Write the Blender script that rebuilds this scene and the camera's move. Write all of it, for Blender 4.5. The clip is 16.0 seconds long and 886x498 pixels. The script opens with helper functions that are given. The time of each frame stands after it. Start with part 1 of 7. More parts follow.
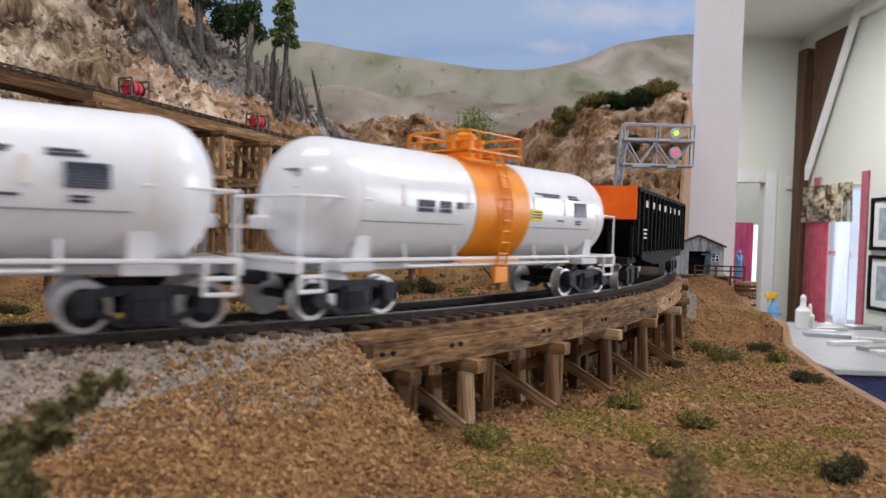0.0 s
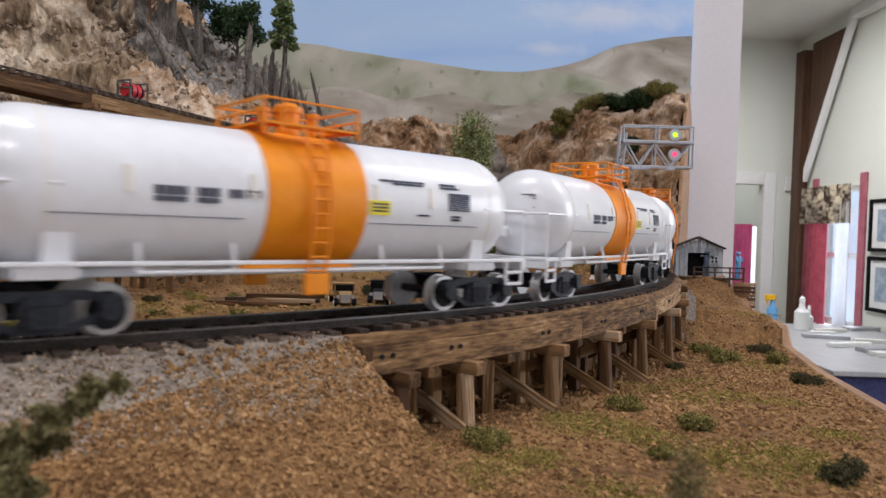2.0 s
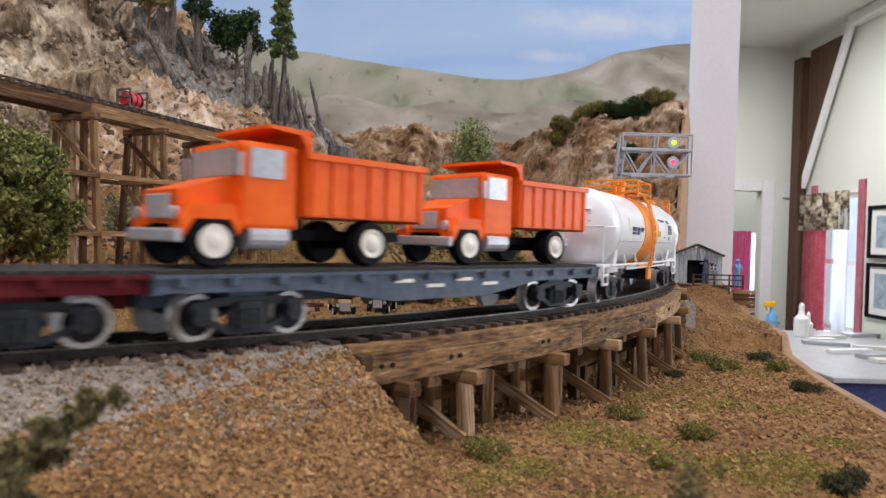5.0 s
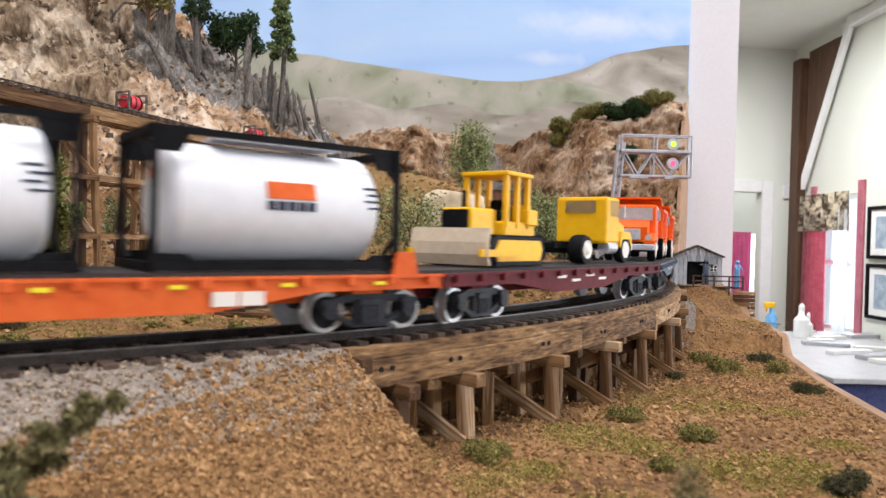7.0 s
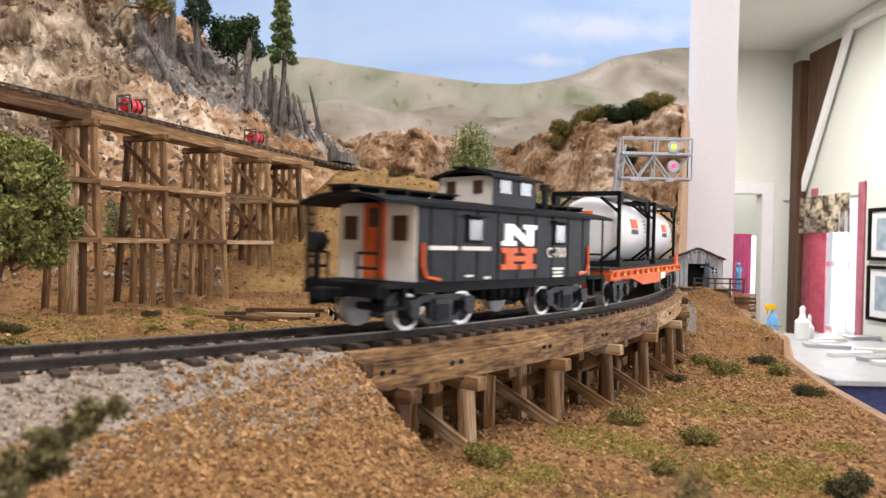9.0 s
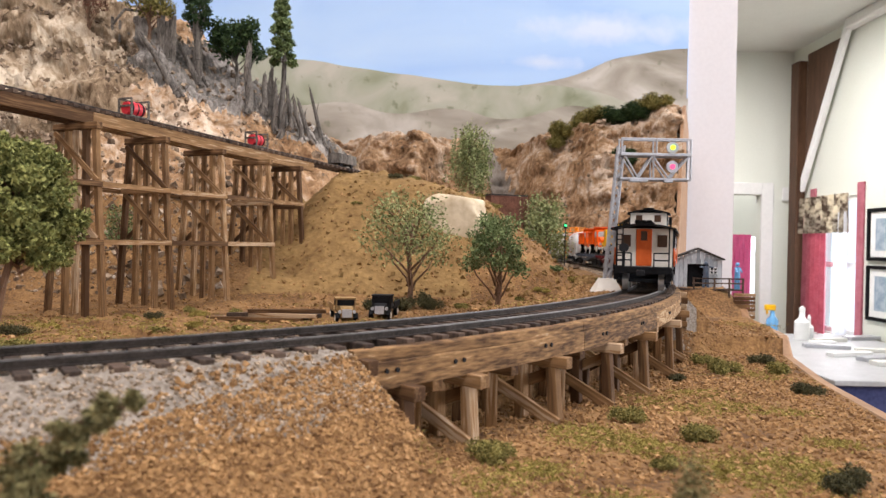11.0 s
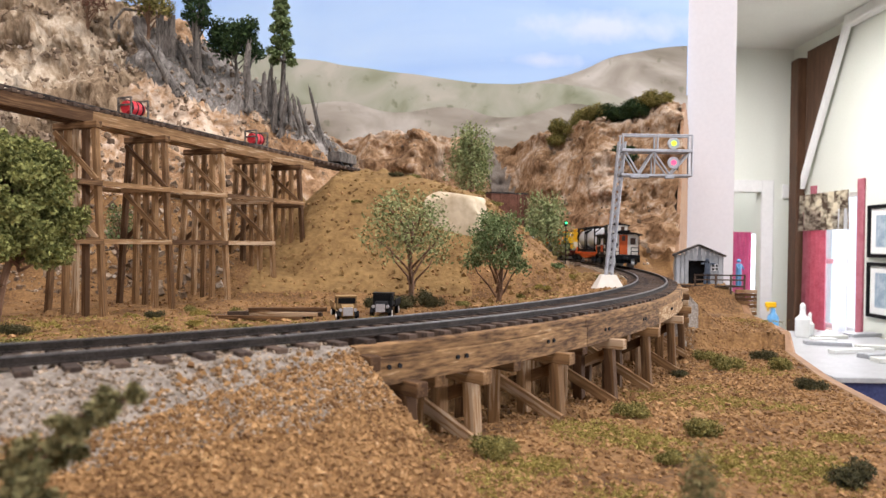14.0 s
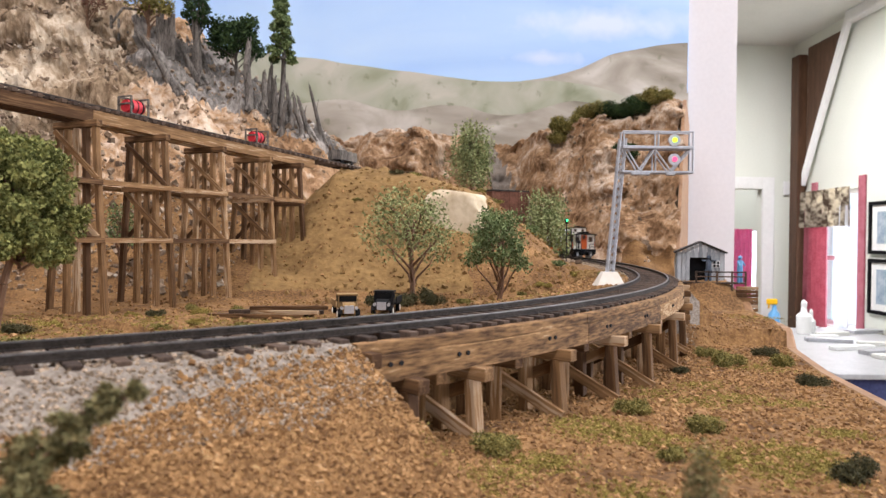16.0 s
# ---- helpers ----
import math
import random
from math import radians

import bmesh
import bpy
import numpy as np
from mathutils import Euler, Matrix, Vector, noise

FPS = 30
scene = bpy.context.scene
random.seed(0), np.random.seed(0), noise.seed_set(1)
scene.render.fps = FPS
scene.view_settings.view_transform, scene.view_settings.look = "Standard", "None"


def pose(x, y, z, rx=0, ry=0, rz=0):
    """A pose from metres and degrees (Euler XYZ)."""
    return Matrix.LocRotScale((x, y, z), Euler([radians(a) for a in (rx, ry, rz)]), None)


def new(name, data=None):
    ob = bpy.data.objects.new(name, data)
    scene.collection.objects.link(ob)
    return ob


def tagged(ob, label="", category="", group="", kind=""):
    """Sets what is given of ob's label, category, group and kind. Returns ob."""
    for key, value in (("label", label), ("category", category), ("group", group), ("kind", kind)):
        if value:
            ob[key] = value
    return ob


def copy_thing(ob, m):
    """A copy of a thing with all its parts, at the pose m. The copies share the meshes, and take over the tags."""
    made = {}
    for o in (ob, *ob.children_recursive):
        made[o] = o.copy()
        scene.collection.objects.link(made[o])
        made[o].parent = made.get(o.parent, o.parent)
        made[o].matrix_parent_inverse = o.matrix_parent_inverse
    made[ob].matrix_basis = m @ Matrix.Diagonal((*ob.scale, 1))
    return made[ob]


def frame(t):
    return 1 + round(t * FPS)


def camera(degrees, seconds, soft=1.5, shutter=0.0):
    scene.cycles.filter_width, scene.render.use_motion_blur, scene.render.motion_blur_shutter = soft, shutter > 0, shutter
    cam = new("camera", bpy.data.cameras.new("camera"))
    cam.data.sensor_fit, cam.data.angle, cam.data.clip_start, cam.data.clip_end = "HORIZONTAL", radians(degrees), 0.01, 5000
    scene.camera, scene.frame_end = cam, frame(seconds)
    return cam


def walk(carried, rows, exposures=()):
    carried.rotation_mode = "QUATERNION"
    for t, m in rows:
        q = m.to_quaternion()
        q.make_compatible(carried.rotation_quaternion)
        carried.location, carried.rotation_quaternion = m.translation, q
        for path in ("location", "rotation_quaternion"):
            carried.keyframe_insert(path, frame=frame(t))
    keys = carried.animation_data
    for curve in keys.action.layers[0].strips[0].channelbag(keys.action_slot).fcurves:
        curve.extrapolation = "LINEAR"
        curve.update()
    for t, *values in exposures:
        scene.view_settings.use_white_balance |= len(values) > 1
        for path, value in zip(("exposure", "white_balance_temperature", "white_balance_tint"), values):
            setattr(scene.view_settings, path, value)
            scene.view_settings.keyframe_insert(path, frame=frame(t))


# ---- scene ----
cam = camera(65, 16.0, soft=1.4, shutter=0.45)
cam.data.dof.use_dof, cam.data.dof.focus_distance, cam.data.dof.aperture_fstop = True, 0.32, 44   # a phone held close: the nearest weeds are soft
ZC = 1.45            # the lens stands this high over the room's floor
RAIL = ZC - 0.021    # top of rail
walk(cam, [
    (0, pose(0.00025, -0.00070, 1.44916, 88.370, -1.756, 0.121)),
    (0.5, pose(0.00018, -0.00064, 1.44926, 88.386, -1.776, 0.106)),
    (1, pose(0.00015, -0.00064, 1.44925, 88.426, -1.764, 0.074)),
    (1.5, pose(0.00015, -0.00059, 1.44917, 88.477, -1.722, 0.046)),
    (2, pose(0.00015, -0.00050, 1.44921, 88.525, -1.688, 0.035)),
    (2.5, pose(0.00009, -0.00037, 1.44939, 88.598, -1.684, 0.029)),
    (3, pose(0.00001, -0.00026, 1.44955, 88.717, -1.673, 0.017)),
    (3.5, pose(0.00003, -0.00038, 1.44963, 88.856, -1.651, 0.002)),
    (4, pose(0.00003, -0.00051, 1.44969, 88.962, -1.677, -0.009)),
    (6.5, pose(0.00012, -0.00025, 1.44963, 89.261, -1.389, -0.063)),
    (7, pose(0.00007, -0.00016, 1.44979, 89.276, -1.429, -0.056)),
    (7.5, pose(-0.00002, -0.00008, 1.44995, 89.314, -1.453, -0.052)),
    (8, pose(-0.00005, -0.00012, 1.45003, 89.371, -1.426, -0.060)),
    (8.5, pose(-0.00004, -0.00014, 1.45001, 89.439, -1.365, -0.050)),
    (9, pose(-0.00002, -0.00006, 1.44999, 89.487, -1.315, -0.011)),
    (11.5, pose(-0.00089, -0.00261, 1.44938, 89.646, -1.039, -0.078)),
    (12, pose(-0.00091, -0.00246, 1.44923, 89.654, -0.945, -0.080)),
    (12.5, pose(-0.00099, -0.00217, 1.44908, 89.663, -0.852, -0.065)),
    (13, pose(-0.00106, -0.00191, 1.44894, 89.654, -0.824, -0.059)),
    (13.5, pose(-0.00111, -0.00170, 1.44881, 89.617, -0.846, -0.056)),
    (14, pose(-0.00113, -0.00148, 1.44858, 89.558, -0.812, -0.040)),
    (14.5, pose(-0.00109, -0.00142, 1.44832, 89.493, -0.699, -0.033)),
    (15, pose(-0.00111, -0.00145, 1.44830, 89.441, -0.628, -0.024)),
    (15.5, pose(-0.00119, -0.00133, 1.44835, 89.414, -0.616, -0.001)),
    (16, pose(-0.00119, -0.00123, 1.44832, 89.404, -0.607, 0.026)),
], exposures=[(0, -0.02, 6060, 16), (2.8, -0.11, 6060, 16), (3.5, -0.11, 6060, 16), (4.2, -0.10, 6050, 16), (6.3, 0.60, 6100, 15), (7.0, 0.60, 6100, 15), (8.0, 0.34, 6080, 15), (9, 0.65, 6400, 16), (16, 0.69, 6200, 17)])

# ---- light: daylight, ceiling lamps and an added hall fill ----
world = bpy.data.worlds.new("world")
scene.world = world
world.use_nodes = True
wn = world.node_tree
sky = wn.nodes.new("ShaderNodeTexSky")
sky.sky_type, sky.sun_disc = "NISHITA", False
sky.sun_elevation, sky.sun_rotation = radians(40), radians(60)
wn.links.new(sky.outputs[0], wn.nodes["Background"].inputs[0])
wn.nodes["Background"].inputs[1].default_value = 0.15


def lamp(name, m, sx, sy, power, colour):
    li = bpy.data.lights.new(name, "AREA")
    li.shape, li.size, li.size_y, li.energy, li.color = "RECTANGLE", sx, sy, power, colour
    ob = new(name, li)
    ob.matrix_world = m
    return ob


lamp("ceiling_lamp", pose(-0.5, 0.1, 3.40), 1.2, 0.3, 24, (1.0, 0.97, 0.94))
lamp("ceiling_lamp", pose(-0.3, -1.4, 3.40), 1.2, 0.3, 30, (1.0, 0.97, 0.94))
lamp("ceiling_lamp", pose(1.9, 1.0, 3.40), 1.2, 0.3, 24, (1.0, 0.95, 0.88))
lamp("ceiling_lamp", pose(1.9, 5.2, 3.40), 1.2, 0.3, 74, (1.0, 0.96, 0.90))
# unseen fill, added to brighten the room beyond the doorway
lamp("hall_lamp", pose(2.6, 8.3, 3.40), 0.6, 0.3, 24, (1.0, 0.97, 0.94))
# daylight at the curtained window
lamp("window_daylight", pose(3.56, 6.26, 1.34, 0, 90, 0), 1.2, 0.66, 9, (0.95, 0.98, 1.0))
# assumed window to the right, out of view; the wall there has no opening
lamp("window_daylight", pose(3.50, 1.0, 2.10, 0, 90, 0), 1.3, 1.8, 72, (0.95, 0.98, 1.0))
# added frontal daylight to lift the car flanks; window behind the lens only assumed
lamp("window_daylight", pose(0.9, -3.15, 1.60, 90, 0, 0), 1.6, 1.2, 20, (0.88, 0.95, 1.0))


# ---- materials ----
def mat(name, c1, c2, scale=60.0, rough=0.75, metal=0.0, bump=0.3, dist=0.0005, fine=6.0, stretch=(1, 1, 1), vary=0.0, c3=None, sharp=0.25, coat=0.0, spec=0.3):
    """Two-scale noise between two colours, a third one in patches, bump from the fine grain."""
    m = bpy.data.materials.new(name)
    m.use_nodes = True
    t = m.node_tree
    p = t.nodes["Principled BSDF"]
    co = t.nodes.new("ShaderNodeTexCoord")
    mp = t.nodes.new("ShaderNodeMapping")
    mp.inputs["Scale"].default_value = stretch
    t.links.new(co.outputs["Object"], mp.inputs["Vector"])
    big, small = t.nodes.new("ShaderNodeTexNoise"), t.nodes.new("ShaderNodeTexNoise")
    big.inputs["Scale"].default_value, big.inputs["Detail"].default_value = scale, 5
    small.inputs["Scale"].default_value, small.inputs["Detail"].default_value = scale * fine, 4
    for n in (big, small):
        t.links.new(mp.outputs[0], n.inputs["Vector"])
    ad = t.nodes.new("ShaderNodeMath")
    ad.operation = "ADD"
    t.links.new(big.outputs[0], ad.inputs[0])
    t.links.new(small.outputs[0], ad.inputs[1])
    hv = t.nodes.new("ShaderNodeMath")
    hv.operation, hv.inputs[1].default_value = "MULTIPLY", 0.5
    t.links.new(ad.outputs[0], hv.inputs[0])
    src = hv
    if vary:
        oi = t.nodes.new("ShaderNodeObjectInfo")
        mr = t.nodes.new("ShaderNodeMath")
        mr.operation, mr.inputs[1].default_value, mr.inputs[2].default_value = "MULTIPLY_ADD", vary, -vary / 2
        t.links.new(oi.outputs["Random"], mr.inputs[0])
        a2 = t.nodes.new("ShaderNodeMath")
        t.links.new(hv.outputs[0], a2.inputs[0])
        t.links.new(mr.outputs[0], a2.inputs[1])
        src = a2
    ramp = t.nodes.new("ShaderNodeValToRGB")
    e = ramp.color_ramp.elements
    e[0].position, e[0].color = 0.5 - sharp / 2, (*c1, 1)
    e[1].position, e[1].color = 0.5 + sharp / 2, (*c2, 1)
    if c3:
        x = e.new(0.5 + sharp * 0.75)
        x.color = (*c3, 1)
    t.links.new(src.outputs[0], ramp.inputs[0])
    t.links.new(ramp.outputs[0], p.inputs["Base Color"])
    p.inputs["Roughness"].default_value, p.inputs["Metallic"].default_value = rough, metal
    p.inputs["Coat Weight"].default_value, p.inputs["Specular IOR Level"].default_value = coat, spec
    if bump:
        b = t.nodes.new("ShaderNodeBump")
        b.inputs["Strength"].default_value, b.inputs["Distance"].default_value = bump, dist
        t.links.new(hv.outputs[0], b.inputs["Height"])
        t.links.new(b.outputs[0], p.inputs["Normal"])
    return m


def glow(name, colour, strength):
    m = bpy.data.materials.new(name)
    m.use_nodes = True
    p = m.node_tree.nodes["Principled BSDF"]
    p.inputs["Base Color"].default_value = (*colour, 1)
    p.inputs["Emission Color"].default_value = (*colour, 1)
    p.inputs["Emission Strength"].default_value = strength
    return m


SOIL = mat("soil", (0.085, 0.040, 0.014), (0.29, 0.160, 0.062), 45, 0.95, bump=0.9, dist=0.0014, fine=14, c3=(0.36, 0.235, 0.105))
EARTH = mat("plaster_earth", (0.12, 0.066, 0.021), (0.30, 0.185, 0.070), 34, 0.95, bump=0.9, dist=0.0035, fine=6, c3=(0.42, 0.29, 0.14), sharp=0.36)
GRAVEL = mat("gravel", (0.13, 0.065, 0.024), (0.39, 0.225, 0.095), 260, 0.95, bump=0.4, dist=0.0004, fine=3, c3=(0.50, 0.36, 0.21), sharp=0.4)
BALLAST = mat("ballast", (0.12, 0.095, 0.075), (0.30, 0.26, 0.215), 400, 0.95, bump=0.6, dist=0.0005, fine=3)
def rockmat(name, dark, mid, light, scale, crack, stretch=(1, 1, 1), warp=0.02):
    """Broken rock: mottled noise in three tones, a network of cracks darkened in the colour, and relief from both."""
    m = bpy.data.materials.new(name)
    m.use_nodes = True
    t = m.node_tree
    p = t.nodes["Principled BSDF"]
    co, mp = t.nodes.new("ShaderNodeTexCoord"), t.nodes.new("ShaderNodeMapping")
    mp.inputs["Scale"].default_value = stretch
    t.links.new(co.outputs["Object"], mp.inputs["Vector"])
    wn_ = t.nodes.new("ShaderNodeTexNoise")
    wn_.inputs["Scale"].default_value, wn_.inputs["Detail"].default_value = scale * 1.3, 4
    t.links.new(mp.outputs[0], wn_.inputs["Vector"])
    wm = t.nodes.new("ShaderNodeVectorMath")
    wm.operation, wm.inputs["Scale"].default_value = "SCALE", warp * 3
    t.links.new(wn_.outputs["Color"], wm.inputs[0])
    wa = t.nodes.new("ShaderNodeVectorMath")
    t.links.new(mp.outputs[0], wa.inputs[0])
    t.links.new(wm.outputs[0], wa.inputs[1])
    big, small = t.nodes.new("ShaderNodeTexNoise"), t.nodes.new("ShaderNodeTexNoise")
    big.inputs["Scale"].default_value, big.inputs["Detail"].default_value, big.inputs["Roughness"].default_value = scale, 9, 0.68
    small.inputs["Scale"].default_value, small.inputs["Detail"].default_value, small.inputs["Roughness"].default_value = scale * 9, 6, 0.7
    for n in (big, small):
        t.links.new(wa.outputs[0], n.inputs["Vector"])
    ramp = t.nodes.new("ShaderNodeValToRGB")
    e = ramp.color_ramp.elements
    e[0].position, e[0].color = 0.39, (*dark, 1)
    e[1].position, e[1].color = 0.50, (*mid, 1)
    e.new(0.60).color = (*light, 1)
    tone = t.nodes.new("ShaderNodeMix")
    tone.inputs[0].default_value = 0.42
    t.links.new(big.outputs[0], tone.inputs[2])
    t.links.new(small.outputs[0], tone.inputs[3])
    t.links.new(tone.outputs[0], ramp.inputs[0])
    vo = t.nodes.new("ShaderNodeTexVoronoi")
    vo.feature, vo.inputs["Scale"].default_value = "DISTANCE_TO_EDGE", crack
    t.links.new(wa.outputs[0], vo.inputs["Vector"])
    cr = t.nodes.new("ShaderNodeMapRange")
    cr.inputs["From Max"].default_value, cr.inputs["To Min"].default_value = 0.05, 0.55
    t.links.new(vo.outputs["Distance"], cr.inputs["Value"])
    mx = t.nodes.new("ShaderNodeMix")
    mx.data_type, mx.inputs[6].default_value = "RGBA", (dark[0] * 0.5, dark[1] * 0.5, dark[2] * 0.5, 1)
    t.links.new(cr.outputs[0], mx.inputs[0])
    t.links.new(ramp.outputs[0], mx.inputs[7])
    t.links.new(mx.outputs[2], p.inputs["Base Color"])
    p.inputs["Roughness"].default_value, p.inputs["Specular IOR Level"].default_value = 0.93, 0.2
    h = t.nodes.new("ShaderNodeMath")
    h.operation, h.inputs[1].default_value = "MULTIPLY_ADD", 0.22
    t.links.new(cr.outputs[0], h.inputs[0])
    t.links.new(big.outputs[0], h.inputs[2])
    h2 = t.nodes.new("ShaderNodeMath")
    h2.operation, h2.inputs[1].default_value = "MULTIPLY_ADD", 0.25
    t.links.new(small.outputs[0], h2.inputs[0])
    t.links.new(h.outputs[0], h2.inputs[2])
    bp = t.nodes.new("ShaderNodeBump")
    bp.inputs["Strength"].default_value, bp.inputs["Distance"].default_value = 0.9, 0.012
    t.links.new(h2.outputs[0], bp.inputs["Height"])
    t.links.new(bp.outputs[0], p.inputs["Normal"])
    return m


def painted(name, tones, scale, stretch, specks=0.0, cloud=False):
    """Brushed scenery paint: soft folds in several tones, dabs of scrub, and one streak of cloud on the sky."""
    m = bpy.data.materials.new(name)
    m.use_nodes = True
    t = m.node_tree
    p = t.nodes["Principled BSDF"]
    co, mp = t.nodes.new("ShaderNodeTexCoord"), t.nodes.new("ShaderNodeMapping")
    mp.inputs["Scale"].default_value, mp.inputs["Rotation"].default_value = stretch, (0, 0.5, 0)
    t.links.new(co.outputs["Object"], mp.inputs["Vector"])
    n1 = t.nodes.new("ShaderNodeTexNoise")
    n1.inputs["Scale"].default_value, n1.inputs["Detail"].default_value, n1.inputs["Distortion"].default_value = scale, 6, 0.9
    t.links.new(mp.outputs[0], n1.inputs["Vector"])
    ramp = t.nodes.new("ShaderNodeValToRGB")
    e = ramp.color_ramp.elements
    e[0].position, e[0].color = 0.34, (*tones[0], 1)
    e[1].position, e[1].color = 0.68, (*tones[-1], 1)
    for k, c in enumerate(tones[1:-1]):
        e.new(0.34 + 0.34 * (k + 1) / (len(tones) - 1)).color = (*c, 1)
    t.links.new(n1.outputs[0], ramp.inputs[0])
    out = ramp.outputs[0]
    if specks:
        n2 = t.nodes.new("ShaderNodeTexNoise")
        n2.inputs["Scale"].default_value, n2.inputs["Detail"].default_value = 38, 3
        t.links.new(co.outputs["Object"], n2.inputs["Vector"])
        mr = t.nodes.new("ShaderNodeMapRange")
        mr.inputs["From Min"].default_value, mr.inputs["From Max"].default_value, mr.inputs["To Max"].default_value = 0.64, 0.72, specks
        t.links.new(n2.outputs[0], mr.inputs["Value"])
        mx = t.nodes.new("ShaderNodeMix")
        mx.data_type, mx.inputs[7].default_value = "RGBA", (0.13, 0.15, 0.08, 1)
        t.links.new(mr.outputs[0], mx.inputs[0])
        t.links.new(out, mx.inputs[6])
        out = mx.outputs[2]
    if cloud:
        for cx, cz, w, hh, amount in ((0.40, 1.968, 0.26, 0.042, 0.5), (0.24, 1.885, 0.09, 0.018, 0.45)):
            cm = t.nodes.new("ShaderNodeMapping")
            cm.vector_type = "TEXTURE"
            cm.inputs["Location"].default_value, cm.inputs["Scale"].default_value = (cx, BD, cz), (w, 5, hh)
            t.links.new(co.outputs["Object"], cm.inputs["Vector"])
            ln = t.nodes.new("ShaderNodeVectorMath")
            ln.operation = "LENGTH"
            t.links.new(cm.outputs[0], ln.inputs[0])
            n3 = t.nodes.new("ShaderNodeTexNoise")
            n3.inputs["Scale"].default_value, n3.inputs["Detail"].default_value = 14, 6
            t.links.new(co.outputs["Object"], n3.inputs["Vector"])
            sm = t.nodes.new("ShaderNodeMath")
            sm.operation, sm.inputs[1].default_value = "MULTIPLY_ADD", 2.2
            t.links.new(n3.outputs[0], sm.inputs[0])
            t.links.new(ln.outputs["Value"], sm.inputs[2])
            mr = t.nodes.new("ShaderNodeMapRange")
            mr.inputs["From Min"].default_value, mr.inputs["From Max"].default_value = 2.1, 1.2
            mr.inputs["To Max"].default_value = amount
            t.links.new(sm.outputs[0], mr.inputs["Value"])
            mx = t.nodes.new("ShaderNodeMix")
            mx.data_type, mx.inputs[7].default_value = "RGBA", (0.80, 0.82, 0.88, 1)
            t.links.new(mr.outputs[0], mx.inputs[0])
            t.links.new(out, mx.inputs[6])
            out = mx.outputs[2]
    t.links.new(out, p.inputs["Base Color"])
    p.inputs["Roughness"].default_value, p.inputs["Specular IOR Level"].default_value = 0.9, 0.2
    return m


BD = 1.645           # the backdrop's face
ROCK = rockmat("rock", (0.105, 0.050, 0.020), (0.37, 0.225, 0.120), (0.62, 0.50, 0.385), 9, 8)
ROCKCREAM = rockmat("cream_rock", (0.075, 0.044, 0.022), (0.30, 0.215, 0.135), (0.58, 0.48, 0.36), 10, 8, (1.3, 1.3, 0.5))
ROCKGREY = rockmat("grey_rock", (0.05, 0.044, 0.038), (0.185, 0.165, 0.145), (0.40, 0.36, 0.32), 14, 11, (1.3, 1.3, 0.7))
BOULDER = mat("boulder", (0.46, 0.36, 0.23), (0.66, 0.56, 0.40), 30, 0.9, bump=0.6, dist=0.001)
WOOD = mat("trestle_wood", (0.065, 0.030, 0.011), (0.26, 0.145, 0.062), 40, 0.85, bump=0.6, dist=0.0004, fine=4, stretch=(0.5, 8, 8), vary=0.4, c3=(0.42, 0.30, 0.19), sharp=0.3)
BEAM = mat("beam_wood", (0.06, 0.028, 0.010), (0.30, 0.170, 0.072), 70, 0.85, bump=0.7, dist=0.0005, fine=4, stretch=(0.8, 0.8, 5), c3=(0.48, 0.34, 0.20), sharp=0.26, vary=0.2)
TIE = mat("tie_wood", (0.03, 0.02, 0.015), (0.10, 0.065, 0.045), 200, 0.9, bump=0.4, dist=0.0002, vary=0.3)
RAILM = mat("rail_steel", (0.016, 0.013, 0.011), (0.05, 0.04, 0.034), 300, 0.7, 0.0, 0.2, 0.0002, spec=0.12)
RAILTOP = mat("rail_head", (0.09, 0.086, 0.08), (0.20, 0.19, 0.185), 120, 0.42, 0.6, 0.05, 0.0001)
WHITE = mat("white_paint", (0.72, 0.725, 0.74), (0.78, 0.785, 0.80), 50, 0.28, bump=0.03, dist=0.0001, coat=0.3)
CREAM = mat("cream_paint", (0.72, 0.67, 0.58), (0.80, 0.75, 0.67), 60, 0.4, bump=0.03, dist=0.0001)
ORANGE = mat("orange_band", (0.76, 0.235, 0.006), (0.83, 0.285, 0.010), 60, 0.4, bump=0.03, dist=0.0001)
RED_ORANGE = mat("red_orange_paint", (0.62, 0.100, 0.020), (0.72, 0.145, 0.032), 60, 0.5, bump=0.05, dist=0.0001, spec=0.15)
DUMP = mat("dump_orange", (0.80, 0.105, 0.006), (0.88, 0.15, 0.01), 60, 0.45, bump=0.03, dist=0.0001, spec=0.15)
YELLOW = mat("yellow_paint", (0.76, 0.41, 0.005), (0.84, 0.48, 0.009), 60, 0.45, bump=0.03, dist=0.0001, spec=0.15)
TAN = mat("tan_paint", (0.46, 0.37, 0.26), (0.56, 0.47, 0.35), 80, 0.6, bump=0.1, dist=0.0002, spec=0.1)
TRUCKM = mat("truck_casting", (0.010, 0.011, 0.014), (0.032, 0.035, 0.042), 200, 0.6, bump=0.2, dist=0.0002, spec=0.2)
MAROON = mat("maroon_paint", (0.085, 0.010, 0.014), (0.125, 0.018, 0.022), 60, 0.6, bump=0.05, dist=0.0001, spec=0.1)
SLATE = mat("slate_paint", (0.06, 0.078, 0.11), (0.10, 0.125, 0.165), 60, 0.55, bump=0.05, dist=0.0001, spec=0.15)
SLATE_BLACK = mat("slate_black_paint", (0.010, 0.012, 0.015), (0.019, 0.022, 0.028), 90, 0.58, bump=0.05, dist=0.0001, spec=0.14)
BLACK = mat("black_paint", (0.004, 0.004, 0.005), (0.011, 0.011, 0.012), 80, 0.65, bump=0.05, dist=0.0001, spec=0.08)
DECK = mat("dark_deck", (0.02, 0.018, 0.016), (0.06, 0.05, 0.045), 150, 0.85, bump=0.3, dist=0.0002)
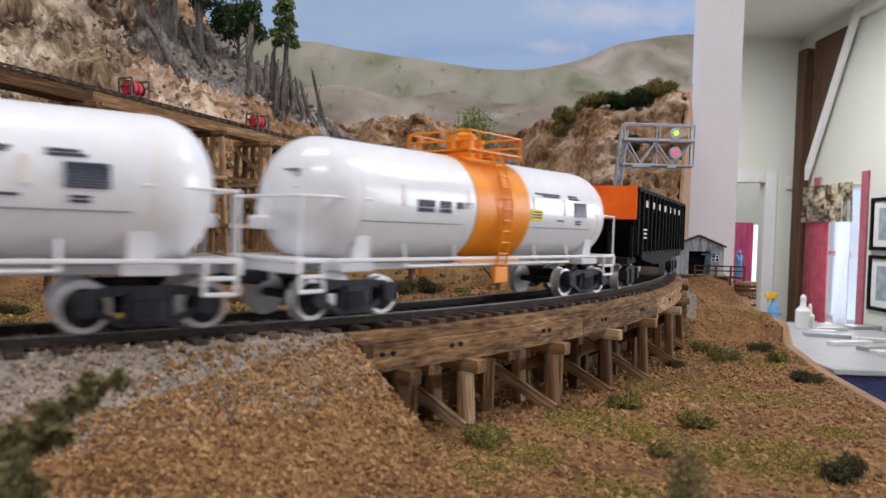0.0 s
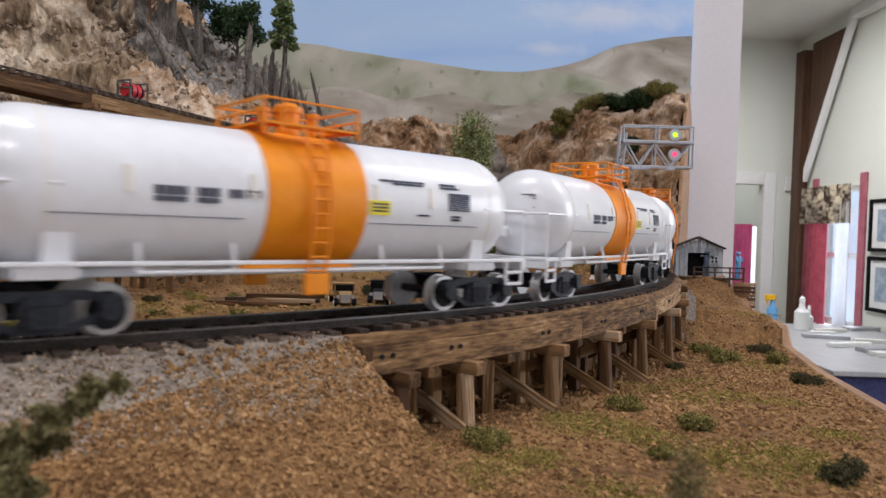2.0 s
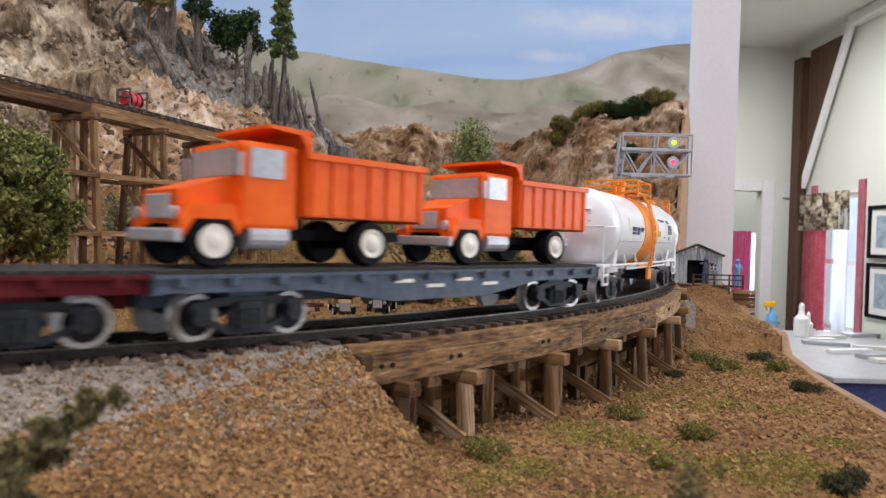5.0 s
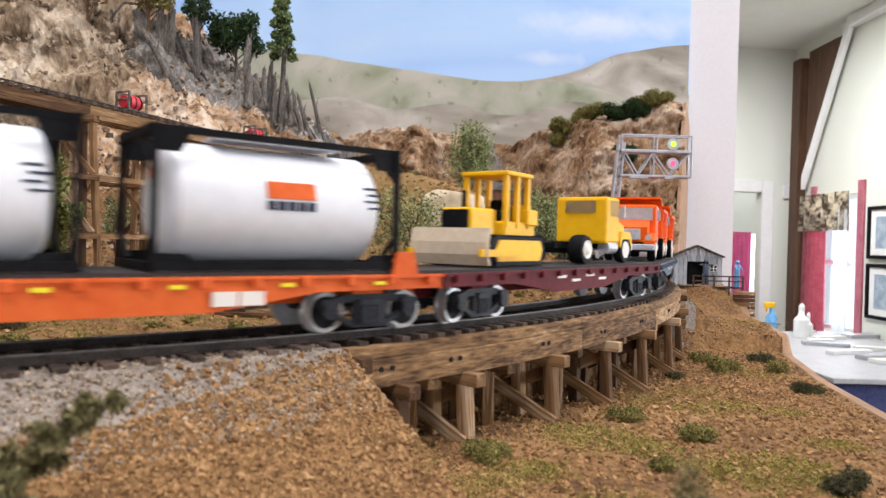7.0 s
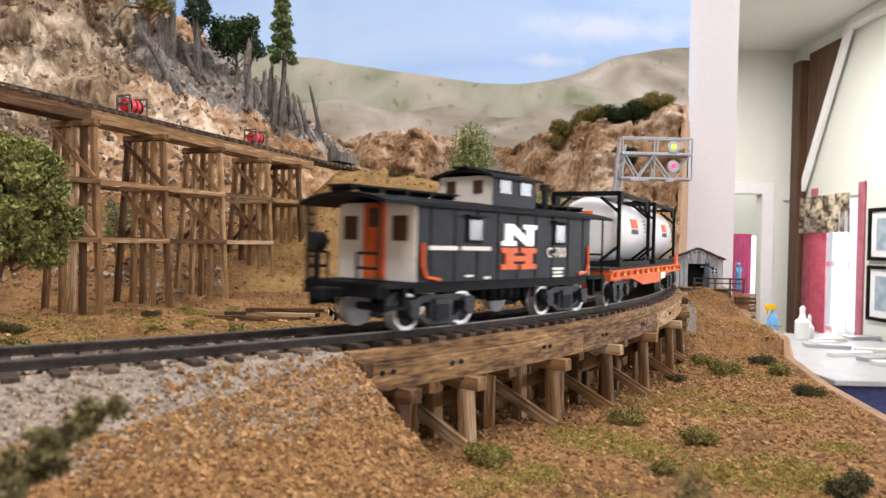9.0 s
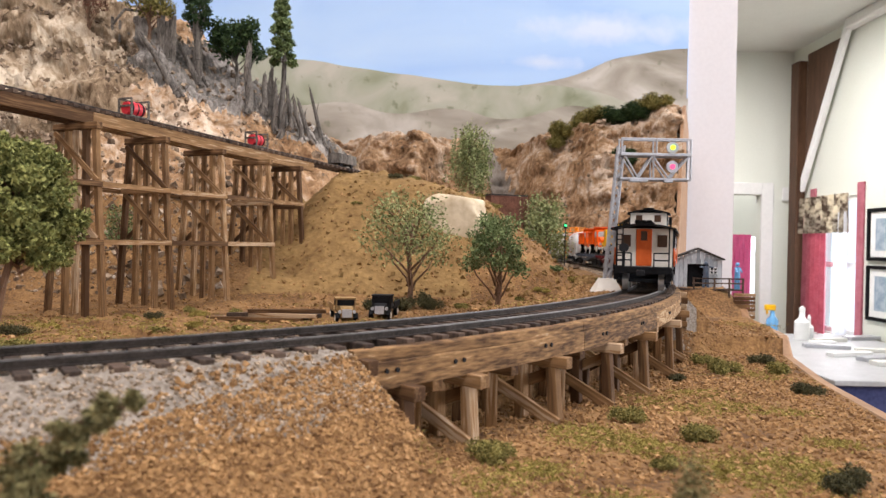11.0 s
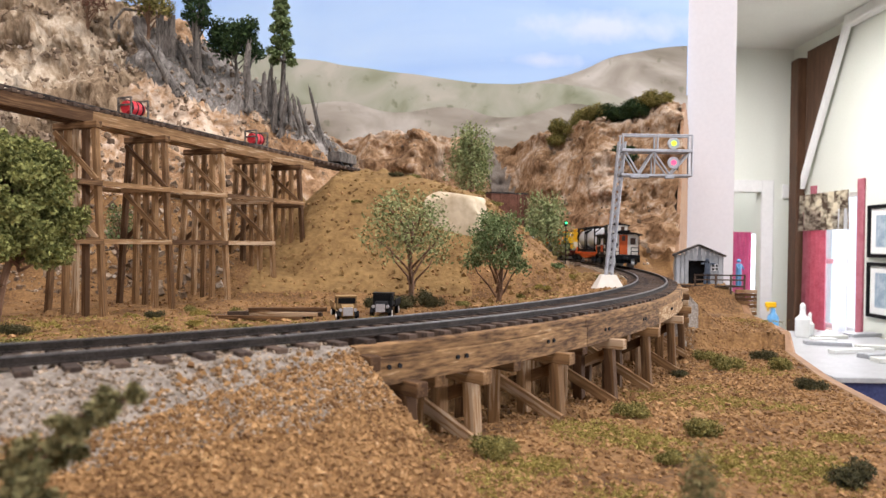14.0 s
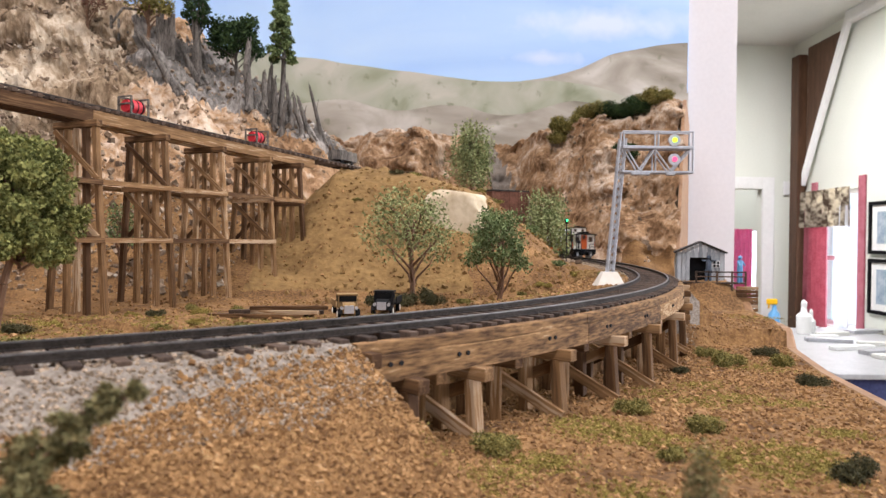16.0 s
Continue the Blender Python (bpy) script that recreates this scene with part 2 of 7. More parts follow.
IRON = mat("dark_iron", (0.007, 0.007, 0.008), (0.022, 0.022, 0.024), 200, 0.7, 0.0, 0.15, 0.0002, spec=0.12)
STEEL = mat("wheel_steel", (0.46, 0.46, 0.46), (0.62, 0.61, 0.61), 200, 0.34, 0.6, 0.05, 0.0001)
SILVER = mat("silver_paint", (0.36, 0.37, 0.40), (0.50, 0.51, 0.54), 120, 0.4, 0.3, 0.05, 0.0001)
INK = mat("navy_ink", (0.02, 0.025, 0.05), (0.04, 0.045, 0.08), 200, 0.5, bump=0)
GREYINK = mat("grey_ink", (0.20, 0.20, 0.21), (0.30, 0.30, 0.31), 200, 0.5, bump=0)
PLACARD = mat("yellow_placard", (0.80, 0.66, 0.02), (0.85, 0.72, 0.03), 100, 0.5, bump=0)
RED = mat("red_paint", (0.45, 0.02, 0.03), (0.58, 0.04, 0.05), 100, 0.4, bump=0.05, dist=0.0001)
CHAR = mat("charred_wood", (0.028, 0.024, 0.021), (0.20, 0.175, 0.15), 60, 0.95, bump=0.7, dist=0.0006, stretch=(3, 3, 0.5))
BARK = mat("bark", (0.09, 0.05, 0.03), (0.22, 0.13, 0.08), 120, 0.95, bump=0.6, dist=0.0004, stretch=(2, 2, 0.5))
LEAF = mat("leaf_green", (0.050, 0.078, 0.024), (0.20, 0.255, 0.100), 90, 0.85, bump=0)
LEAFPALE = mat("leaf_pale", (0.115, 0.140, 0.050), (0.32, 0.35, 0.155), 120, 0.85, bump=0)
LEAFDARK = mat("leaf_dark", (0.012, 0.03, 0.01), (0.05, 0.085, 0.025), 90, 0.85, bump=0)
LEAFOLIVE = mat("leaf_olive", (0.075, 0.085, 0.020), (0.33, 0.33, 0.105), 140, 0.9, bump=0)
GRIT = mat("ballast_grit", (0.15, 0.108, 0.072), (0.41, 0.315, 0.225), 400, 0.95, bump=0.3, dist=0.0002)
GREYBOARD = mat("grey_boards", (0.26, 0.28, 0.30), (0.46, 0.48, 0.50), 150, 0.85, bump=0.3, dist=0.0002, stretch=(4, 4, 0.5), vary=0.3)
OCHRE = mat("faded_ochre", (0.22, 0.13, 0.05), (0.36, 0.24, 0.11), 200, 0.8, bump=0.2, dist=0.0002)
RUST = mat("rusty_brown", (0.09, 0.035, 0.02), (0.20, 0.09, 0.06), 100, 0.85, bump=0.3, dist=0.0004)
BLUEP = mat("light_blue_paint", (0.10, 0.30, 0.55), (0.16, 0.38, 0.64), 60, 0.5, bump=0)
SHEER = mat("sheer_cloth", (0.74, 0.76, 0.80), (0.82, 0.84, 0.86), 10, 0.9, bump=0.1, dist=0.001)
HILLPIC = mat("picture_print", (0.18, 0.26, 0.36), (0.45, 0.52, 0.58), 14, 0.5, bump=0)
WEED = mat("grey_weed", (0.085, 0.078, 0.030), (0.23, 0.195, 0.085), 150, 0.95, bump=0)
OLIVE = mat("olive_foam", (0.095, 0.086, 0.020), (0.31, 0.262, 0.080), 130, 0.95, bump=0.4, dist=0.0006)
MOSS = mat("yellow_moss", (0.17, 0.13, 0.025), (0.36, 0.29, 0.08), 150, 0.95, bump=0.4, dist=0.0006)
DARKFOAM = mat("dark_foam", (0.030, 0.030, 0.012), (0.115, 0.102, 0.045), 150, 0.95, bump=0.4, dist=0.0006)
WALLM = mat("wall_paint_mint", (0.70, 0.73, 0.66), (0.74, 0.77, 0.70), 1.5, 0.8, bump=0.05, dist=0.001, fine=40)
COLM = mat("column_paint", (0.62, 0.60, 0.615), (0.66, 0.64, 0.655), 2, 0.75, bump=0.06, dist=0.001, fine=60)
CEILM = mat("ceiling_paint", (0.66, 0.67, 0.63), (0.72, 0.73, 0.69), 3, 0.85, bump=0.1, dist=0.002, fine=20)
# invented dark finish for walls out of view, to weaken the bounced fill
DIMWALL = mat("tan_panelling", (0.20, 0.14, 0.09), (0.28, 0.20, 0.13), 3, 0.7, bump=0.1, dist=0.001, stretch=(6, 6, 0.5))
TABLEM = mat("table_laminate", (0.36, 0.37, 0.38), (0.44, 0.45, 0.46), 8, 0.45, bump=0.02, dist=0.0005)
FLOORM = mat("floor_boards", (0.16, 0.09, 0.05), (0.28, 0.17, 0.10), 3, 0.6, bump=0.2, dist=0.002, stretch=(1, 12, 1))
TRIMW = mat("white_trim", (0.76, 0.77, 0.76), (0.82, 0.83, 0.82), 5, 0.5, bump=0.05, dist=0.0005)
BROWNW = mat("brown_wood", (0.055, 0.025, 0.012), (0.11, 0.055, 0.03), 6, 0.5, bump=0.2, dist=0.001, stretch=(4, 4, 0.5))
CURTAIN = mat("rose_curtain", (0.36, 0.10, 0.13), (0.48, 0.17, 0.21), 12, 0.9, bump=0.2, dist=0.002)
PINK = mat("pink_curtain", (0.72, 0.17, 0.36), (0.82, 0.26, 0.46), 12, 0.9, bump=0.2, dist=0.002)
FLORAL = mat("floral_valance", (0.10, 0.07, 0.05), (0.62, 0.56, 0.44), 9, 0.95, bump=0.2, dist=0.002, fine=3, sharp=0.15)
FASCIA = mat("fascia_wood", (0.20, 0.10, 0.045), (0.33, 0.19, 0.10), 12, 0.55, bump=0.2, dist=0.0005, stretch=(4, 1, 4))
SKYM = painted("painted_sky", [(0.36, 0.53, 0.83), (0.42, 0.59, 0.85), (0.48, 0.64, 0.86)], 1.6, (1, 1, 2.6), cloud=True)
HILLG = painted("painted_green_hill", [(0.23, 0.25, 0.165), (0.33, 0.345, 0.255), (0.40, 0.395, 0.32), (0.48, 0.46, 0.39)], 7.0, (1, 1, 0.9), 0.55)
HILLB = painted("painted_grey_hill", [(0.22, 0.20, 0.155), (0.33, 0.30, 0.25), (0.42, 0.385, 0.33), (0.55, 0.52, 0.47)], 6.5, (0.8, 1, 1.7), 0.45)
BLUECLOTH = mat("blue_cloth", (0.03, 0.04, 0.11), (0.06, 0.07, 0.17), 9, 0.9, bump=0.2, dist=0.002)
GLASS = bpy.data.materials.new("glass")
GLASS.use_nodes = True
gp = GLASS.node_tree.nodes["Principled BSDF"]
gp.inputs["Base Color"].default_value, gp.inputs["Roughness"].default_value = (0.75, 0.8, 0.82, 1), 0.05
gp.inputs["Transmission Weight"].default_value, gp.inputs["IOR"].default_value = 0.9, 1.45


# ---- building helpers ----
def box(bm, c, s, m=None, bevel=0.0):
    """A box of size s at c in bm, turned by m."""
    r = bmesh.ops.create_cube(bm, size=1, matrix=Matrix.Translation(c) @ (m or Matrix()) @ Matrix.Diagonal((*s, 1)))
    if bevel:
        es = list({e for v in r["verts"] for e in v.link_edges})
        bmesh.ops.bevel(bm, geom=es, offset=bevel, segments=2, affect="EDGES", profile=0.5)
    return r["verts"]


def rod(bm, a, b, r, r2=None, n=10):
    """A round bar from a to b."""
    a, b = Vector(a), Vector(b)
    m = Matrix.Translation((a + b) / 2) @ (b - a).to_track_quat("Z", "Y").to_matrix().to_4x4()
    return bmesh.ops.create_cone(bm, cap_ends=True, segments=n, radius1=r, radius2=r if r2 is None else r2, depth=(b - a).length, matrix=m)["verts"]


def turned(bm, profile, n=40, axis="x"):
    """A solid of revolution about the x (or z) axis from (along, radius) pairs."""
    rings = []
    for a, r in profile:
        ring = []
        for i in range(n):
            t = 2 * math.pi * i / n
            p = (a, r * math.cos(t), r * math.sin(t)) if axis == "x" else (r * math.cos(t), r * math.sin(t), a)
            ring.append(bm.verts.new(p))
        rings.append(ring)
    for q, w in zip(rings, rings[1:]):
        for i in range(n):
            bm.faces.new((q[i], q[(i + 1) % n], w[(i + 1) % n], w[i]))
    bm.faces.new(rings[0][::-1])
    bm.faces.new(rings[-1])
    bmesh.ops.recalc_face_normals(bm, faces=bm.faces)


def moved(bm, verts, m):
    bmesh.ops.transform(bm, matrix=m, verts=verts)


def outline(bm, pts, depth, m=None):
    """A flat plate with that outline in its x-z plane, depth thick along y."""
    m = m or Matrix()
    f = [bm.verts.new(m @ Vector((x, -depth / 2, z))) for x, z in pts]
    g = [bm.verts.new(m @ Vector((x, depth / 2, z))) for x, z in pts]
    bm.faces.new(f)
    bm.faces.new(g[::-1])
    for i in range(len(pts)):
        j = (i + 1) % len(pts)
        bm.faces.new((f[j], f[i], g[i], g[j]))
    bmesh.ops.recalc_face_normals(bm, faces=bm.faces)


def meshed(name, bm, material, smooth=False):
    me = bpy.data.meshes.new(name)
    bm.to_mesh(me)
    bm.free()
    me.materials.append(material)
    if smooth:
        me.shade_smooth()
        me.set_sharp_from_angle(angle=radians(40))
    return me


def part(name, bm, material, parent=None, label="", smooth=False, m=None):
    """Links bm as one mesh object under parent."""
    ob = new(name, meshed(name, bm, material, smooth))
    ob.parent = parent
    if m is not None:
        ob.matrix_basis = m
    if label:
        ob["label"] = label
    return ob


def thing(name, label, category, group="", m=None, kind=""):
    ob = new(name)
    ob.empty_display_size = 0.01
    if m is not None:
        ob.matrix_basis = m
    return tagged(ob, label, category, group, kind)


def solid(name, bm, material, label, category="", kind="", smooth=False, m=None, group=""):
    return tagged(part(name, bm, material, None, "", smooth, m), label, category, group, kind)


BARS = {}


def timber(parent, a, b, w, h, material=WOOD, name="timber", roll=0.0):
    """A squared timber from a to b; alike ones share their mesh."""
    a, b = Vector(a), Vector(b)
    d = b - a
    key = (round(d.length, 4), w, h, material.name, name)
    if key not in BARS:
        bm = bmesh.new()
        box(bm, (0, 0, 0), (d.length, w, h), None, min(w, h) * 0.1)
        BARS[key] = meshed(name, bm, material)
    ob = new(name, BARS[key])
    x = d.normalized()
    y = Vector((0, 0, 1)).cross(x)
    y = y.normalized() if y.length > 1e-4 else Vector((0, 1, 0))
    z = x.cross(y)
    ob.parent = parent
    ob.matrix_basis = Matrix.Translation((a + b) / 2) @ Matrix((x, y, z)).transposed().to_4x4() @ pose(0, 0, 0, roll)
    return ob


def bm_new():
    return bmesh.new()


# ---- the line of the track ----
TS = np.arange(-0.1, 1.3, 0.005)
TK = np.interp(TS, [-0.1, 0.05, 0.15, 0.25, 0.35, 0.5, 0.7, 1.3], [1.7448, 2.1002, 1.7357, 1.7023, 1.052, 0.415, 0.3286, 0.5012])
THD = 0.55312 + np.cumsum(TK) * 0.005 - TK[0] * 0.005
TX = -0.11170 + np.cumsum(np.cos(THD)) * 0.005
TY = 0.09741 + np.cumsum(np.sin(THD)) * 0.005
lead = np.arange(-1.6, -0.1, 0.005)
TX = np.concatenate([TX[0] + (lead + 0.1) * math.cos(THD[0]), TX])
TY = np.concatenate([TY[0] + (lead + 0.1) * math.sin(THD[0]), TY])
THD = np.concatenate([np.full(len(lead), THD[0]), THD])
TS = np.concatenate([lead, TS])


def track(s, side=0.0, z=0.0):
    """The place on the track at s metres along it, side metres to its right, and its heading."""
    x, y, h = np.interp(s, TS, TX), np.interp(s, TS, TY), float(np.interp(s, TS, THD))
    return Vector((x + side * math.sin(h), y - side * math.cos(h), RAIL + z)), h


# ---- room ----
def slab(name, lo, hi, material, label, kind="structure"):
    bm = bm_new()
    box(bm, [(a + b) / 2 for a, b in zip(lo, hi)], [b - a for a, b in zip(lo, hi)])
    return solid(name, bm, material, label, "", kind)


slab("floor", (-3.2, -3.2, -0.1), (3.8, 9.2, 0), FLOORM, "brown wooden board floor of the room")
slab("ceiling", (-3.2, -3.2, 3.48), (3.8, 9.2, 3.58), CEILM, "pale painted ceiling")
# west and south walls are unseen; their dark tone deepens the shadows
slab("wall_west", (-3.3, -3.2, 0), (-3.2, 9.2, 3.48), DIMWALL, "plain tan wall out of view, kept dark to cut bounce light")
slab("wall_south", (-3.3, -3.3, 0), (3.8, -3.2, 3.48), DIMWALL, "plain tan wall out of view, kept dark to cut bounce light")
# east wall with its window opening
WY0, WY1, WZ0, WZ1 = 5.93, 6.60, 0.72, 1.95
bm = bm_new()
for lo, hi in (((3.55, -3.2, 0), (3.70, WY0, 3.48)), ((3.55, WY1, 0), (3.70, 9.2, 3.48)), ((3.55, WY0, 0), (3.70, WY1, WZ0)), ((3.55, WY0, WZ1), (3.70, WY1, 3.48))):
    box(bm, [(a + b) / 2 for a, b in zip(lo, hi)], [b - a for a, b in zip(lo, hi)])
solid("wall_east", bm, WALLM, "pale mint painted wall with a curtained window", kind="structure")
# north wall with its doorway
DX0, DX1, DZ = 2.46, 3.24, 2.02
bm = bm_new()
for lo, hi in (((-3.2, 7.1, 0), (DX0, 7.2, 3.48)), ((DX1, 7.1, 0), (3.55, 7.2, 3.48)), ((DX0, 7.1, DZ), (DX1, 7.2, 3.48))):
    box(bm, [(a + b) / 2 for a, b in zip(lo, hi)], [b - a for a, b in zip(lo, hi)])
solid("wall_north", bm, WALLM, "pale mint painted wall with an open doorway", kind="structure")
slab("wall_far", (-3.2, 9.2, 0), (3.8, 9.3, 3.48), WALLM, "plain wall of the room behind the doorway")
slab("column", (0.574, 1.652, 0), (0.690, 2.35, 3.48), COLM, "pale grey painted wall end beside the layout")
bm = bm_new()
for lo, hi in (((DX1, 7.07, 0), (DX1 + 0.12, 7.1, DZ + 0.12)), ((DX0 - 0.12, 7.07, 0), (DX0, 7.1, DZ + 0.12)), ((DX0, 7.07, DZ), (DX1, 7.1, DZ + 0.12))):
    box(bm, [(a + b) / 2 for a, b in zip(lo, hi)], [b - a for a, b in zip(lo, hi)], None, 0.005)
solid("trim", bm, TRIMW, "white painted door casing", kind="structure")

# ---- painted backdrop ----
back = thing("backdrop", "painted sky and hill backdrop behind the layout", "backdrop", kind="structure")
bm = bm_new()
box(bm, (-0.716, BD + 0.006, 1.75), (2.578, 0.008, 1.5))
part("sky_board", bm, SKYM, back, "pale blue painted sky")


def ridge(name, material, y, x0, x1, line, seed, label):
    """A painted hill cut-out: a level base and an uneven skyline through the (x, height) pairs of line."""
    bm = bm_new()
    n = 120
    xs = [x0 + (x1 - x0) * i / n for i in range(n + 1)]
    hs = [np.interp(x, [p[0] for p in line], [p[1] for p in line]) for x in xs]
    sm = np.convolve(np.pad(hs, 5, "edge"), np.ones(11) / 11, "valid")
    pts = [(x, ZC + h + 0.004 * noise.noise((x * 12, seed, 0))) for x, h in zip(xs, sm)]
    outline(bm, [(x1, ZC - 0.1), (x0, ZC - 0.1)] + pts, 0.003, Matrix.Translation((0, y, 0)))
    return part(name, bm, material, back, label)


ridge("painted_hill", HILLB, BD - 0.001, -0.5, 0.570, [(-0.038, 0.355), (0.128, 0.37), (0.228, 0.387), (0.307, 0.401), (0.36, 0.432), (0.426, 0.455), (0.493, 0.466), (0.57, 0.475)], 3.0, "grey-brown painted mountain ridge")
ridge("painted_hill", HILLG, BD - 0.005, -2.0, 0.570, [(-2.0, 0.5), (-0.378, 0.437), (-0.305, 0.426), (-0.198, 0.406), (-0.065, 0.4), (0.055, 0.376), (0.128, 0.367), (0.201, 0.381), (0.294, 0.388), (0.388, 0.360), (0.45, 0.33), (0.57, 0.30)], 7.0, "hazy green painted hills")
ridge("painted_hill", HILLB, BD - 0.009, -0.45, 0.570, [(-0.45, 0.30), (-0.25, 0.335), (-0.12, 0.30), (0.02, 0.325), (0.14, 0.29), (0.30, 0.335), (0.45, 0.31), (0.563, 0.36)], 11.0, "pale brown painted foothills")

# ---- the layout's ground ----
EDGE_Y, EDGE_X = [-0.2, 0.22, 0.32, 0.42, 0.55, 0.78, 1.66], [-0.009, 0.141, 0.174, 0.203, 0.232, 0.250, 0.577]   # the line of the layout's edge
S_A, S_B = 0.003, 0.285          # the low trestle spans this stretch of the track


def step(a, b, v):
    t = np.clip((v - a) / (b - a), 0, 1)
    return t * t * (3 - 2 * t)


def fbm(x, y, scale, octaves=4, seed=0.0):
    """Noise at that scale for arrays x and y."""
    return np.array([noise.fractal((a * scale, b * scale, seed), 0.9, 2.0, octaves) for a, b in zip(x.ravel(), y.ravel())]).reshape(x.shape)


def near_track(x, y):
    """Distance to the right of the track and the stretch s, for arrays."""
    sx, sy, sh, ss = TX[::2], TY[::2], THD[::2], TS[::2]
    side, along = np.empty(x.size), np.empty(x.size)
    fx, fy = x.ravel(), y.ravel()
    for i in range(0, x.size, 20000):
        dx, dy = fx[i:i + 20000, None] - sx, fy[i:i + 20000, None] - sy
        k = (dx * dx + dy * dy).argmin(1)
        r = np.arange(len(k))
        side[i:i + 20000] = dx[r, k] * np.sin(sh[k]) - dy[r, k] * np.cos(sh[k])
        along[i:i + 20000] = ss[k] + dx[r, k] * np.cos(sh[k]) + dy[r, k] * np.sin(sh[k])
    return side.reshape(x.shape), along.reshape(x.shape)


def ground_z(x, y, rough=True):
    """The height of the scenery over the lens plane, and the share of bare rock, for arrays x and y."""
    x, y = np.asarray(x, float), np.asarray(y, float)
    side, s = near_track(x, y)
    right = step(-0.04, 0.0, side)
    floor_z = -0.0495 + 0.003 * step(0.2, 0.5, y) * (1 - right) - 0.07 * np.clip(y - 0.17, 0, 0.15) * right
    z = floor_z
    # left mountain behind the tall trestle
    peak = np.interp(x, [-0.70, -0.43, -0.354, -0.28, -0.207, -0.153, -0.12, -0.09, -0.06], [0.42, 0.315, 0.285, 0.226, 0.181, 0.136, 0.095, 0.03, -0.05])
    hill = -0.05 + (peak + 0.05) * (0.30 * step(0.47, 0.62, y) + 0.70 * step(0.56, 0.92, y))
    z = np.maximum(z, hill)
    # brown mound at the trestle's end
    crest = np.interp(x, [-0.30, -0.13, -0.10, -0.02, 0.04, 0.10, 0.145], [-0.045, 0.035, 0.066, 0.057, 0.042, -0.014, -0.045])
    mound = -0.045 + (crest + 0.045) * step(0.49, 0.64, y + 0.15 * np.clip(x, -0.1, 0.1))
    z = np.maximum(z, np.where((y < 1.2) & (x > -0.29) & (x < 0.143), mound, z))
    # bank that carries the trackside shed
    z = np.maximum(z, -0.0312 - 0.95 * np.maximum(0, np.hypot(x - 0.199, y - 0.556) - 0.024))
    # cliffs against the backdrop
    top = np.interp(x, [-0.30, -0.19, -0.10, 0.0, 0.13, 0.24, 0.32, 0.41, 0.55], [0.22, 0.225, 0.243, 0.230, 0.226, 0.238, 0.250, 0.276, 0.276])
    start = np.interp(x, [-0.3, 0.05, 0.16, 0.24, 0.34, 0.45], [1.18, 1.22, 1.34, 1.12, 0.96, 1.05])
    wob = 0.05 * np.sin(x * 23) + 0.03 * np.sin(x * 57 + 1)
    cliff = -0.055 + (top + 0.055) * (0.35 * step(start + wob - 0.05, start + wob + 0.08, y) + 0.65 * step(start + wob + 0.06, start + wob + 0.30, y))
    z = np.maximum(z, cliff)
    rock = np.clip(step(0.02, 0.07, z) * step(0.62, 0.75, y) + step(-0.16, -0.22, x) * step(0.01, 0.06, z) + step(1.0, 1.1, y), 0, 1)
    if rough:
        n1, n2 = fbm(x, y, 14, 5, 1.0), fbm(x, y, 60, 4, 5.0)
        crag = np.abs(fbm(x + 0.3 * z, y - 0.5 * z, 22, 5, 9.0))
        zt = (z + 0.016 * n1) / 0.034
        ledge = (np.floor(zt) + step(0.15, 0.85, zt - np.floor(zt)) - zt) * 0.034
        flute = np.abs(fbm(x + 0.15 * y, z * 0.4, 34, 3, 13.0))
        z = z + rock * ((0.022 * n1 - 0.024 * crag + 0.010 * n2) * (1 - 0.55 * step(0.95, 1.05, y)) + 0.40 * ledge - 0.004 * flute) + (1 - rock) * (0.0035 * n1 * step(0.1, 0.4, y) + 0.0016 * n2)
    # roadbed, cut and fill
    over = np.maximum(0, np.abs(side) - 0.0145)
    gap = np.maximum(0, np.minimum(s - S_A + 0.006, S_B + 0.02 - s)) * (1 - step(-0.003, -0.011, side) * step(0.015, 0.05, s))
    fall = np.where((side < 0) & (s > 0.12) & (s < 0.8), 0.10 + 0.45 * step(0.030, 0.045, over), np.where((side > 0) & (s > 0.2), 1.0, 0.55))
    fill = -0.0236 - fall * over - 1.5 * gap
    z = np.where(gap > 0.0, np.minimum(np.maximum(z * 0 + floor_z, fill), z), np.where(s < 1.04, np.maximum(np.minimum(z, -0.0236 + 2.2 * over), fill), z))
    return z, rock, side, s


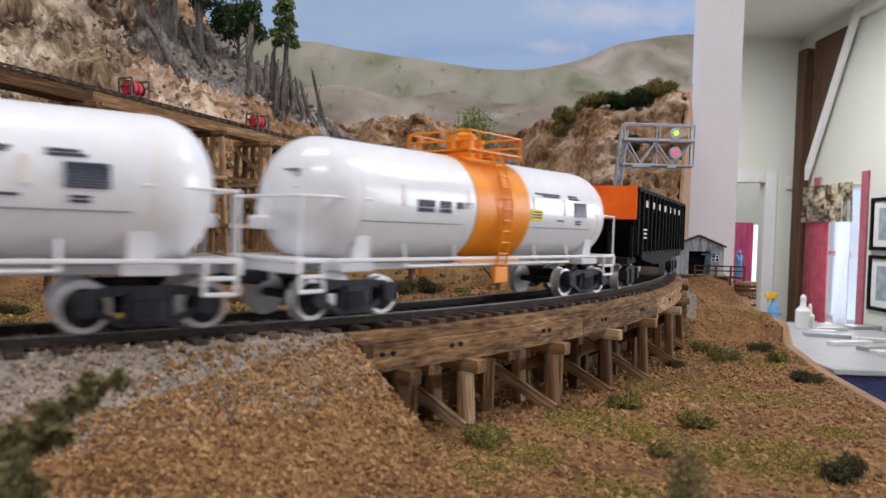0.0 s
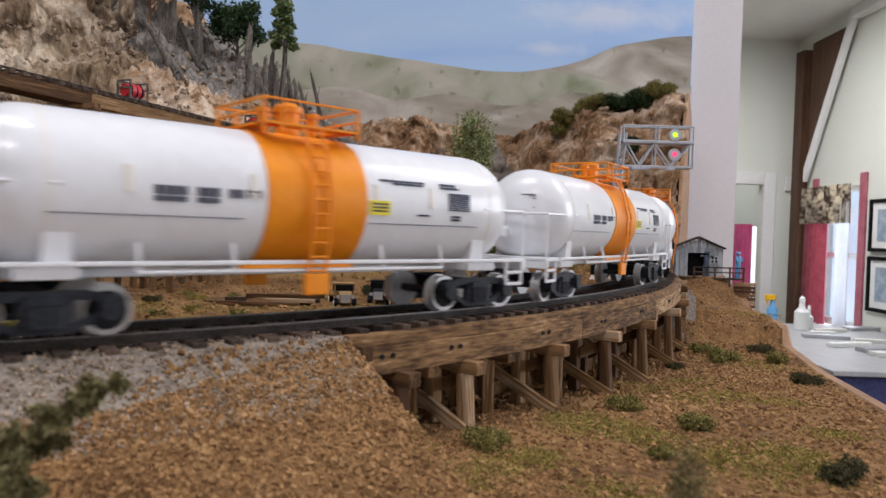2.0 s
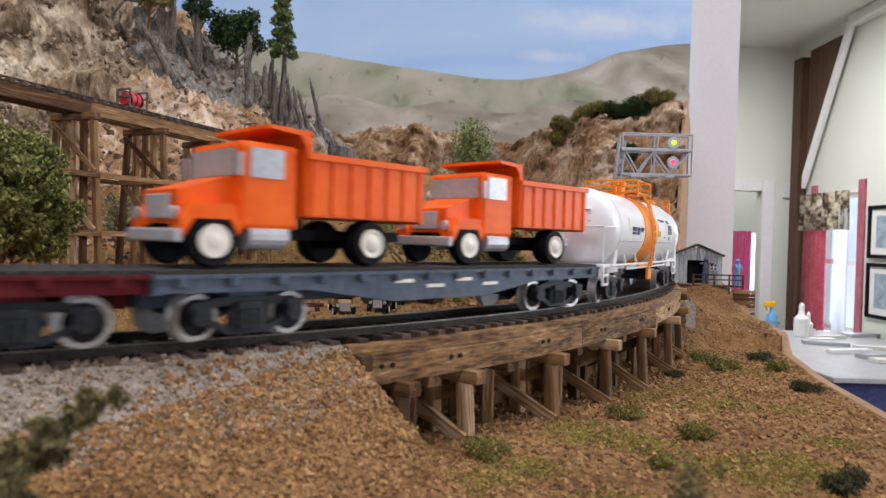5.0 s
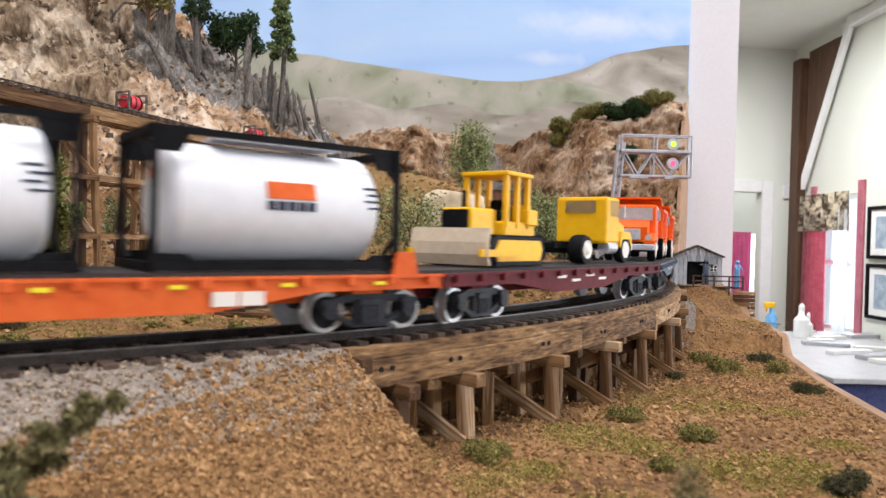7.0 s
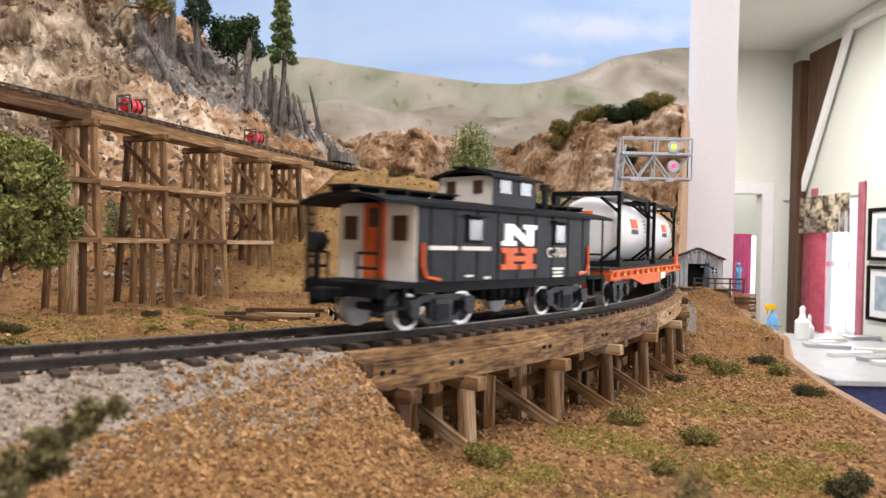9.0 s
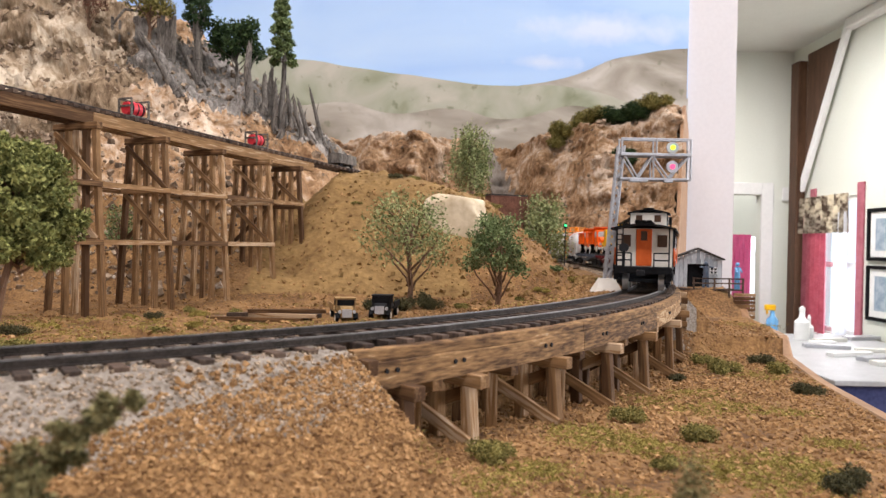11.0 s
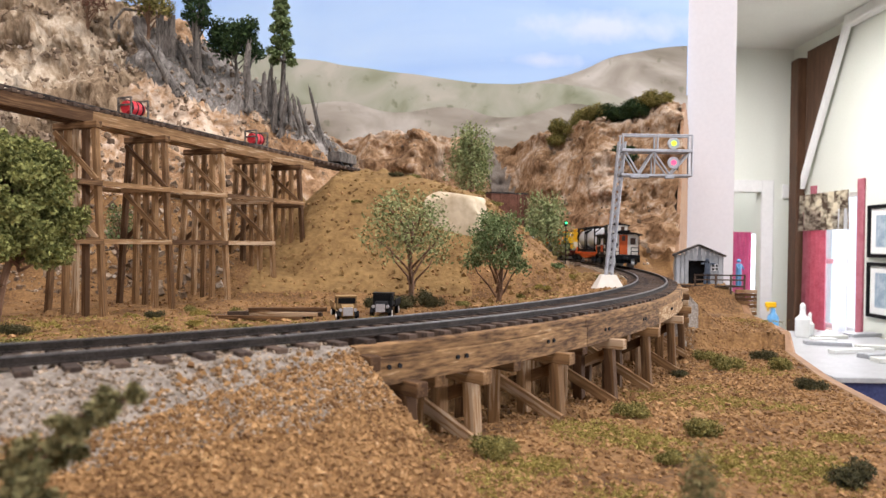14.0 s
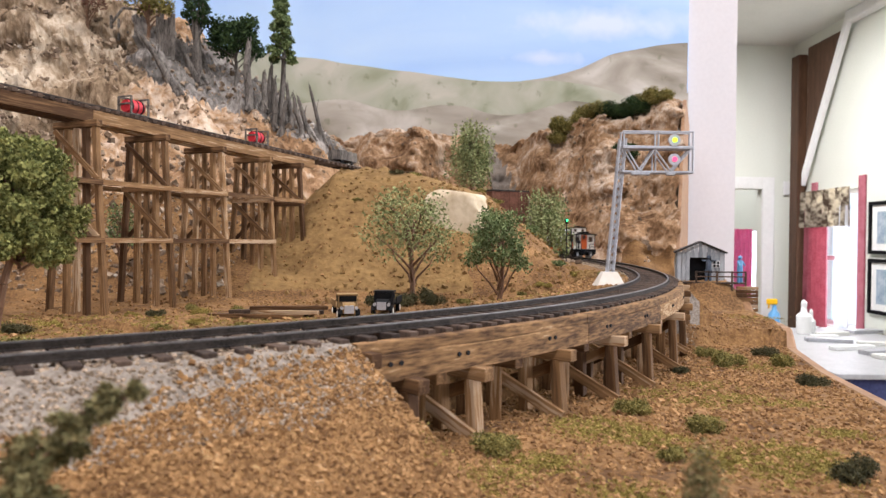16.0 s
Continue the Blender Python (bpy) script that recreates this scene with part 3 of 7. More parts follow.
def ground():
    rows, cols = 900, 720
    v = np.linspace(0, 1, rows)
    ys = -0.12 + 1.76 * (np.exp(2.6 * v) - 1) / (math.exp(2.6) - 1)
    u = np.linspace(0, 1, cols)
    lo, hi = -(0.30 + 0.72 * np.maximum(ys, 0)), np.interp(ys, EDGE_Y, EDGE_X)
    x = lo[:, None] + (hi - lo)[:, None] * u[None, :]
    y = np.repeat(ys[:, None], cols, 1)
    z, rock, side, s = ground_z(x, y)
    steep = rock * np.clip(step(0.95, 1.05, y) + 0.6 * step(-0.30, -0.38, x), 0, 1)
    y = y + steep * (0.040 * fbm(x * 0.7, z * 1.8, 13, 5, 21.0) + 0.012 * fbm(x, z * 1.6, 50, 3, 25.0))
    co = np.stack([x, y, z + ZC], -1).reshape(-1, 3)
    i = np.arange(rows * cols).reshape(rows, cols)
    f = np.stack([i[:-1, :-1], i[:-1, 1:], i[1:, 1:], i[1:, :-1]], -1).reshape(-1, 4)
    me = bpy.data.meshes.new("ground")
    me.from_pydata(co.tolist(), [], f.tolist())
    for m in (SOIL, ROCK, ROCKGREY, BALLAST, ROCKCREAM, EARTH):
        me.materials.append(m)
    patch = fbm(x, y, 11, 3, 3.0)
    burnt = 0.115 + 0.36 * (-0.17 - x) + 0.022 * patch
    grey = (x < -0.10) & (x > -0.37 + 0.03 * patch) & (z > burnt) & (z < burnt + np.where(x < -0.27, 0.075, 9)) & (y < 1.1)
    cream = (x < -0.345 + 0.04 * patch) & (z > 0.03)
    bal = (np.abs(side) < np.where((s < S_A) & (side > 0), 0.030, 0.022) + 0.004 * np.sin(s * 190)) & ((s < S_A) | (s > S_B))
    earth = (x > -0.15) & (x < 0.02 + 0.03 * patch) & (y > 0.47) & (y < 0.78) & (z > -0.040)
    idx = np.where(earth, 5, 0)
    idx = np.where(bal, 3, np.where(rock > 0.5, np.where(grey, 2, np.where(cream, 4, 1)), idx))
    me.polygons.foreach_set("material_index", idx[:-1, :-1].ravel().astype(np.int32))
    me.shade_smooth()
    ob = new("ground", me)
    return tagged(ob, "sculpted brown model desert ground with rocky hillsides", "ground", kind="structure")


GROUND = ground()


def gz(x, y):
    return ZC + float(ground_z(np.array([[x]]), np.array([[y]]))[0][0, 0])


# fascia board along the edge
bm = bm_new()
ring = None
ey = np.linspace(-0.12, 1.64, 120)
ex = np.interp(ey, EDGE_Y, EDGE_X)
ez = ground_z(ex[None, :] - 0.002, ey[None, :], False)[0][0]
for x, y, z in zip(ex, ey, ez):
    q = [bm.verts.new((x + u, y, ZC + w)) for u, w in ((0.0002, z - 0.30), (0.0062, z - 0.30), (0.0062, z - 0.0016), (0.0050, z - 0.0006), (0.0002, z - 0.0006))]
    if ring:
        for k in range(5):
            bm.faces.new((ring[k], ring[(k + 1) % 5], q[(k + 1) % 5], q[k]))
    ring = q
bmesh.ops.recalc_face_normals(bm, faces=bm.faces)
solid("fascia", bm, FASCIA, "varnished wooden fascia board edging the layout", kind="structure")
slab("layout_base", (-1.5, -0.12, ZC - 0.36), (0.02, 1.64, ZC - 0.20), FASCIA, "plywood base under the layout")

for x in (-1.4, -0.1):
    for y in (0.0, 1.5):
        slab("layout_leg", (x, y, 0), (x + 0.09, y + 0.09, ZC - 0.36), FASCIA, "wooden leg under the layout")


# ---- track ----
line = thing("railway_track", "curved model railway track on dark wooden ties", "track", kind="structure")
for side in (-0.00825, 0.00825):
    for name, w, z0, z1 in (("rail", 0.0009, -0.0016, -0.0003), ("rail_head", 0.0010, -0.0003, 0.0), ("rail_foot", 0.0020, -0.0018, -0.0015)):
        bm = bm_new()
        ring = None
        for s in np.arange(-0.35, 1.28, 0.006):
            p, h = track(s, side)
            r = Vector((math.sin(h), -math.cos(h), 0)) * (w / 2)
            q = [bm.verts.new(p + r * a + Vector((0, 0, b))) for a, b in ((-1, z0), (1, z0), (1, z1), (-1, z1))]
            if ring:
                for k in range(4):
                    bm.faces.new((ring[k], ring[(k + 1) % 4], q[(k + 1) % 4], q[k]))
            ring = q
        bmesh.ops.recalc_face_normals(bm, faces=bm.faces)
        part(name, bm, RAILTOP if name == "rail_head" else RAILM, line, {"rail": "dark weathered steel rail", "rail_head": "brighter steel rail top"}.get(name, ""))
random.seed(5)
s = -0.30
while s < 1.25:
    p, h = track(s)
    on = S_A < s < S_B
    w = 0.0135 if on else 0.0145
    r = Vector((math.sin(h + random.uniform(-0.03, 0.03)), -math.cos(h), 0))
    timber(line, p - r * w + Vector((0, 0, -0.0028)), p + r * w + Vector((0, 0, -0.0028)), 0.0026, 0.0020, TIE, "tie")
    s += 0.0056 if on else 0.0072


# ---- low trestle under the near track ----
low = thing("low_trestle", "weathered brown timber trestle carrying the curved track", "trestle")


def beam(name, s0, s1, side, w, z0, z1):
    """A timber bent along the track."""
    bm = bm_new()
    ring = None
    for s in np.linspace(s0, s1, 14):
        p, h = track(s, side)
        r = Vector((math.sin(h), -math.cos(h), 0)) * (w / 2)
        e = 0.00025 * noise.noise((s * 60, side * 900, z0 * 3000))
        q = [bm.verts.new(p + r * a + Vector((0, 0, b + e))) for a, b in ((-1, z0), (1, z0), (1, z1 - 0.0003), (0.85, z1), (-0.85, z1), (-1, z1 - 0.0003))]
        if ring:
            for k in range(6):
                bm.faces.new((ring[k], ring[(k + 1) % 6], q[(k + 1) % 6], q[k]))
        else:
            bm.faces.new(q)
        ring = q
    bm.faces.new(ring)
    bmesh.ops.recalc_face_normals(bm, faces=bm.faces)
    return part(name, bm, BEAM, low)


CAPS = [0.011, 0.032, 0.07, 0.107, 0.146, 0.197, 0.248]
for sd in (0.0152, -0.0152):
    cuts = [S_A - 0.006, 0.088, 0.165, S_B + 0.006]
    for a, b in zip(cuts, cuts[1:]):
        beam("guard_timber", a, b - 0.0003, sd - 0.0004 * np.sign(sd), 0.0032, -0.0054, -0.0027)
        beam("stringer", a, b - 0.0003, sd, 0.0034, -0.0118, -0.0056)
for s in CAPS:
    for e in (-0.0058, -0.0028):
        q, h = track(s + e, 0.0169, -0.0078)
        o = Vector((math.sin(h), -math.cos(h), 0))
        bm = bm_new()
        rod(bm, q - o * 0.0003, q + o * 0.0004, 0.0006, n=6)
        part("bolt", bm, IRON, low)
# extra bents halfway between the caps, added to darken the space underneath
MIDS = [(a + b) / 2 for a, b in zip(CAPS, CAPS[1:])]
for s in CAPS + MIDS:
    p, h = track(s)
    o = Vector((math.sin(h), -math.cos(h), 0))
    d = Vector((math.cos(h), math.sin(h), 0))
    capz = -0.0130
    timber(low, p - o * 0.0200 + Vector((0, 0, capz)), p + o * (0.0215 if s in CAPS else 0.0160) + Vector((0, 0, capz)), 0.0036, 0.0034, name="cap")
    base = []
    for f, g in ((-0.016, -0.0175), (-0.0065, -0.0070), (0.0050, 0.0055), (0.0160, 0.0175)) if s in CAPS else ((-0.014, -0.014), (-0.004, -0.004), (0.0080, 0.0080)):
        foot = p + o * g
        zf = gz(foot.x, foot.y) - 0.003
        top = p + o * f + Vector((0, 0, capz - 0.0015))
        timber(low, (foot.x, foot.y, zf), top, 0.0033, 0.0033, name="post")
        base.append(zf)
    za = min(base) + 0.004 - RAIL
    if s not in CAPS:
        continue
    timber(low, p + o * 0.016 + d * 0.0026 + Vector((0, 0, capz - 0.003)), p - o * 0.0185 + d * 0.0026 + Vector((0, 0, max(za, -0.036))), 0.0016, 0.0034, name="brace")
    timber(low, p - o * 0.016 - d * 0.0026 + Vector((0, 0, capz - 0.003)), p + o * 0.0195 - d * 0.0026 + Vector((0, 0, max(za, -0.036))), 0.0016, 0.0034, name="brace")
for s0, dirn in ((S_A - 0.004, -1), (S_B + 0.008, 1)):
    p, h = track(s0)
    o = Vector((math.sin(h), -math.cos(h), 0))
    for k in range(6):
        zz = -0.006 - 0.0034 * k
        timber(low, p - o * 0.019 + Vector((0, 0, zz)), p + o * (0.0205 + 0.0005 * (k % 2)) + Vector((0, 0, zz)), 0.003, 0.0033, name="abutment_plank")


# ---- tall trestle of the upper line ----
tall = thing("tall_trestle", "tall brown timber trestle carrying a narrow upper track", "trestle")
UA, UB = Vector((-0.245, 0.345, ZC + 0.0755)), Vector((-0.125, 0.610, ZC + 0.0695))   # deck line


def upper(f, o=0.0, z=0.0):
    d = (UB - UA)
    sd = Vector((d.y, -d.x, 0)).normalized()
    return UA + d * f + sd * o + Vector((0, 0, z))


BENTS = [-0.06, 0.236, 0.412, 0.591, 0.771, 0.909]
for o in (-0.0065, 0.0065):
    timber(tall, upper(-0.5, o, -0.004), upper(0.25, o, -0.004), 0.0036, 0.0075, name="stringer")
    timber(tall, upper(0.25, o, -0.004), upper(1.02, o, -0.004), 0.0036, 0.0075, name="stringer")
    rails = bm_new()
    a, b = upper(-0.5, o * 0.7, 0.0030), upper(1.5, o * 0.7, 0.0030)
    rod(rails, a, b, 0.0007, n=6)
    part("rail", rails, RAILM, tall)
for k in range(78):
    f = -0.48 + k * 0.0245
    timber(tall, upper(f, -0.010, 0.0008), upper(f, 0.010, 0.0008), 0.0030, 0.0022, TIE, "tie")
for f in BENTS:
    top = upper(f, 0, -0.0095)
    d = (UB - UA).normalized()
    timber(tall, upper(f, -0.0185, -0.0095), upper(f, 0.0185, -0.0095), 0.0042, 0.0042, name="cap")
    gnd = [gz(*upper(f, o).xy) for o in (-0.02, 0, 0.02)]
    zb = min(gnd) - 0.004
    full = top.z - (ZC - 0.043)
    for o in (-0.0152, -0.0076, 0.0, 0.0076, 0.0152):
        spread = o * (1 + 0.55 * (top.z - zb) / 0.11) if abs(o) > 0.01 else o * 1.15
        foot = upper(f, spread)
        timber(tall, (foot.x, foot.y, zb), upper(f, o, -0.0112), 0.0033, 0.0033, name="post")
    for lev in (0.31, 0.62):
        zl = top.z - full * lev
        if zl < zb + 0.012:
            continue
        wd = 0.0170 + 0.0075 * lev * full / 0.11
        for e in (-0.0026, 0.0026):
            a, b = upper(f, -wd), upper(f, wd)
            timber(tall, (a.x + d.x * e, a.y + d.y * e, zl), (b.x + d.x * e, b.y + d.y * e, zl), 0.0018, 0.0032, name="sill")
    for l0, l1, sg in ((0.03, 0.30, 1), (0.33, 0.61, 1)):
        za, zc = top.z - full * l0, top.z - full * l1
        if zc < zb + 0.004:
            continue
        for e, g in ((0.0026, 1), (-0.0026, -1)):
            a, b = upper(f, -0.016 * g), upper(f, 0.0205 * g)
            timber(tall, (a.x - d.x * e, a.y - d.y * e, za), (b.x - d.x * e, b.y - d.y * e, zc), 0.0014, 0.0030, name="brace")
for f0, f1 in zip(BENTS, BENTS[1:]):
    for lev in (0.31, 0.62):
        if lev > 0.5 and f1 > 0.9:
            continue
        for o in (-0.0195 - 0.005 * lev, 0.0195 + 0.005 * lev):
            a, b = upper(f0, o), upper(f1, o)
            zz = ZC + 0.064 - 0.108 * lev
            timber(tall, (a.x, a.y, zz), (b.x, b.y, zz), 0.0016, 0.0030, name="girt")

# ---- the train ----
def squash(car, fy, fz, skip=("truck", "coupler")):
    """Trims a car's body to its true loading gauge: narrower by fy, lower by fz."""
    m = Matrix.Diagonal((1, fy, fz, 1))
    for ch in car.children:
        if ch.name.startswith(skip):
            continue
        for ob in (ch, *ch.children):
            if ob.data.users == 1 and ob.matrix_basis == Matrix():
                ob.data.transform(m)
            else:
                ob.matrix_basis.translation = m @ ob.matrix_basis.translation


def shrunk(ob, f, tall=1.0):
    """A load at f times its size."""
    m = Matrix.Diagonal((f, f, f, 1))
    for o in ob.children_recursive:
        o.data.transform(m if o.name.startswith(("tyre", "rim")) else m @ Matrix.Diagonal((1, 1, tall, 1)))
        o.matrix_basis.translation = o.matrix_basis.translation * f
    return ob


CARS = []       # (object, s of its middle in the train, half its wheelbase, pose on the car)


def wheel_mesh():
    bm = bm_new()
    turned(bm, [(-0.0011, 0.0015), (-0.0011, 0.0040), (-0.0014, 0.0041), (-0.0014, 0.0048), (0.0009, 0.0048), (0.0009, 0.0053), (0.0014, 0.0053), (0.0014, 0.0020)], 28)
    bmesh.ops.rotate(bm, verts=bm.verts, cent=(0, 0, 0), matrix=Matrix.Rotation(radians(-90), 3, "Z"))
    bmesh.ops.scale(bm, vec=(0.92, 1, 0.92), verts=bm.verts)
    return meshed("wheel", bm, STEEL, True)


def hub_mesh():
    bm = bm_new()
    turned(bm, [(-0.0016, 0.0004), (-0.0016, 0.0012), (-0.0012, 0.0038), (0.0010, 0.0039)], 24)
    bmesh.ops.rotate(bm, verts=bm.verts, cent=(0, 0, 0), matrix=Matrix.Rotation(radians(90), 3, "Z"))
    bmesh.ops.scale(bm, vec=(0.92, 1, 0.92), verts=bm.verts)
    return meshed("wheel_plate", bm, IRON, True)


WHEEL, HUB = wheel_mesh(), hub_mesh()


def frame_mesh():
    """A cast truck: two side frames with springs and journal boxes, and a bolster."""
    bm = bm_new()
    for y in (-0.0110, 0.0110):
        at = Matrix.Translation((0, y, 0))
        outline(bm, [(-0.0128, 0.0068), (-0.0128, 0.0054), (-0.0060, 0.0066), (0.0060, 0.0066), (0.0128, 0.0054), (0.0128, 0.0068), (0.0065, 0.0083), (-0.0065, 0.0083)], 0.0014, at)
        outline(bm, [(-0.0112, 0.0048), (-0.0045, 0.0010), (0.0045, 0.0010), (0.0112, 0.0048), (0.0096, 0.0050), (0.0042, 0.0023), (-0.0042, 0.0023), (-0.0096, 0.0050)], 0.0014, at)
        for x in (-0.0034, 0.0034):
            box(bm, (x, y, 0.0044), (0.0014, 0.0016, 0.0050))
        for x in (-0.0102, 0.0102):
            rod(bm, (x, y * 0.9, 0.0048), (x, y * 1.16, 0.0048), 0.0019, n=12)
            box(bm, (x, y * 1.05, 0.0066), (0.0040, 0.0020, 0.0016))
        for x in (-0.0018, 0.0, 0.0018):
            rod(bm, (x, y * 1.08, 0.0020), (x, y * 1.08, 0.0058), 0.0009, n=8)
        box(bm, (0, y * 1.06, 0.0066), (0.0058, 0.0018, 0.0014))
    box(bm, (0, 0, 0.0064), (0.0050, 0.0220, 0.0026))
    for x in (-0.0102, 0.0102):
        rod(bm, (x, -0.009, 0.0048), (x, 0.009, 0.0048), 0.0010, n=8)
    return meshed("truck", bm, TRUCKM)


FRAME = frame_mesh()


def trucks(car, half):
    for x in (-half, half):
        tr = new("truck", FRAME)
        tr.parent, tr.matrix_basis = car, pose(x, 0, 0)
        tr["label"] = "dark cast truck frame"
        for ax in (-0.0102, 0.0102):
            for sy in (-1, 1):
                w = new("wheel", WHEEL)
                w.parent, w.matrix_basis = tr, pose(ax, sy * 0.0085, 0.0044, 0, 0, 0 if sy > 0 else 180)
                w["label"] = "bright steel wheel"
                w = new("wheel_plate", HUB)
                w.parent, w.matrix_basis = tr, pose(ax, sy * 0.0085, 0.0044, 0, 0, 0 if sy < 0 else 180)


def couplers(car, x):
    for sg in (-1, 1):
        bm = bm_new()
        box(bm, (sg * (x + 0.003), 0, 0.0090), (0.008, 0.0022, 0.0022), None, 0.0003)
        box(bm, (sg * (x + 0.007), 0.0006, 0.0088), (0.0035, 0.0040, 0.0030), None, 0.0006)
        part("coupler", bm, IRON, car)


def on_tank(bm, r, zc, x, ang, w, h, t=0.00025):
    """A small plate on a tank's side at ang degrees over the middle, on the right flank."""
    a = radians(ang)
    m = Matrix.Rotation(-(math.pi / 2 - a) - math.pi / 2, 4, "X")
    c = Vector((x, -r * math.cos(a), zc + r * math.sin(a)))
    box(bm, c, (w, t * 2, h), Matrix.Rotation(-a, 4, "X"))


def tank_car():
    car = thing("tank_car", "white tank car with an orange band and platform", "rail car", "train cars")
    half, r, zc, L = 0.0505, 0.0147, 0.0258, 0.0638
    bm = bm_new()
    pr = [(-L, 0.0005)] + [(-L + 0.0115 * (1 - math.cos(a)), r * math.sin(a) ** 0.8) for a in np.linspace(0.12, math.pi / 2, 12)]
    pr += [(-x, q) for x, q in pr[::-1]]
    turned(bm, pr, 56)
    part("tank", bm, WHITE, car, "glossy white tank shell", True, pose(0, 0, zc))
    bm = bm_new()
    turned(bm, [(-0.0120, r - 0.001), (-0.0120, r + 0.00025), (0.0120, r + 0.00025), (0.0120, r - 0.001)], 56)
    part("band", bm, ORANGE, car, "orange painted band", True, pose(0, 0, zc))
    bm = bm_new()
    for x in (-0.0510, 0.0510):
        turned_ring = [(x - 0.0002, r - 0.0005), (x - 0.0002, r + 0.0001), (x + 0.0002, r + 0.0001), (x + 0.0002, r - 0.0005)]
        turned(bm, turned_ring, 48)
    part("weld_seam", bm, CREAM, car, "", True, pose(0, 0, zc))
    # sill, bolsters, saddles
    bm = bm_new()
    box(bm, (0, 0, 0.0112), (0.131, 0.0050, 0.0030), None, 0.0003)
    for x in (-half, half):
        box(bm, (x, 0, 0.0112), (0.0100, 0.0250, 0.0022), None, 0.0004)
    part("centre_sill", bm, WHITE, car)
    for x in (-half, half):
        bm = bm_new()
        outline(bm, [(-0.0118, 0.0105), (0.0118, 0.0105), (0.0128, 0.0205), (0.0112, 0.0205), (0.0, 0.0130), (-0.0112, 0.0205), (-0.0128, 0.0205)], 0.0045,
                Matrix.Translation((x * 0.97, 0, 0)) @ Matrix.Rotation(radians(90), 4, "Z"))
        part("saddle", bm, WHITE, car)
    for sg in (-1, 1):
        bm = bm_new()
        x = sg * 0.0625
        box(bm, (x, 0, 0.0128), (0.0095, 0.0258, 0.0010), None, 0.0002)
        box(bm, (sg * 0.0665, 0, 0.0114), (0.0012, 0.0262, 0.0026), None, 0.0002)
        part("end_platform", bm, WHITE, car)
        bm = bm_new()
        for y in (-0.0125, 0.0125):
            rod(bm, (sg * 0.0662, y, 0.0125), (sg * 0.0662, y, 0.0262), 0.00035, n=6)
            rod(bm, (sg * 0.0662, y, 0.0262), (sg * 0.049, y * 1.18, 0.0262), 0.00030, n=6)
            for q in (0.060, 0.0660):
                rod(bm, (sg * q, y, 0.0128), (sg * q, y, 0.0062), 0.0005, n=6)
            rod(bm, (sg * 0.060, y, 0.0064), (sg * 0.066, y, 0.0064), 0.0005, n=6)
            rod(bm, (sg * 0.060, y, 0.0095), (sg * 0.066, y, 0.0095), 0.0005, n=6)
        rod(bm, (sg * 0.0662, -0.0125, 0.0262), (sg * 0.0662, 0.0125, 0.0262), 0.00035, n=6)
        part("end_railing", bm, WHITE, car)
        bm = bm_new()
        rod(bm, (sg * 0.0635, 0.004, 0.0215), (sg * 0.0635, 0.004, 0.0265), 0.0020, n=14)
        box(bm, (sg * 0.0640, 0.004, 0.0205), (0.004, 0.006, 0.0030), None, 0.0005)
        part("brake_gear", bm, WHITE, car)
    # side walkway rods
    bm = bm_new()
    for y in (-0.0132, 0.0132):
        rod(bm, (-0.058, y, 0.0128), (0.058, y, 0.0128), 0.0005, n=6)
        rod(bm, (-0.036, y, 0.0112), (0.036, y, 0.0112), 0.0004, n=6)
        for x in (-0.036, -0.018, 0.018, 0.036):
            rod(bm, (x, y, 0.0112), (x, y * 0.9, 0.0165), 0.00045, n=6)
    part("side_rail", bm, WHITE, car)
    # ladders, platform, railing
    for y in (-1, 1):
        bm = bm_new()
        for x in (-0.0020, 0.0020):
            pts = [(x, y * 0.0135, 0.0075), (x, y * 0.0154, 0.0180), (x, y * 0.0158, 0.0275), (x, y * 0.0134, 0.0365), (x, y * 0.0105, 0.0415)]
            for a, b in zip(pts, pts[1:]):
                rod(bm, a, b, 0.00035, n=6)
        for z in np.arange(0.008, 0.040, 0.0030):
            yy = np.interp(z, [0.0075, 0.018, 0.0275, 0.0365, 0.0415], [0.0135, 0.0154, 0.0158, 0.0134, 0.0105])
            rod(bm, (-0.002, y * yy, z), (0.002, y * yy, z), 0.00028, n=6)
        part("ladder", bm, ORANGE, car, "orange ladder")
        bm = bm_new()
        box(bm, (0, y * 0.0138, 0.0082), (0.0060, 0.0012, 0.0045), None, 0.0003)
        box(bm, (-0.004, y * 0.0130, 0.0122), (0.026, 0.0010, 0.0010))
        part("step", bm, ORANGE, car)
    bm = bm_new()
    for y in (-0.0090, 0.0090):
        box(bm, (0, y, 0.0415), (0.0230, 0.0042, 0.0006), None, 0.0001)
    for x in (-0.0095, 0.0095):
        box(bm, (x, 0, 0.0415), (0.0040, 0.0220, 0.0006), None, 0.0001)
    part("platform", bm, ORANGE, car, "orange top platform")
    bm = bm_new()
    for x in (-0.0115, -0.0072, 0.0115):
        for y in (-0.0110, 0.0110):
            rod(bm, (x, y, 0.0400), (x, y, 0.0466), 0.0004, n=6)
    for y in (-0.0110, 0.0110):
        rod(bm, (-0.0115, y, 0.0465), (0.0115, y, 0.0465), 0.00026, n=6)
    for z in (0.0440, 0.0465):
        for x in (-0.0115, 0.0115):
            rod(bm, (x, -0.011, z), (x, 0.011, z), 0.00032, n=6)
    part("railing", bm, ORANGE, car, "orange safety railing")
    bm = bm_new()
    turned(bm, [(0.0405, 0.0028), (0.0455, 0.0028), (0.0455, 0.0033), (0.0468, 0.0033), (0.0478, 0.0018)], 20, "z")
    for x in (-0.006, 0.0065):
        rod(bm, (x, 0, 0.040), (x, 0, 0.0455), 0.0011, n=10)
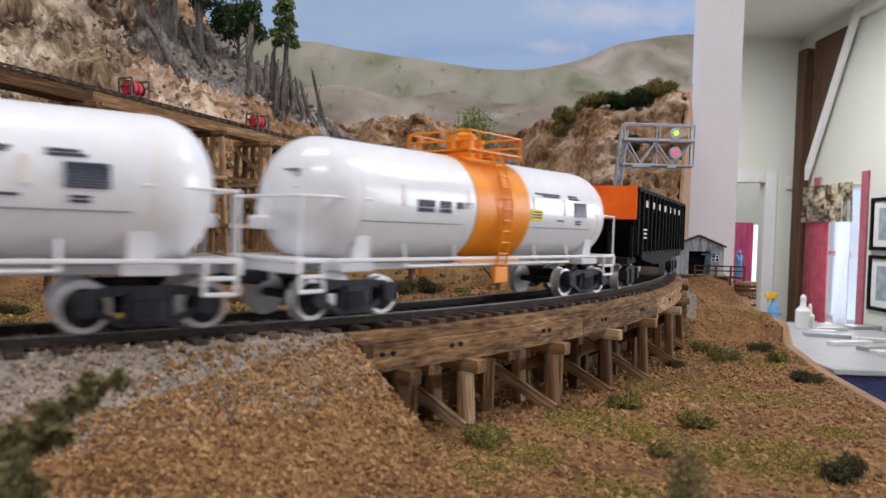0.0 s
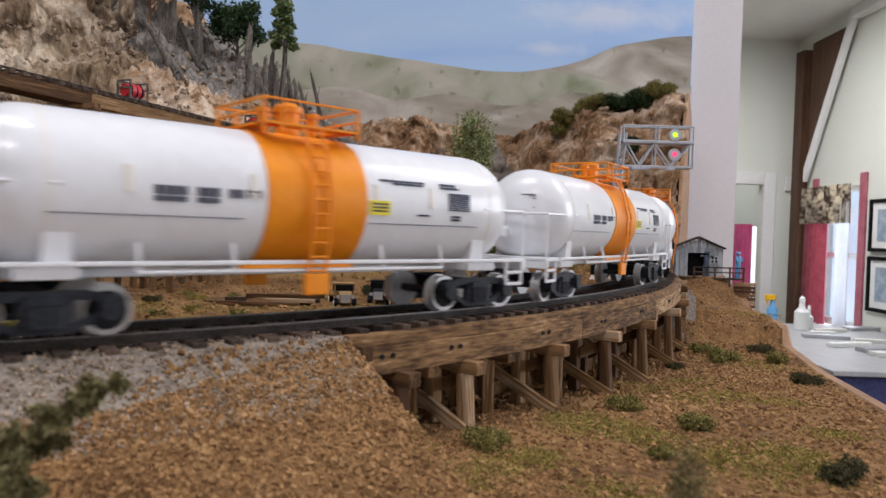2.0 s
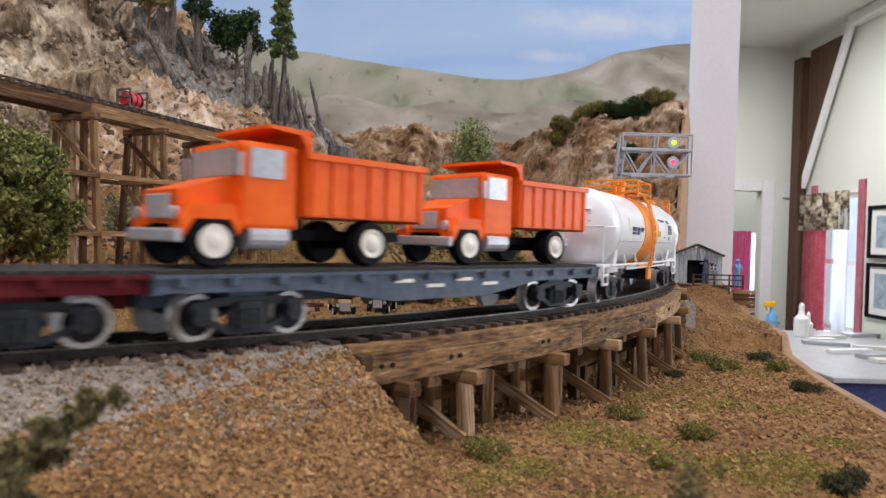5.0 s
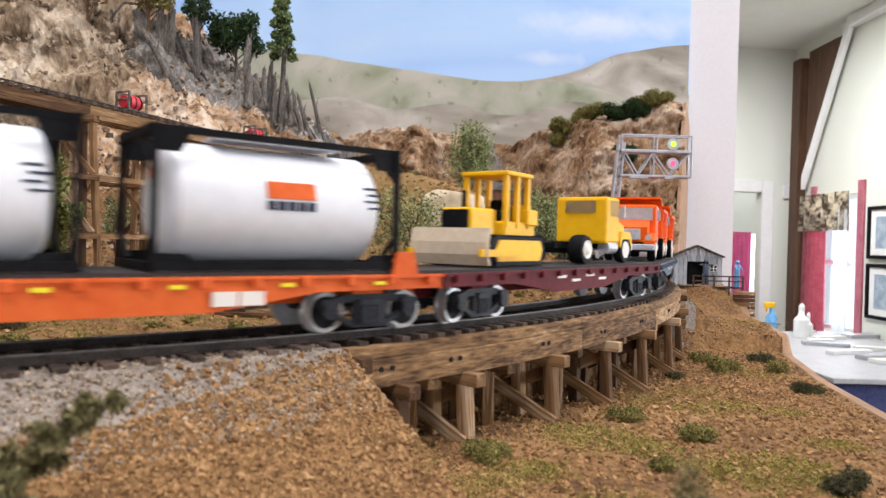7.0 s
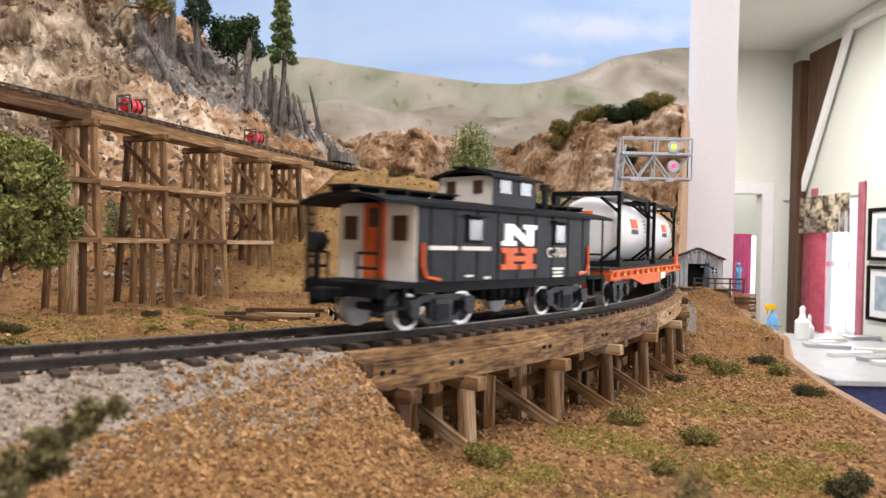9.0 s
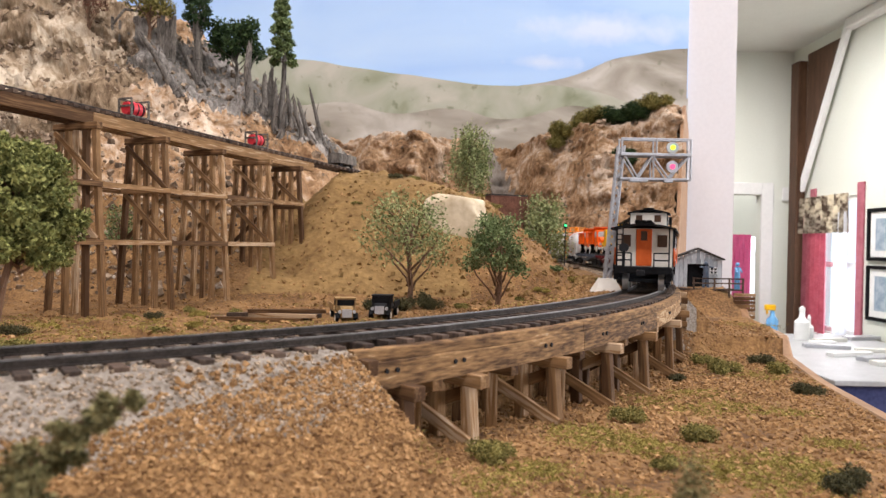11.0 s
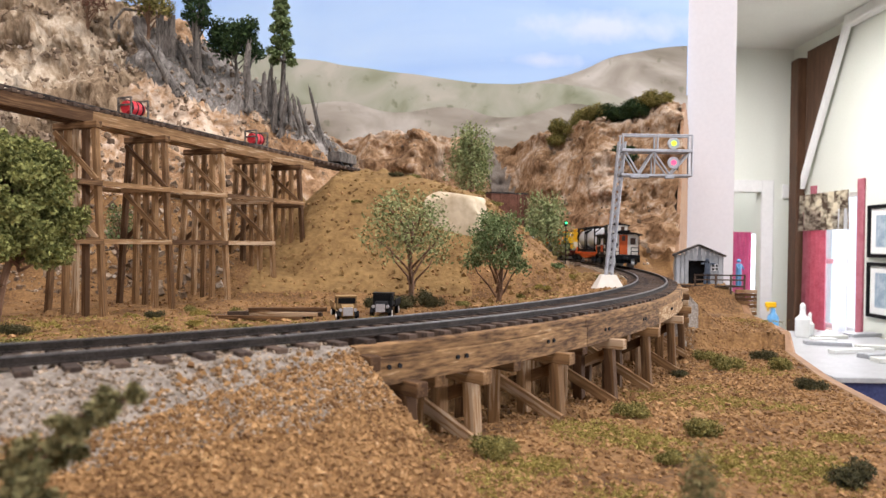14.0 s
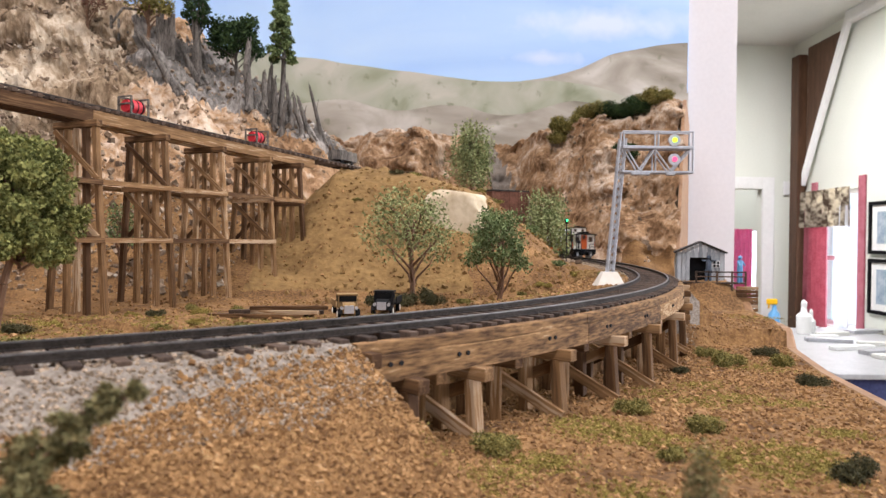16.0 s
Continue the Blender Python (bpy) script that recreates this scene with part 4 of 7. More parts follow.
        rod(bm, (x, 0, 0.0452), (x, 0, 0.0462), 0.0017, n=10)
    part("valve_housing", bm, ORANGE, car, "", True)
    # stencilled marks
    bm = bm_new()
    for row, (a0, n, x0, hh) in enumerate([(1.5, 11, -0.0335, 0.0017), (-4.5, 9, -0.0335, 0.0010)]):
        for k in range(n):
            if k not in (4, 8):
                on_tank(bm, r, zc, x0 + 0.00155 * k, a0, 0.0011, hh)
    for x, a, w, h in [(-0.0150, 1, 0.0024, 0.0003), (-0.0150, 3.5, 0.0024, 0.0003), (-0.0138, 2.2, 0.0003, 0.0016), (-0.0162, 2.2, 0.0003, 0.0016),
                       (0.0225, 22, 0.0130, 0.00042), (0.0240, 19.5, 0.0090, 0.00042), (0.0365, 22, 0.0050, 0.0005), (0.0370, 19, 0.0060, 0.0005),
                       (0.0285, -8, 0.0036, 0.0004), (0.0390, -8, 0.0030, 0.0005), (0.0390, -11, 0.0030, 0.0005), (-0.034, -17, 0.034, 0.00008), (0.030, -17, 0.034, 0.00008)]:
        on_tank(bm, r, zc, x, a, w, h)
    part("stencil", bm, INK, car, "small dark stencilled lines")
    bm = bm_new()
    for k in range(9):
        on_tank(bm, r, zc, 0.0400, 13.5 - 1.9 * k, 0.0070, 0.00034, 0.00035)
    part("data_panel", bm, INK, car, "navy data panel")
    bm = bm_new()
    on_tank(bm, r, zc, 0.0155, -3, 0.0056, 0.0032, 0.0003)
    pl = part("placard", bm, PLACARD, car, "yellow placard")
    bm = bm_new()
    for k in range(3):
        on_tank(bm, r, zc, 0.0155, 0.3 - 3 * k, 0.0046, 0.0004, 0.0004)
    part("placard_line", bm, INK, pl)
    bm = bm_new()
    for k in range(4):
        box(bm, (-L + 0.0026 + 0.00012 * k, -0.0028, zc + 0.0062 - 0.0012 * k), (0.0030, 0.0060, 0.0004))
    for x in (-0.0385, -0.0150, 0.0145, 0.031):
        on_tank(bm, r, zc, x, 8, 0.0011, 0.0048, 0.0002)
    part("end_stencil", bm, CREAM, car)
    bm = bm_new()
    for k in range(4):
        a = 0.0062 - 0.0013 * k
        box(bm, (-L + 0.0013 + 0.00022 * k * (3 - k), -0.0035, zc + a), (0.0010, 0.0062, 0.0004))
    part("end_lettering", bm, GREYINK, car)
    trucks(car, half)
    couplers(car, 0.0665)
    return car, half


def spread(make, offs):
    ob, half = make()
    CARS.append((ob, offs[0], half, Matrix()))
    for o in offs[1:]:
        CARS.append((copy_thing(ob, Matrix()), o, half, Matrix()))
    return ob, half


spread(tank_car, [0.5955, 0.7375, 0.8795, 1.0215])


def flat_car(paint, label, half, ends, mark):
    car = thing("flat_car", label, "rail car", "train cars")
    L, w = half + 0.0200, 0.0150
    for sy in (-1, 1):
        bm = bm_new()
        outline(bm, [(-L, 0.0148), (-L, 0.0112), (-half * 0.75, 0.0108), (-half * 0.32, 0.0068), (half * 0.32, 0.0068), (half * 0.75, 0.0108), (L, 0.0112), (L, 0.0148)], 0.0012,
                Matrix.Translation((0, sy * (w - 0.0006), 0)))
        box(bm, (0, sy * w, 0.0146), (2 * L, 0.0014, 0.0008))
        sill = part("side_sill", bm, paint, car)
        for k in range(14):
            bm = bm_new()
            box(bm, (-L + 0.005 + k * (2 * L - 0.010) / 13, sy * (w + 0.0006), 0.0136), (0.0018, 0.0014, 0.0024), None, 0.0002)
            part("stake_pocket", bm, paint, sill)
        if not mark:
            continue
        bm = bm_new()
        for k in range(mark):
            box(bm, (-half * 0.25 + 0.0105 * k, sy * w, 0.0122 - 0.0016 * (k % 2)), (0.0060, 0.0004, 0.0010))
        part("stencil", bm, CREAM, sill, "pale stencilled marks")
    bm = bm_new()
    box(bm, (0, 0, 0.0148), (2 * L, 0.0290, 0.0010))
    deck = part("deck", bm, DECK, car, "dark plank deck")
    bm = bm_new()
    box(bm, (0, 0, 0.0155 * 0.85), (0.0029, 0.0260, 0.0008))
    plank = meshed("plank", bm, DECK)
    for k in range(46):
        ob = new("plank", plank)
        ob.parent, ob.matrix_basis = deck, pose(-L + 0.002 + k * (2 * L - 0.004) / 45, 0, 0)
    bm = bm_new()
    box(bm, (0, 0, 0.0100), (2 * L - 0.004, 0.0060, 0.0060))
    for x in (-half, half):
        box(bm, (x, 0, 0.0110), (0.008, 0.024, 0.0030))
    for x in (-L + 0.0008, L - 0.0008):
        box(bm, (x, 0, 0.0130), (0.0016, 0.0300, 0.0042))
    part("centre_sill", bm, paint, car)
    if ends:
        for x in (L - 0.012,):
            bm = bm_new()
            for sy in (-1, 1):
                outline(bm, [(-0.0036, 0.014), (0.0036, 0.014), (0.0022, 0.0210), (-0.0022, 0.0210)], 0.002, Matrix.Translation((x, sy * 0.0146, 0)))
            box(bm, (x, 0, 0.0165), (0.003, 0.028, 0.002))
            part("hitch", bm, paint, car)
    squash(car, 0.90, 0.85)
    trucks(car, half)
    couplers(car, L)
    return car, half


OFLAT, MFLAT, GFLAT = 0.158, 0.3045, 0.452
c, h = flat_car(RED_ORANGE, "orange-red flat car carrying two white tank containers", 0.054, True, 0)
CARS.append((c, OFLAT, h, Matrix()))
bm = bm_new()
for x in (0.020, 0.0255):
    box(bm, (x, -0.0139, 0.0084), (0.0050, 0.0004, 0.0028))
part("data_panel", bm, CREAM, c, "pale data panels")
bm = bm_new()
for k in range(6):
    box(bm, (-0.055 + 0.022 * k, -0.0140, 0.0109), (0.0030, 0.0004, 0.0008))
part("reflector", bm, PLACARD, c, "yellow reflector strips")
c, h = flat_car(MAROON, "maroon flat car carrying a yellow bulldozer and truck", 0.0575, False, 4)
CARS.append((c, MFLAT, h, Matrix()))
c, h = flat_car(SLATE, "slate-grey flat car carrying orange dump trucks", 0.053, False, 4)
CARS.append((c, GFLAT, h, Matrix()))


def load(ob, car_s, half, m):
    CARS.append((ob, car_s, half, m))


def tank_container():
    t = thing("tank_container", "white tank container in a black frame on an orange flat car", "tank container", "tank containers")
    L, r, zc = 0.0285, 0.0130, 0.0144
    bm = bm_new()
    pr = [(-L + 0.0030, 0.0005)] + [(-L + 0.0030 + 0.0030 * (1 - math.cos(a)), r * math.sin(a) ** 0.7) for a in np.linspace(0.15, math.pi / 2, 10)]
    turned(bm, pr + [(-x, q) for x, q in pr[::-1]], 48)
    part("tank", bm, WHITE, t, "white tank shell", True, pose(0, 0, zc))
    for x in (-L, L):
        bm = bm_new()
        for y in (-0.0132, 0.0132):
            box(bm, (x, y, 0.0146), (0.0012, 0.0014, 0.0292))
        for z in (0.0009, 0.0283):
            box(bm, (x, 0, z), (0.0018, 0.0264, 0.0018))
        for y in (-1, 1):
            for z, dz in ((0.0270, -0.006), (0.002, 0.006)):
                rod(bm, (x, y * 0.0132, z + dz), (x, y * 0.006, z), 0.0006, n=6)
        part("end_frame", bm, BLACK, t, "black end frame")
    for y in (-1, 1):
        bm = bm_new()
        box(bm, (0, y * 0.0130, 0.0010), (2 * L, 0.0022, 0.0018))
        box(bm, (0, y * 0.0128, 0.0284), (2 * L, 0.0012, 0.0014))
        for x in (-1, 1):
            outline(bm, [(x * L, 0.0292), (x * (L - 0.0075), 0.0285), (x * (L - 0.0052), 0.0240), (x * L, 0.0240)], 0.001, Matrix.Translation((0, y * 0.0128, 0)))
            outline(bm, [(x * L, 0.0015), (x * (L - 0.0085), 0.0015), (x * (L - 0.0065), 0.0034), (x * L, 0.0036)], 0.001, Matrix.Translation((0, y * 0.0128, 0)))
        part("side_frame", bm, BLACK, t)
    bm = bm_new()
    box(bm, (0.0, -0.0045, 0.0281), (0.030, 0.008, 0.0005))
    part("walkway", bm, SILVER, t, "grey grating walkway")
    bm = bm_new()
    on_tank(bm, r, zc, 0.001, 14, 0.0115, 0.0038)
    part("sign", bm, RED_ORANGE, t, "red-orange rectangle")
    bm = bm_new()
    for k in range(5):
        on_tank(bm, r, zc, -0.0038 + 0.0024 * k, -1, 0.0019, 0.0020)
    for k in range(4):
        on_tank(bm, r, zc, 0.0215 + 0.001 * (k % 2), 22 - 7 * k, 0.0035, 0.0005)
    part("lettering", bm, INK, t, "dark lettering bars")
    bm = bm_new()
    box(bm, (-L + 0.0034, 0, 0.0205), (0.0010, 0.0040, 0.0024))
    part("end_sign", bm, DUMP, t)
    return t


def wheels(parent, x, y, r, w, rim):
    for sy in (-1, 1):
        bm = bm_new()
        turned(bm, [(-w / 2, r * 0.6), (-w / 2, r * 0.92), (-w / 4, r), (w / 4, r), (w / 2, r * 0.92), (w / 2, r * 0.6)], 24)
        moved(bm, bm.verts, pose(0, 0, 0, 0, 0, 90))
        ty = part("tyre", bm, BLACK, parent, "black tyre", True, pose(x, sy * y, r))
        bm = bm_new()
        turned(bm, [(-w * 0.40, r * 0.64), (-w * 0.60, r * 0.62), (-w * 0.53, r * 0.40), (-w * 0.66, r * 0.24), (-w * 0.66, r * 0.02), (w * 0.3, r * 0.02), (w * 0.3, r * 0.62)], 20)
        moved(bm, bm.verts, pose(0, 0, 0, 0, 0, 90 if sy < 0 else -90))
        part("rim", bm, rim, ty, "pale rim", True)


def cab_truck(paint, label, dump):
    """A conventional-cab lorry, facing forwards along x."""
    t = thing("dump_truck" if dump else "cab_truck", label, "truck", "trucks on flat cars")
    bm = bm_new()
    for y in (-0.0045, 0.0045):
        box(bm, (-0.003, y, 0.0068), (0.066 if dump else 0.058, 0.0016, 0.0024))
    for x in (-0.024, -0.010, 0.01):
        box(bm, (x, 0, 0.0066), (0.002, 0.0104, 0.0016))
    box(bm, (-0.020, 0, 0.0050), (0.0036, 0.018, 0.0024))
    part("chassis", bm, BLACK, t, "black chassis rails")
    bm = bm_new()
    v = box(bm, (0.0090, 0, 0.0165), (0.0150, 0.0232, 0.0180), None, 0.0012)
    outline(bm, [(0.0155, 0.0085), (0.0285, 0.0085), (0.0292, 0.0150), (0.0165, 0.0185), (0.0155, 0.0185)], 0.0170)
    part("cab", bm, paint, t, "", False)
    bm = bm_new()
    for y in (-0.0096, 0.0096):
        outline(bm, [(0.0165, 0.0085), (0.0180, 0.0125), (0.0275, 0.0125), (0.0300, 0.0090), (0.0296, 0.0060), (0.0270, 0.0095), (0.0190, 0.0095), (0.0168, 0.0062)], 0.0050, Matrix.Translation((0, y, 0)))
    part("fender", bm, paint, t)
    bm = bm_new()
    box(bm, (0.0170, 0, 0.0212), (0.0006, 0.0195, 0.0055))
    box(bm, (0.0012, 0, 0.0216), (0.0006, 0.0135, 0.0046))
    for y in (-0.01175, 0.01175):
        box(bm, (0.0100, y, 0.0212), (0.0085, 0.0004, 0.0060), None)
    part("window", bm, GLASS if not dump else SILVER, t, "cab windows")
    bm = bm_new()
    box(bm, (0.0296, 0, 0.0118), (0.0008, 0.0105, 0.0048), None, 0.0003)
    box(bm, (0.0305, 0, 0.0062), (0.0016, 0.0240, 0.0026), None, 0.0004)
    for y in (-0.0090, 0.0090):
        rod(bm, (0.0298, y, 0.0105), (0.0308, y, 0.0105), 0.0013, n=12)
        box(bm, (0.0175, y * 1.42, 0.0205), (0.0008, 0.0014, 0.0045))
        rod(bm, (0.0040, y * 1.05, 0.0062), (0.0140, y * 1.05, 0.0062), 0.0026, n=14)
    part("trim", bm, SILVER, t, "silver grille, bumper and tanks")
    if dump:
        bm = bm_new()
        for y in (-0.0125, 0.0125):
            box(bm, (-0.0190, y, 0.0175), (0.0380, 0.0010, 0.0130))
            box(bm, (-0.0190, y * 1.04, 0.0236), (0.0385, 0.0020, 0.0014))
        box(bm, (-0.0190, 0, 0.0112), (0.0380, 0.0250, 0.0010))
        box(bm, (-0.0375, 0, 0.0172), (0.0012, 0.0260, 0.0140))
        box(bm, (-0.0005, 0, 0.0200), (0.0012, 0.0255, 0.0180))
        box(bm, (0.0050, 0, 0.0288), (0.0110, 0.0200, 0.0008))
        outline(bm, [(-0.001, 0.024), (0.000, 0.0288), (0.0100, 0.0292), (0.0100, 0.0284), (0.002, 0.0278)], 0.0256)
        body = part("dump_body", bm, paint, t, "ribbed orange tipping body")
        for y in (-0.0125, 0.0125):
            for k in range(7):
                bm = bm_new()
                box(bm, (-0.0365 + 0.0058 * k, y * 1.05, 0.0175), (0.0010, 0.0008, 0.0125))
                part("rib", bm, paint, body)
    wheels(t, 0.0225, 0.0102, 0.0058, 0.0036, CREAM)
    wheels(t, -0.0200, 0.0100, 0.0058, 0.0058, CREAM)
    return t


def bulldozer():
    """A crawler tractor; its blade is at the back of the flat car, so it faces along -x."""
    t = thing("bulldozer", "yellow crawler bulldozer with a cab and wide blade", "bulldozer")
    for y in (-0.0090, 0.0090):
        bm = bm_new()
        outline(bm, [(-0.0150, 0.0022), (-0.0125, 0.0004), (0.0125, 0.0004), (0.0150, 0.0022), (0.0158, 0.0055), (0.0135, 0.0088), (-0.0135, 0.0088), (-0.0158, 0.0055)], 0.0052, Matrix.Translation((0, y, 0)))
        tr = part("track", bm, IRON, t, "dark steel crawler track")
        for k in range(15):
            bm = bm_new()
            x = -0.0135 + 0.0193e-1 * k
            box(bm, (x, y, 0.0090), (0.0010, 0.0056, 0.0006))
            box(bm, (x, y, 0.0003), (0.0010, 0.0056, 0.0006))
            part("track_shoe", bm, IRON, tr)
        bm = bm_new()
        outline(bm, [(-0.0130, 0.0016), (0.0120, 0.0016), (0.0135, 0.0050), (0.0120, 0.0078), (-0.0120, 0.0078), (-0.0140, 0.0050)], 0.0060, Matrix.Translation((0, y, 0)))
        part("track_guard", bm, YELLOW, t)
    bm = bm_new()
    box(bm, (-0.0105, 0, 0.0130), (0.0140, 0.0105, 0.0080), None, 0.0008)
    box(bm, (0.0070, 0, 0.0105), (0.0190, 0.0150, 0.0060), None, 0.0006)
    for y in (-0.0072, 0.0072):
        box(bm, (0.0130, y, 0.0150), (0.0065, 0.0030, 0.0050), None, 0.0004)
    part("body", bm, YELLOW, t)
    bm = bm_new()
    box(bm, (-0.0178, 0, 0.0130), (0.0008, 0.0090, 0.0066))
    box(bm, (0.0045, 0, 0.0140), (0.0070, 0.0070, 0.0060), None, 0.0008)
    box(bm, (0.0070, 0, 0.0170), (0.0018, 0.0070, 0.0070), None, 0.0006)
    part("seat", bm, BLACK, t, "black seat and grille")
    bm = bm_new()
    for x in (-0.0015, 0.0050, 0.0115):
        for y in (-0.0072, 0.0072):
            box(bm, (x, y, 0.0195), (0.0016, 0.0014, 0.0160))
    box(bm, (0.0050, 0, 0.0280), (0.0160, 0.0170, 0.0014), None, 0.0004)
    box(bm, (0.0115, 0, 0.0160), (0.0011, 0.0144, 0.0060))
    part("cab_frame", bm, YELLOW, t, "yellow cab frame and roof")
    bm = bm_new()
    rod(bm, (-0.009, 0.003, 0.0165), (-0.009, 0.003, 0.0225), 0.0007, n=8)
    part("exhaust", bm, IRON, t)
    bm = bm_new()
    pts = [(0.0014, 0.0005), (0.0002, 0.0035), (0.0002, 0.0070), (0.0012, 0.0110)]
    outline(bm, [(x - 0.0215, z) for x, z in pts] + [(x - 0.0207, z) for x, z in pts[::-1]], 0.0270)
    part("blade", bm, TAN, t, "tan steel blade")
    bm = bm_new()
    for y in (-0.0125, 0.0125):
        box(bm, (-0.0125, y, 0.0040), (0.0220, 0.0012, 0.0020))
    part("push_arm", bm, YELLOW, t)
    return t


TOP = 0.0138
tc = shrunk(tank_container(), 0.93)
load(tc, OFLAT, 0.054, pose(-0.0320, 0, TOP))
load(copy_thing(tc, Matrix()), OFLAT, 0.054, pose(0.0335, 0, TOP))
load(shrunk(bulldozer(), 0.96), MFLAT, 0.0575, pose(-0.0370, 0, TOP))
load(shrunk(cab_truck(YELLOW, "yellow cab truck with bare black chassis", False), 0.87, 1.10), MFLAT, 0.0575, pose(0.0262, 0, TOP))
dt = shrunk(cab_truck(DUMP, "orange dump truck with a ribbed tipping body", True), 0.90, 1.10)
load(dt, GFLAT, 0.053, pose(-0.040, 0, TOP, 0, 0, 180))
load(copy_thing(dt, Matrix()), GFLAT, 0.053, pose(0.0328, 0, TOP, 0, 0, 180))


def caboose():
    car = thing("caboose", "black caboose with cream ends and a red door", "caboose", "train cars")
    half, L, w = 0.0295, 0.0405, 0.0155
    z0, z1 = 0.0135, 0.0360
    bm = bm_new()
    box(bm, (0, 0, (z0 + z1) / 2), (2 * L, 2 * w, z1 - z0))
    part("body", bm, SLATE_BLACK, car, "slate-black side walls")
    # sheathing seams
    bm = bm_new()
    bm.free()
    for k in range(9):
        for sy in (-1, 1):
            bm = bm_new()
            box(bm, (-L + 0.009 * (k + 0.5), sy * w, (z0 + z1) / 2), (0.0003, 0.0005, z1 - z0))
            part("seam", bm, IRON, car)
    for sg in (-1, 1):
        bm = bm_new()
        box(bm, (sg * (L + 0.0002), 0, (z0 + z1) / 2), (0.0008, 2 * w - 0.0006, z1 - z0 - 0.0004))
        end = part("end_wall", bm, CREAM, car, "cream end wall")
        bm = bm_new()
        box(bm, (sg * (L + 0.0008), 0, (z0 + z1) / 2), (0.0010, 0.0085, z1 - z0 - 0.001), None, 0.0002)
        d = part("door", bm, RED_ORANGE, end, "red door")
        bm = bm_new()
        for y in (-0.0098, 0.0098):
            box(bm, (sg * (L + 0.0008), y, 0.0285), (0.0008, 0.0052, 0.0070))
        box(bm, (sg * (L + 0.0014), 0, 0.0315), (0.0004, 0.0034, 0.0055))
        part("window", bm, BROWNW, end, "dark end windows")
        # platform and railing
        bm = bm_new()
        box(bm, (sg * (L + 0.006), 0, 0.0128), (0.0115, 0.0300, 0.0016), None, 0.0002)
        box(bm, (sg * (L + 0.0113), 0, 0.0115), (0.0012, 0.0300, 0.0036), None, 0.0002)
        for y in (-0.0140, 0.0140):
            box(bm, (sg * (L + 0.0065), y, 0.0068), (0.0060, 0.0026, 0.0008))
            box(bm, (sg * (L + 0.0035), y, 0.0095), (0.0008, 0.0026, 0.0070))
            box(bm, (sg * (L + 0.0095), y, 0.0095), (0.0008, 0.0026, 0.0070))
        part("platform", bm, BLACK, car, "black end platform and steps")
        bm = bm_new()
        for y in (-0.0138, -0.006, 0.006, 0.0138):
            rod(bm, (sg * (L + 0.0112), y, 0.013), (sg * (L + 0.0112), y, 0.0215), 0.0004, n=6)
        for a, b in ((-0.0138, -0.006), (0.006, 0.0138)):
            for z in (0.0175, 0.0215):
                rod(bm, (sg * (L + 0.0112), a, z), (sg * (L + 0.0112), b, z), 0.0004, n=6)
        for y in (-0.0138, 0.0138):
            rod(bm, (sg * (L + 0.0112), y, 0.013), (sg * (L + 0.0112), y, 0.0365), 0.0004, n=6)
        rod(bm, (sg * (L + 0.0112), 0.010, 0.013), (sg * (L + 0.0112), 0.010, 0.0260), 0.0008, n=8)
        rod(bm, (sg * (L + 0.0098), 0.010, 0.0245), (sg * (L + 0.0128), 0.010, 0.0245), 0.0026, n=14)
        for y in (0.0105, 0.0135):
            rod(bm, (sg * (L + 0.0120), y, 0.013), (sg * (L + 0.0120), y, 0.0380), 0.0003, n=6)
        for k in range(8):
            rod(bm, (sg * (L + 0.0120), 0.0105, 0.014 + 0.003 * k), (sg * (L + 0.0120), 0.0135, 0.014 + 0.003 * k), 0.0003, n=6)
        part("end_railing", bm, IRON, car, "black end railing, ladder and brake wheel")
        for y in (-0.0150, 0.0150):
            bm = bm_new()
            pts = [(sg * (L - 0.0015), y * 1.06, 0.0245), (sg * (L - 0.0015), y * 1.07, 0.0180), (sg * (L - 0.0026), y * 1.07, 0.0150), (sg * (L - 0.0075), y * 1.07, 0.0142)]
            for a, b in zip(pts, pts[1:]):
                rod(bm, a, b, 0.0005, n=6)
            part("grab_iron", bm, RED_ORANGE, car, "red grab iron")
    # arched roof
    bm = bm_new()
    arch = [(y, z1 - 0.0004 + 0.0026 * (1 - (y / 0.0172) ** 2)) for y in np.linspace(-0.0172, 0.0172, 13)]
    outline(bm, arch + [(y, z - 0.0010) for y, z in arch[::-1]], 2 * L + 0.0250, Matrix.Rotation(radians(90), 4, "Z"))
    roof = part("roof", bm, BLACK, car, "black arched roof")
    for sg in (-1, 1):
        for y in (-0.0030, 0.0, 0.0030):
            bm = bm_new()
            box(bm, (sg * 0.0335, y, z1 + 0.0038), (0.0400, 0.0024, 0.0006))
            part("running_board", bm, BLACK, roof)
        for k in range(5):
            bm = bm_new()
            box(bm, (sg * (0.016 + 0.009 * k), 0, z1 + 0.0030), (0.0010, 0.0090, 0.0014))
            part("board_saddle", bm, BLACK, roof)
    # cupola
    CX = 0.004
    bm = bm_new()
    box(bm, (CX, 0, z1 + 0.0058), (0.0210, 0.0220, 0.0104))
    cup = part("cupola", bm, SLATE_BLACK, car, "slate-black cupola")
    bm = bm_new()
    for sg in (-1, 1):
        box(bm, (CX + sg * 0.0106, 0, z1 + 0.0058), (0.0006, 0.0214, 0.0100))
    part("cupola_end", bm, CREAM, cup, "cream cupola ends")
    bm = bm_new()
    arch = [(y, z1 + 0.0108 + 0.0022 * (1 - (y / 0.0125) ** 2)) for y in np.linspace(-0.0125, 0.0125, 11)]
    outline(bm, arch + [(y, z - 0.0009) for y, z in arch[::-1]], 0.0260, Matrix.Translation((CX, 0, 0)) @ Matrix.Rotation(radians(90), 4, "Z"))
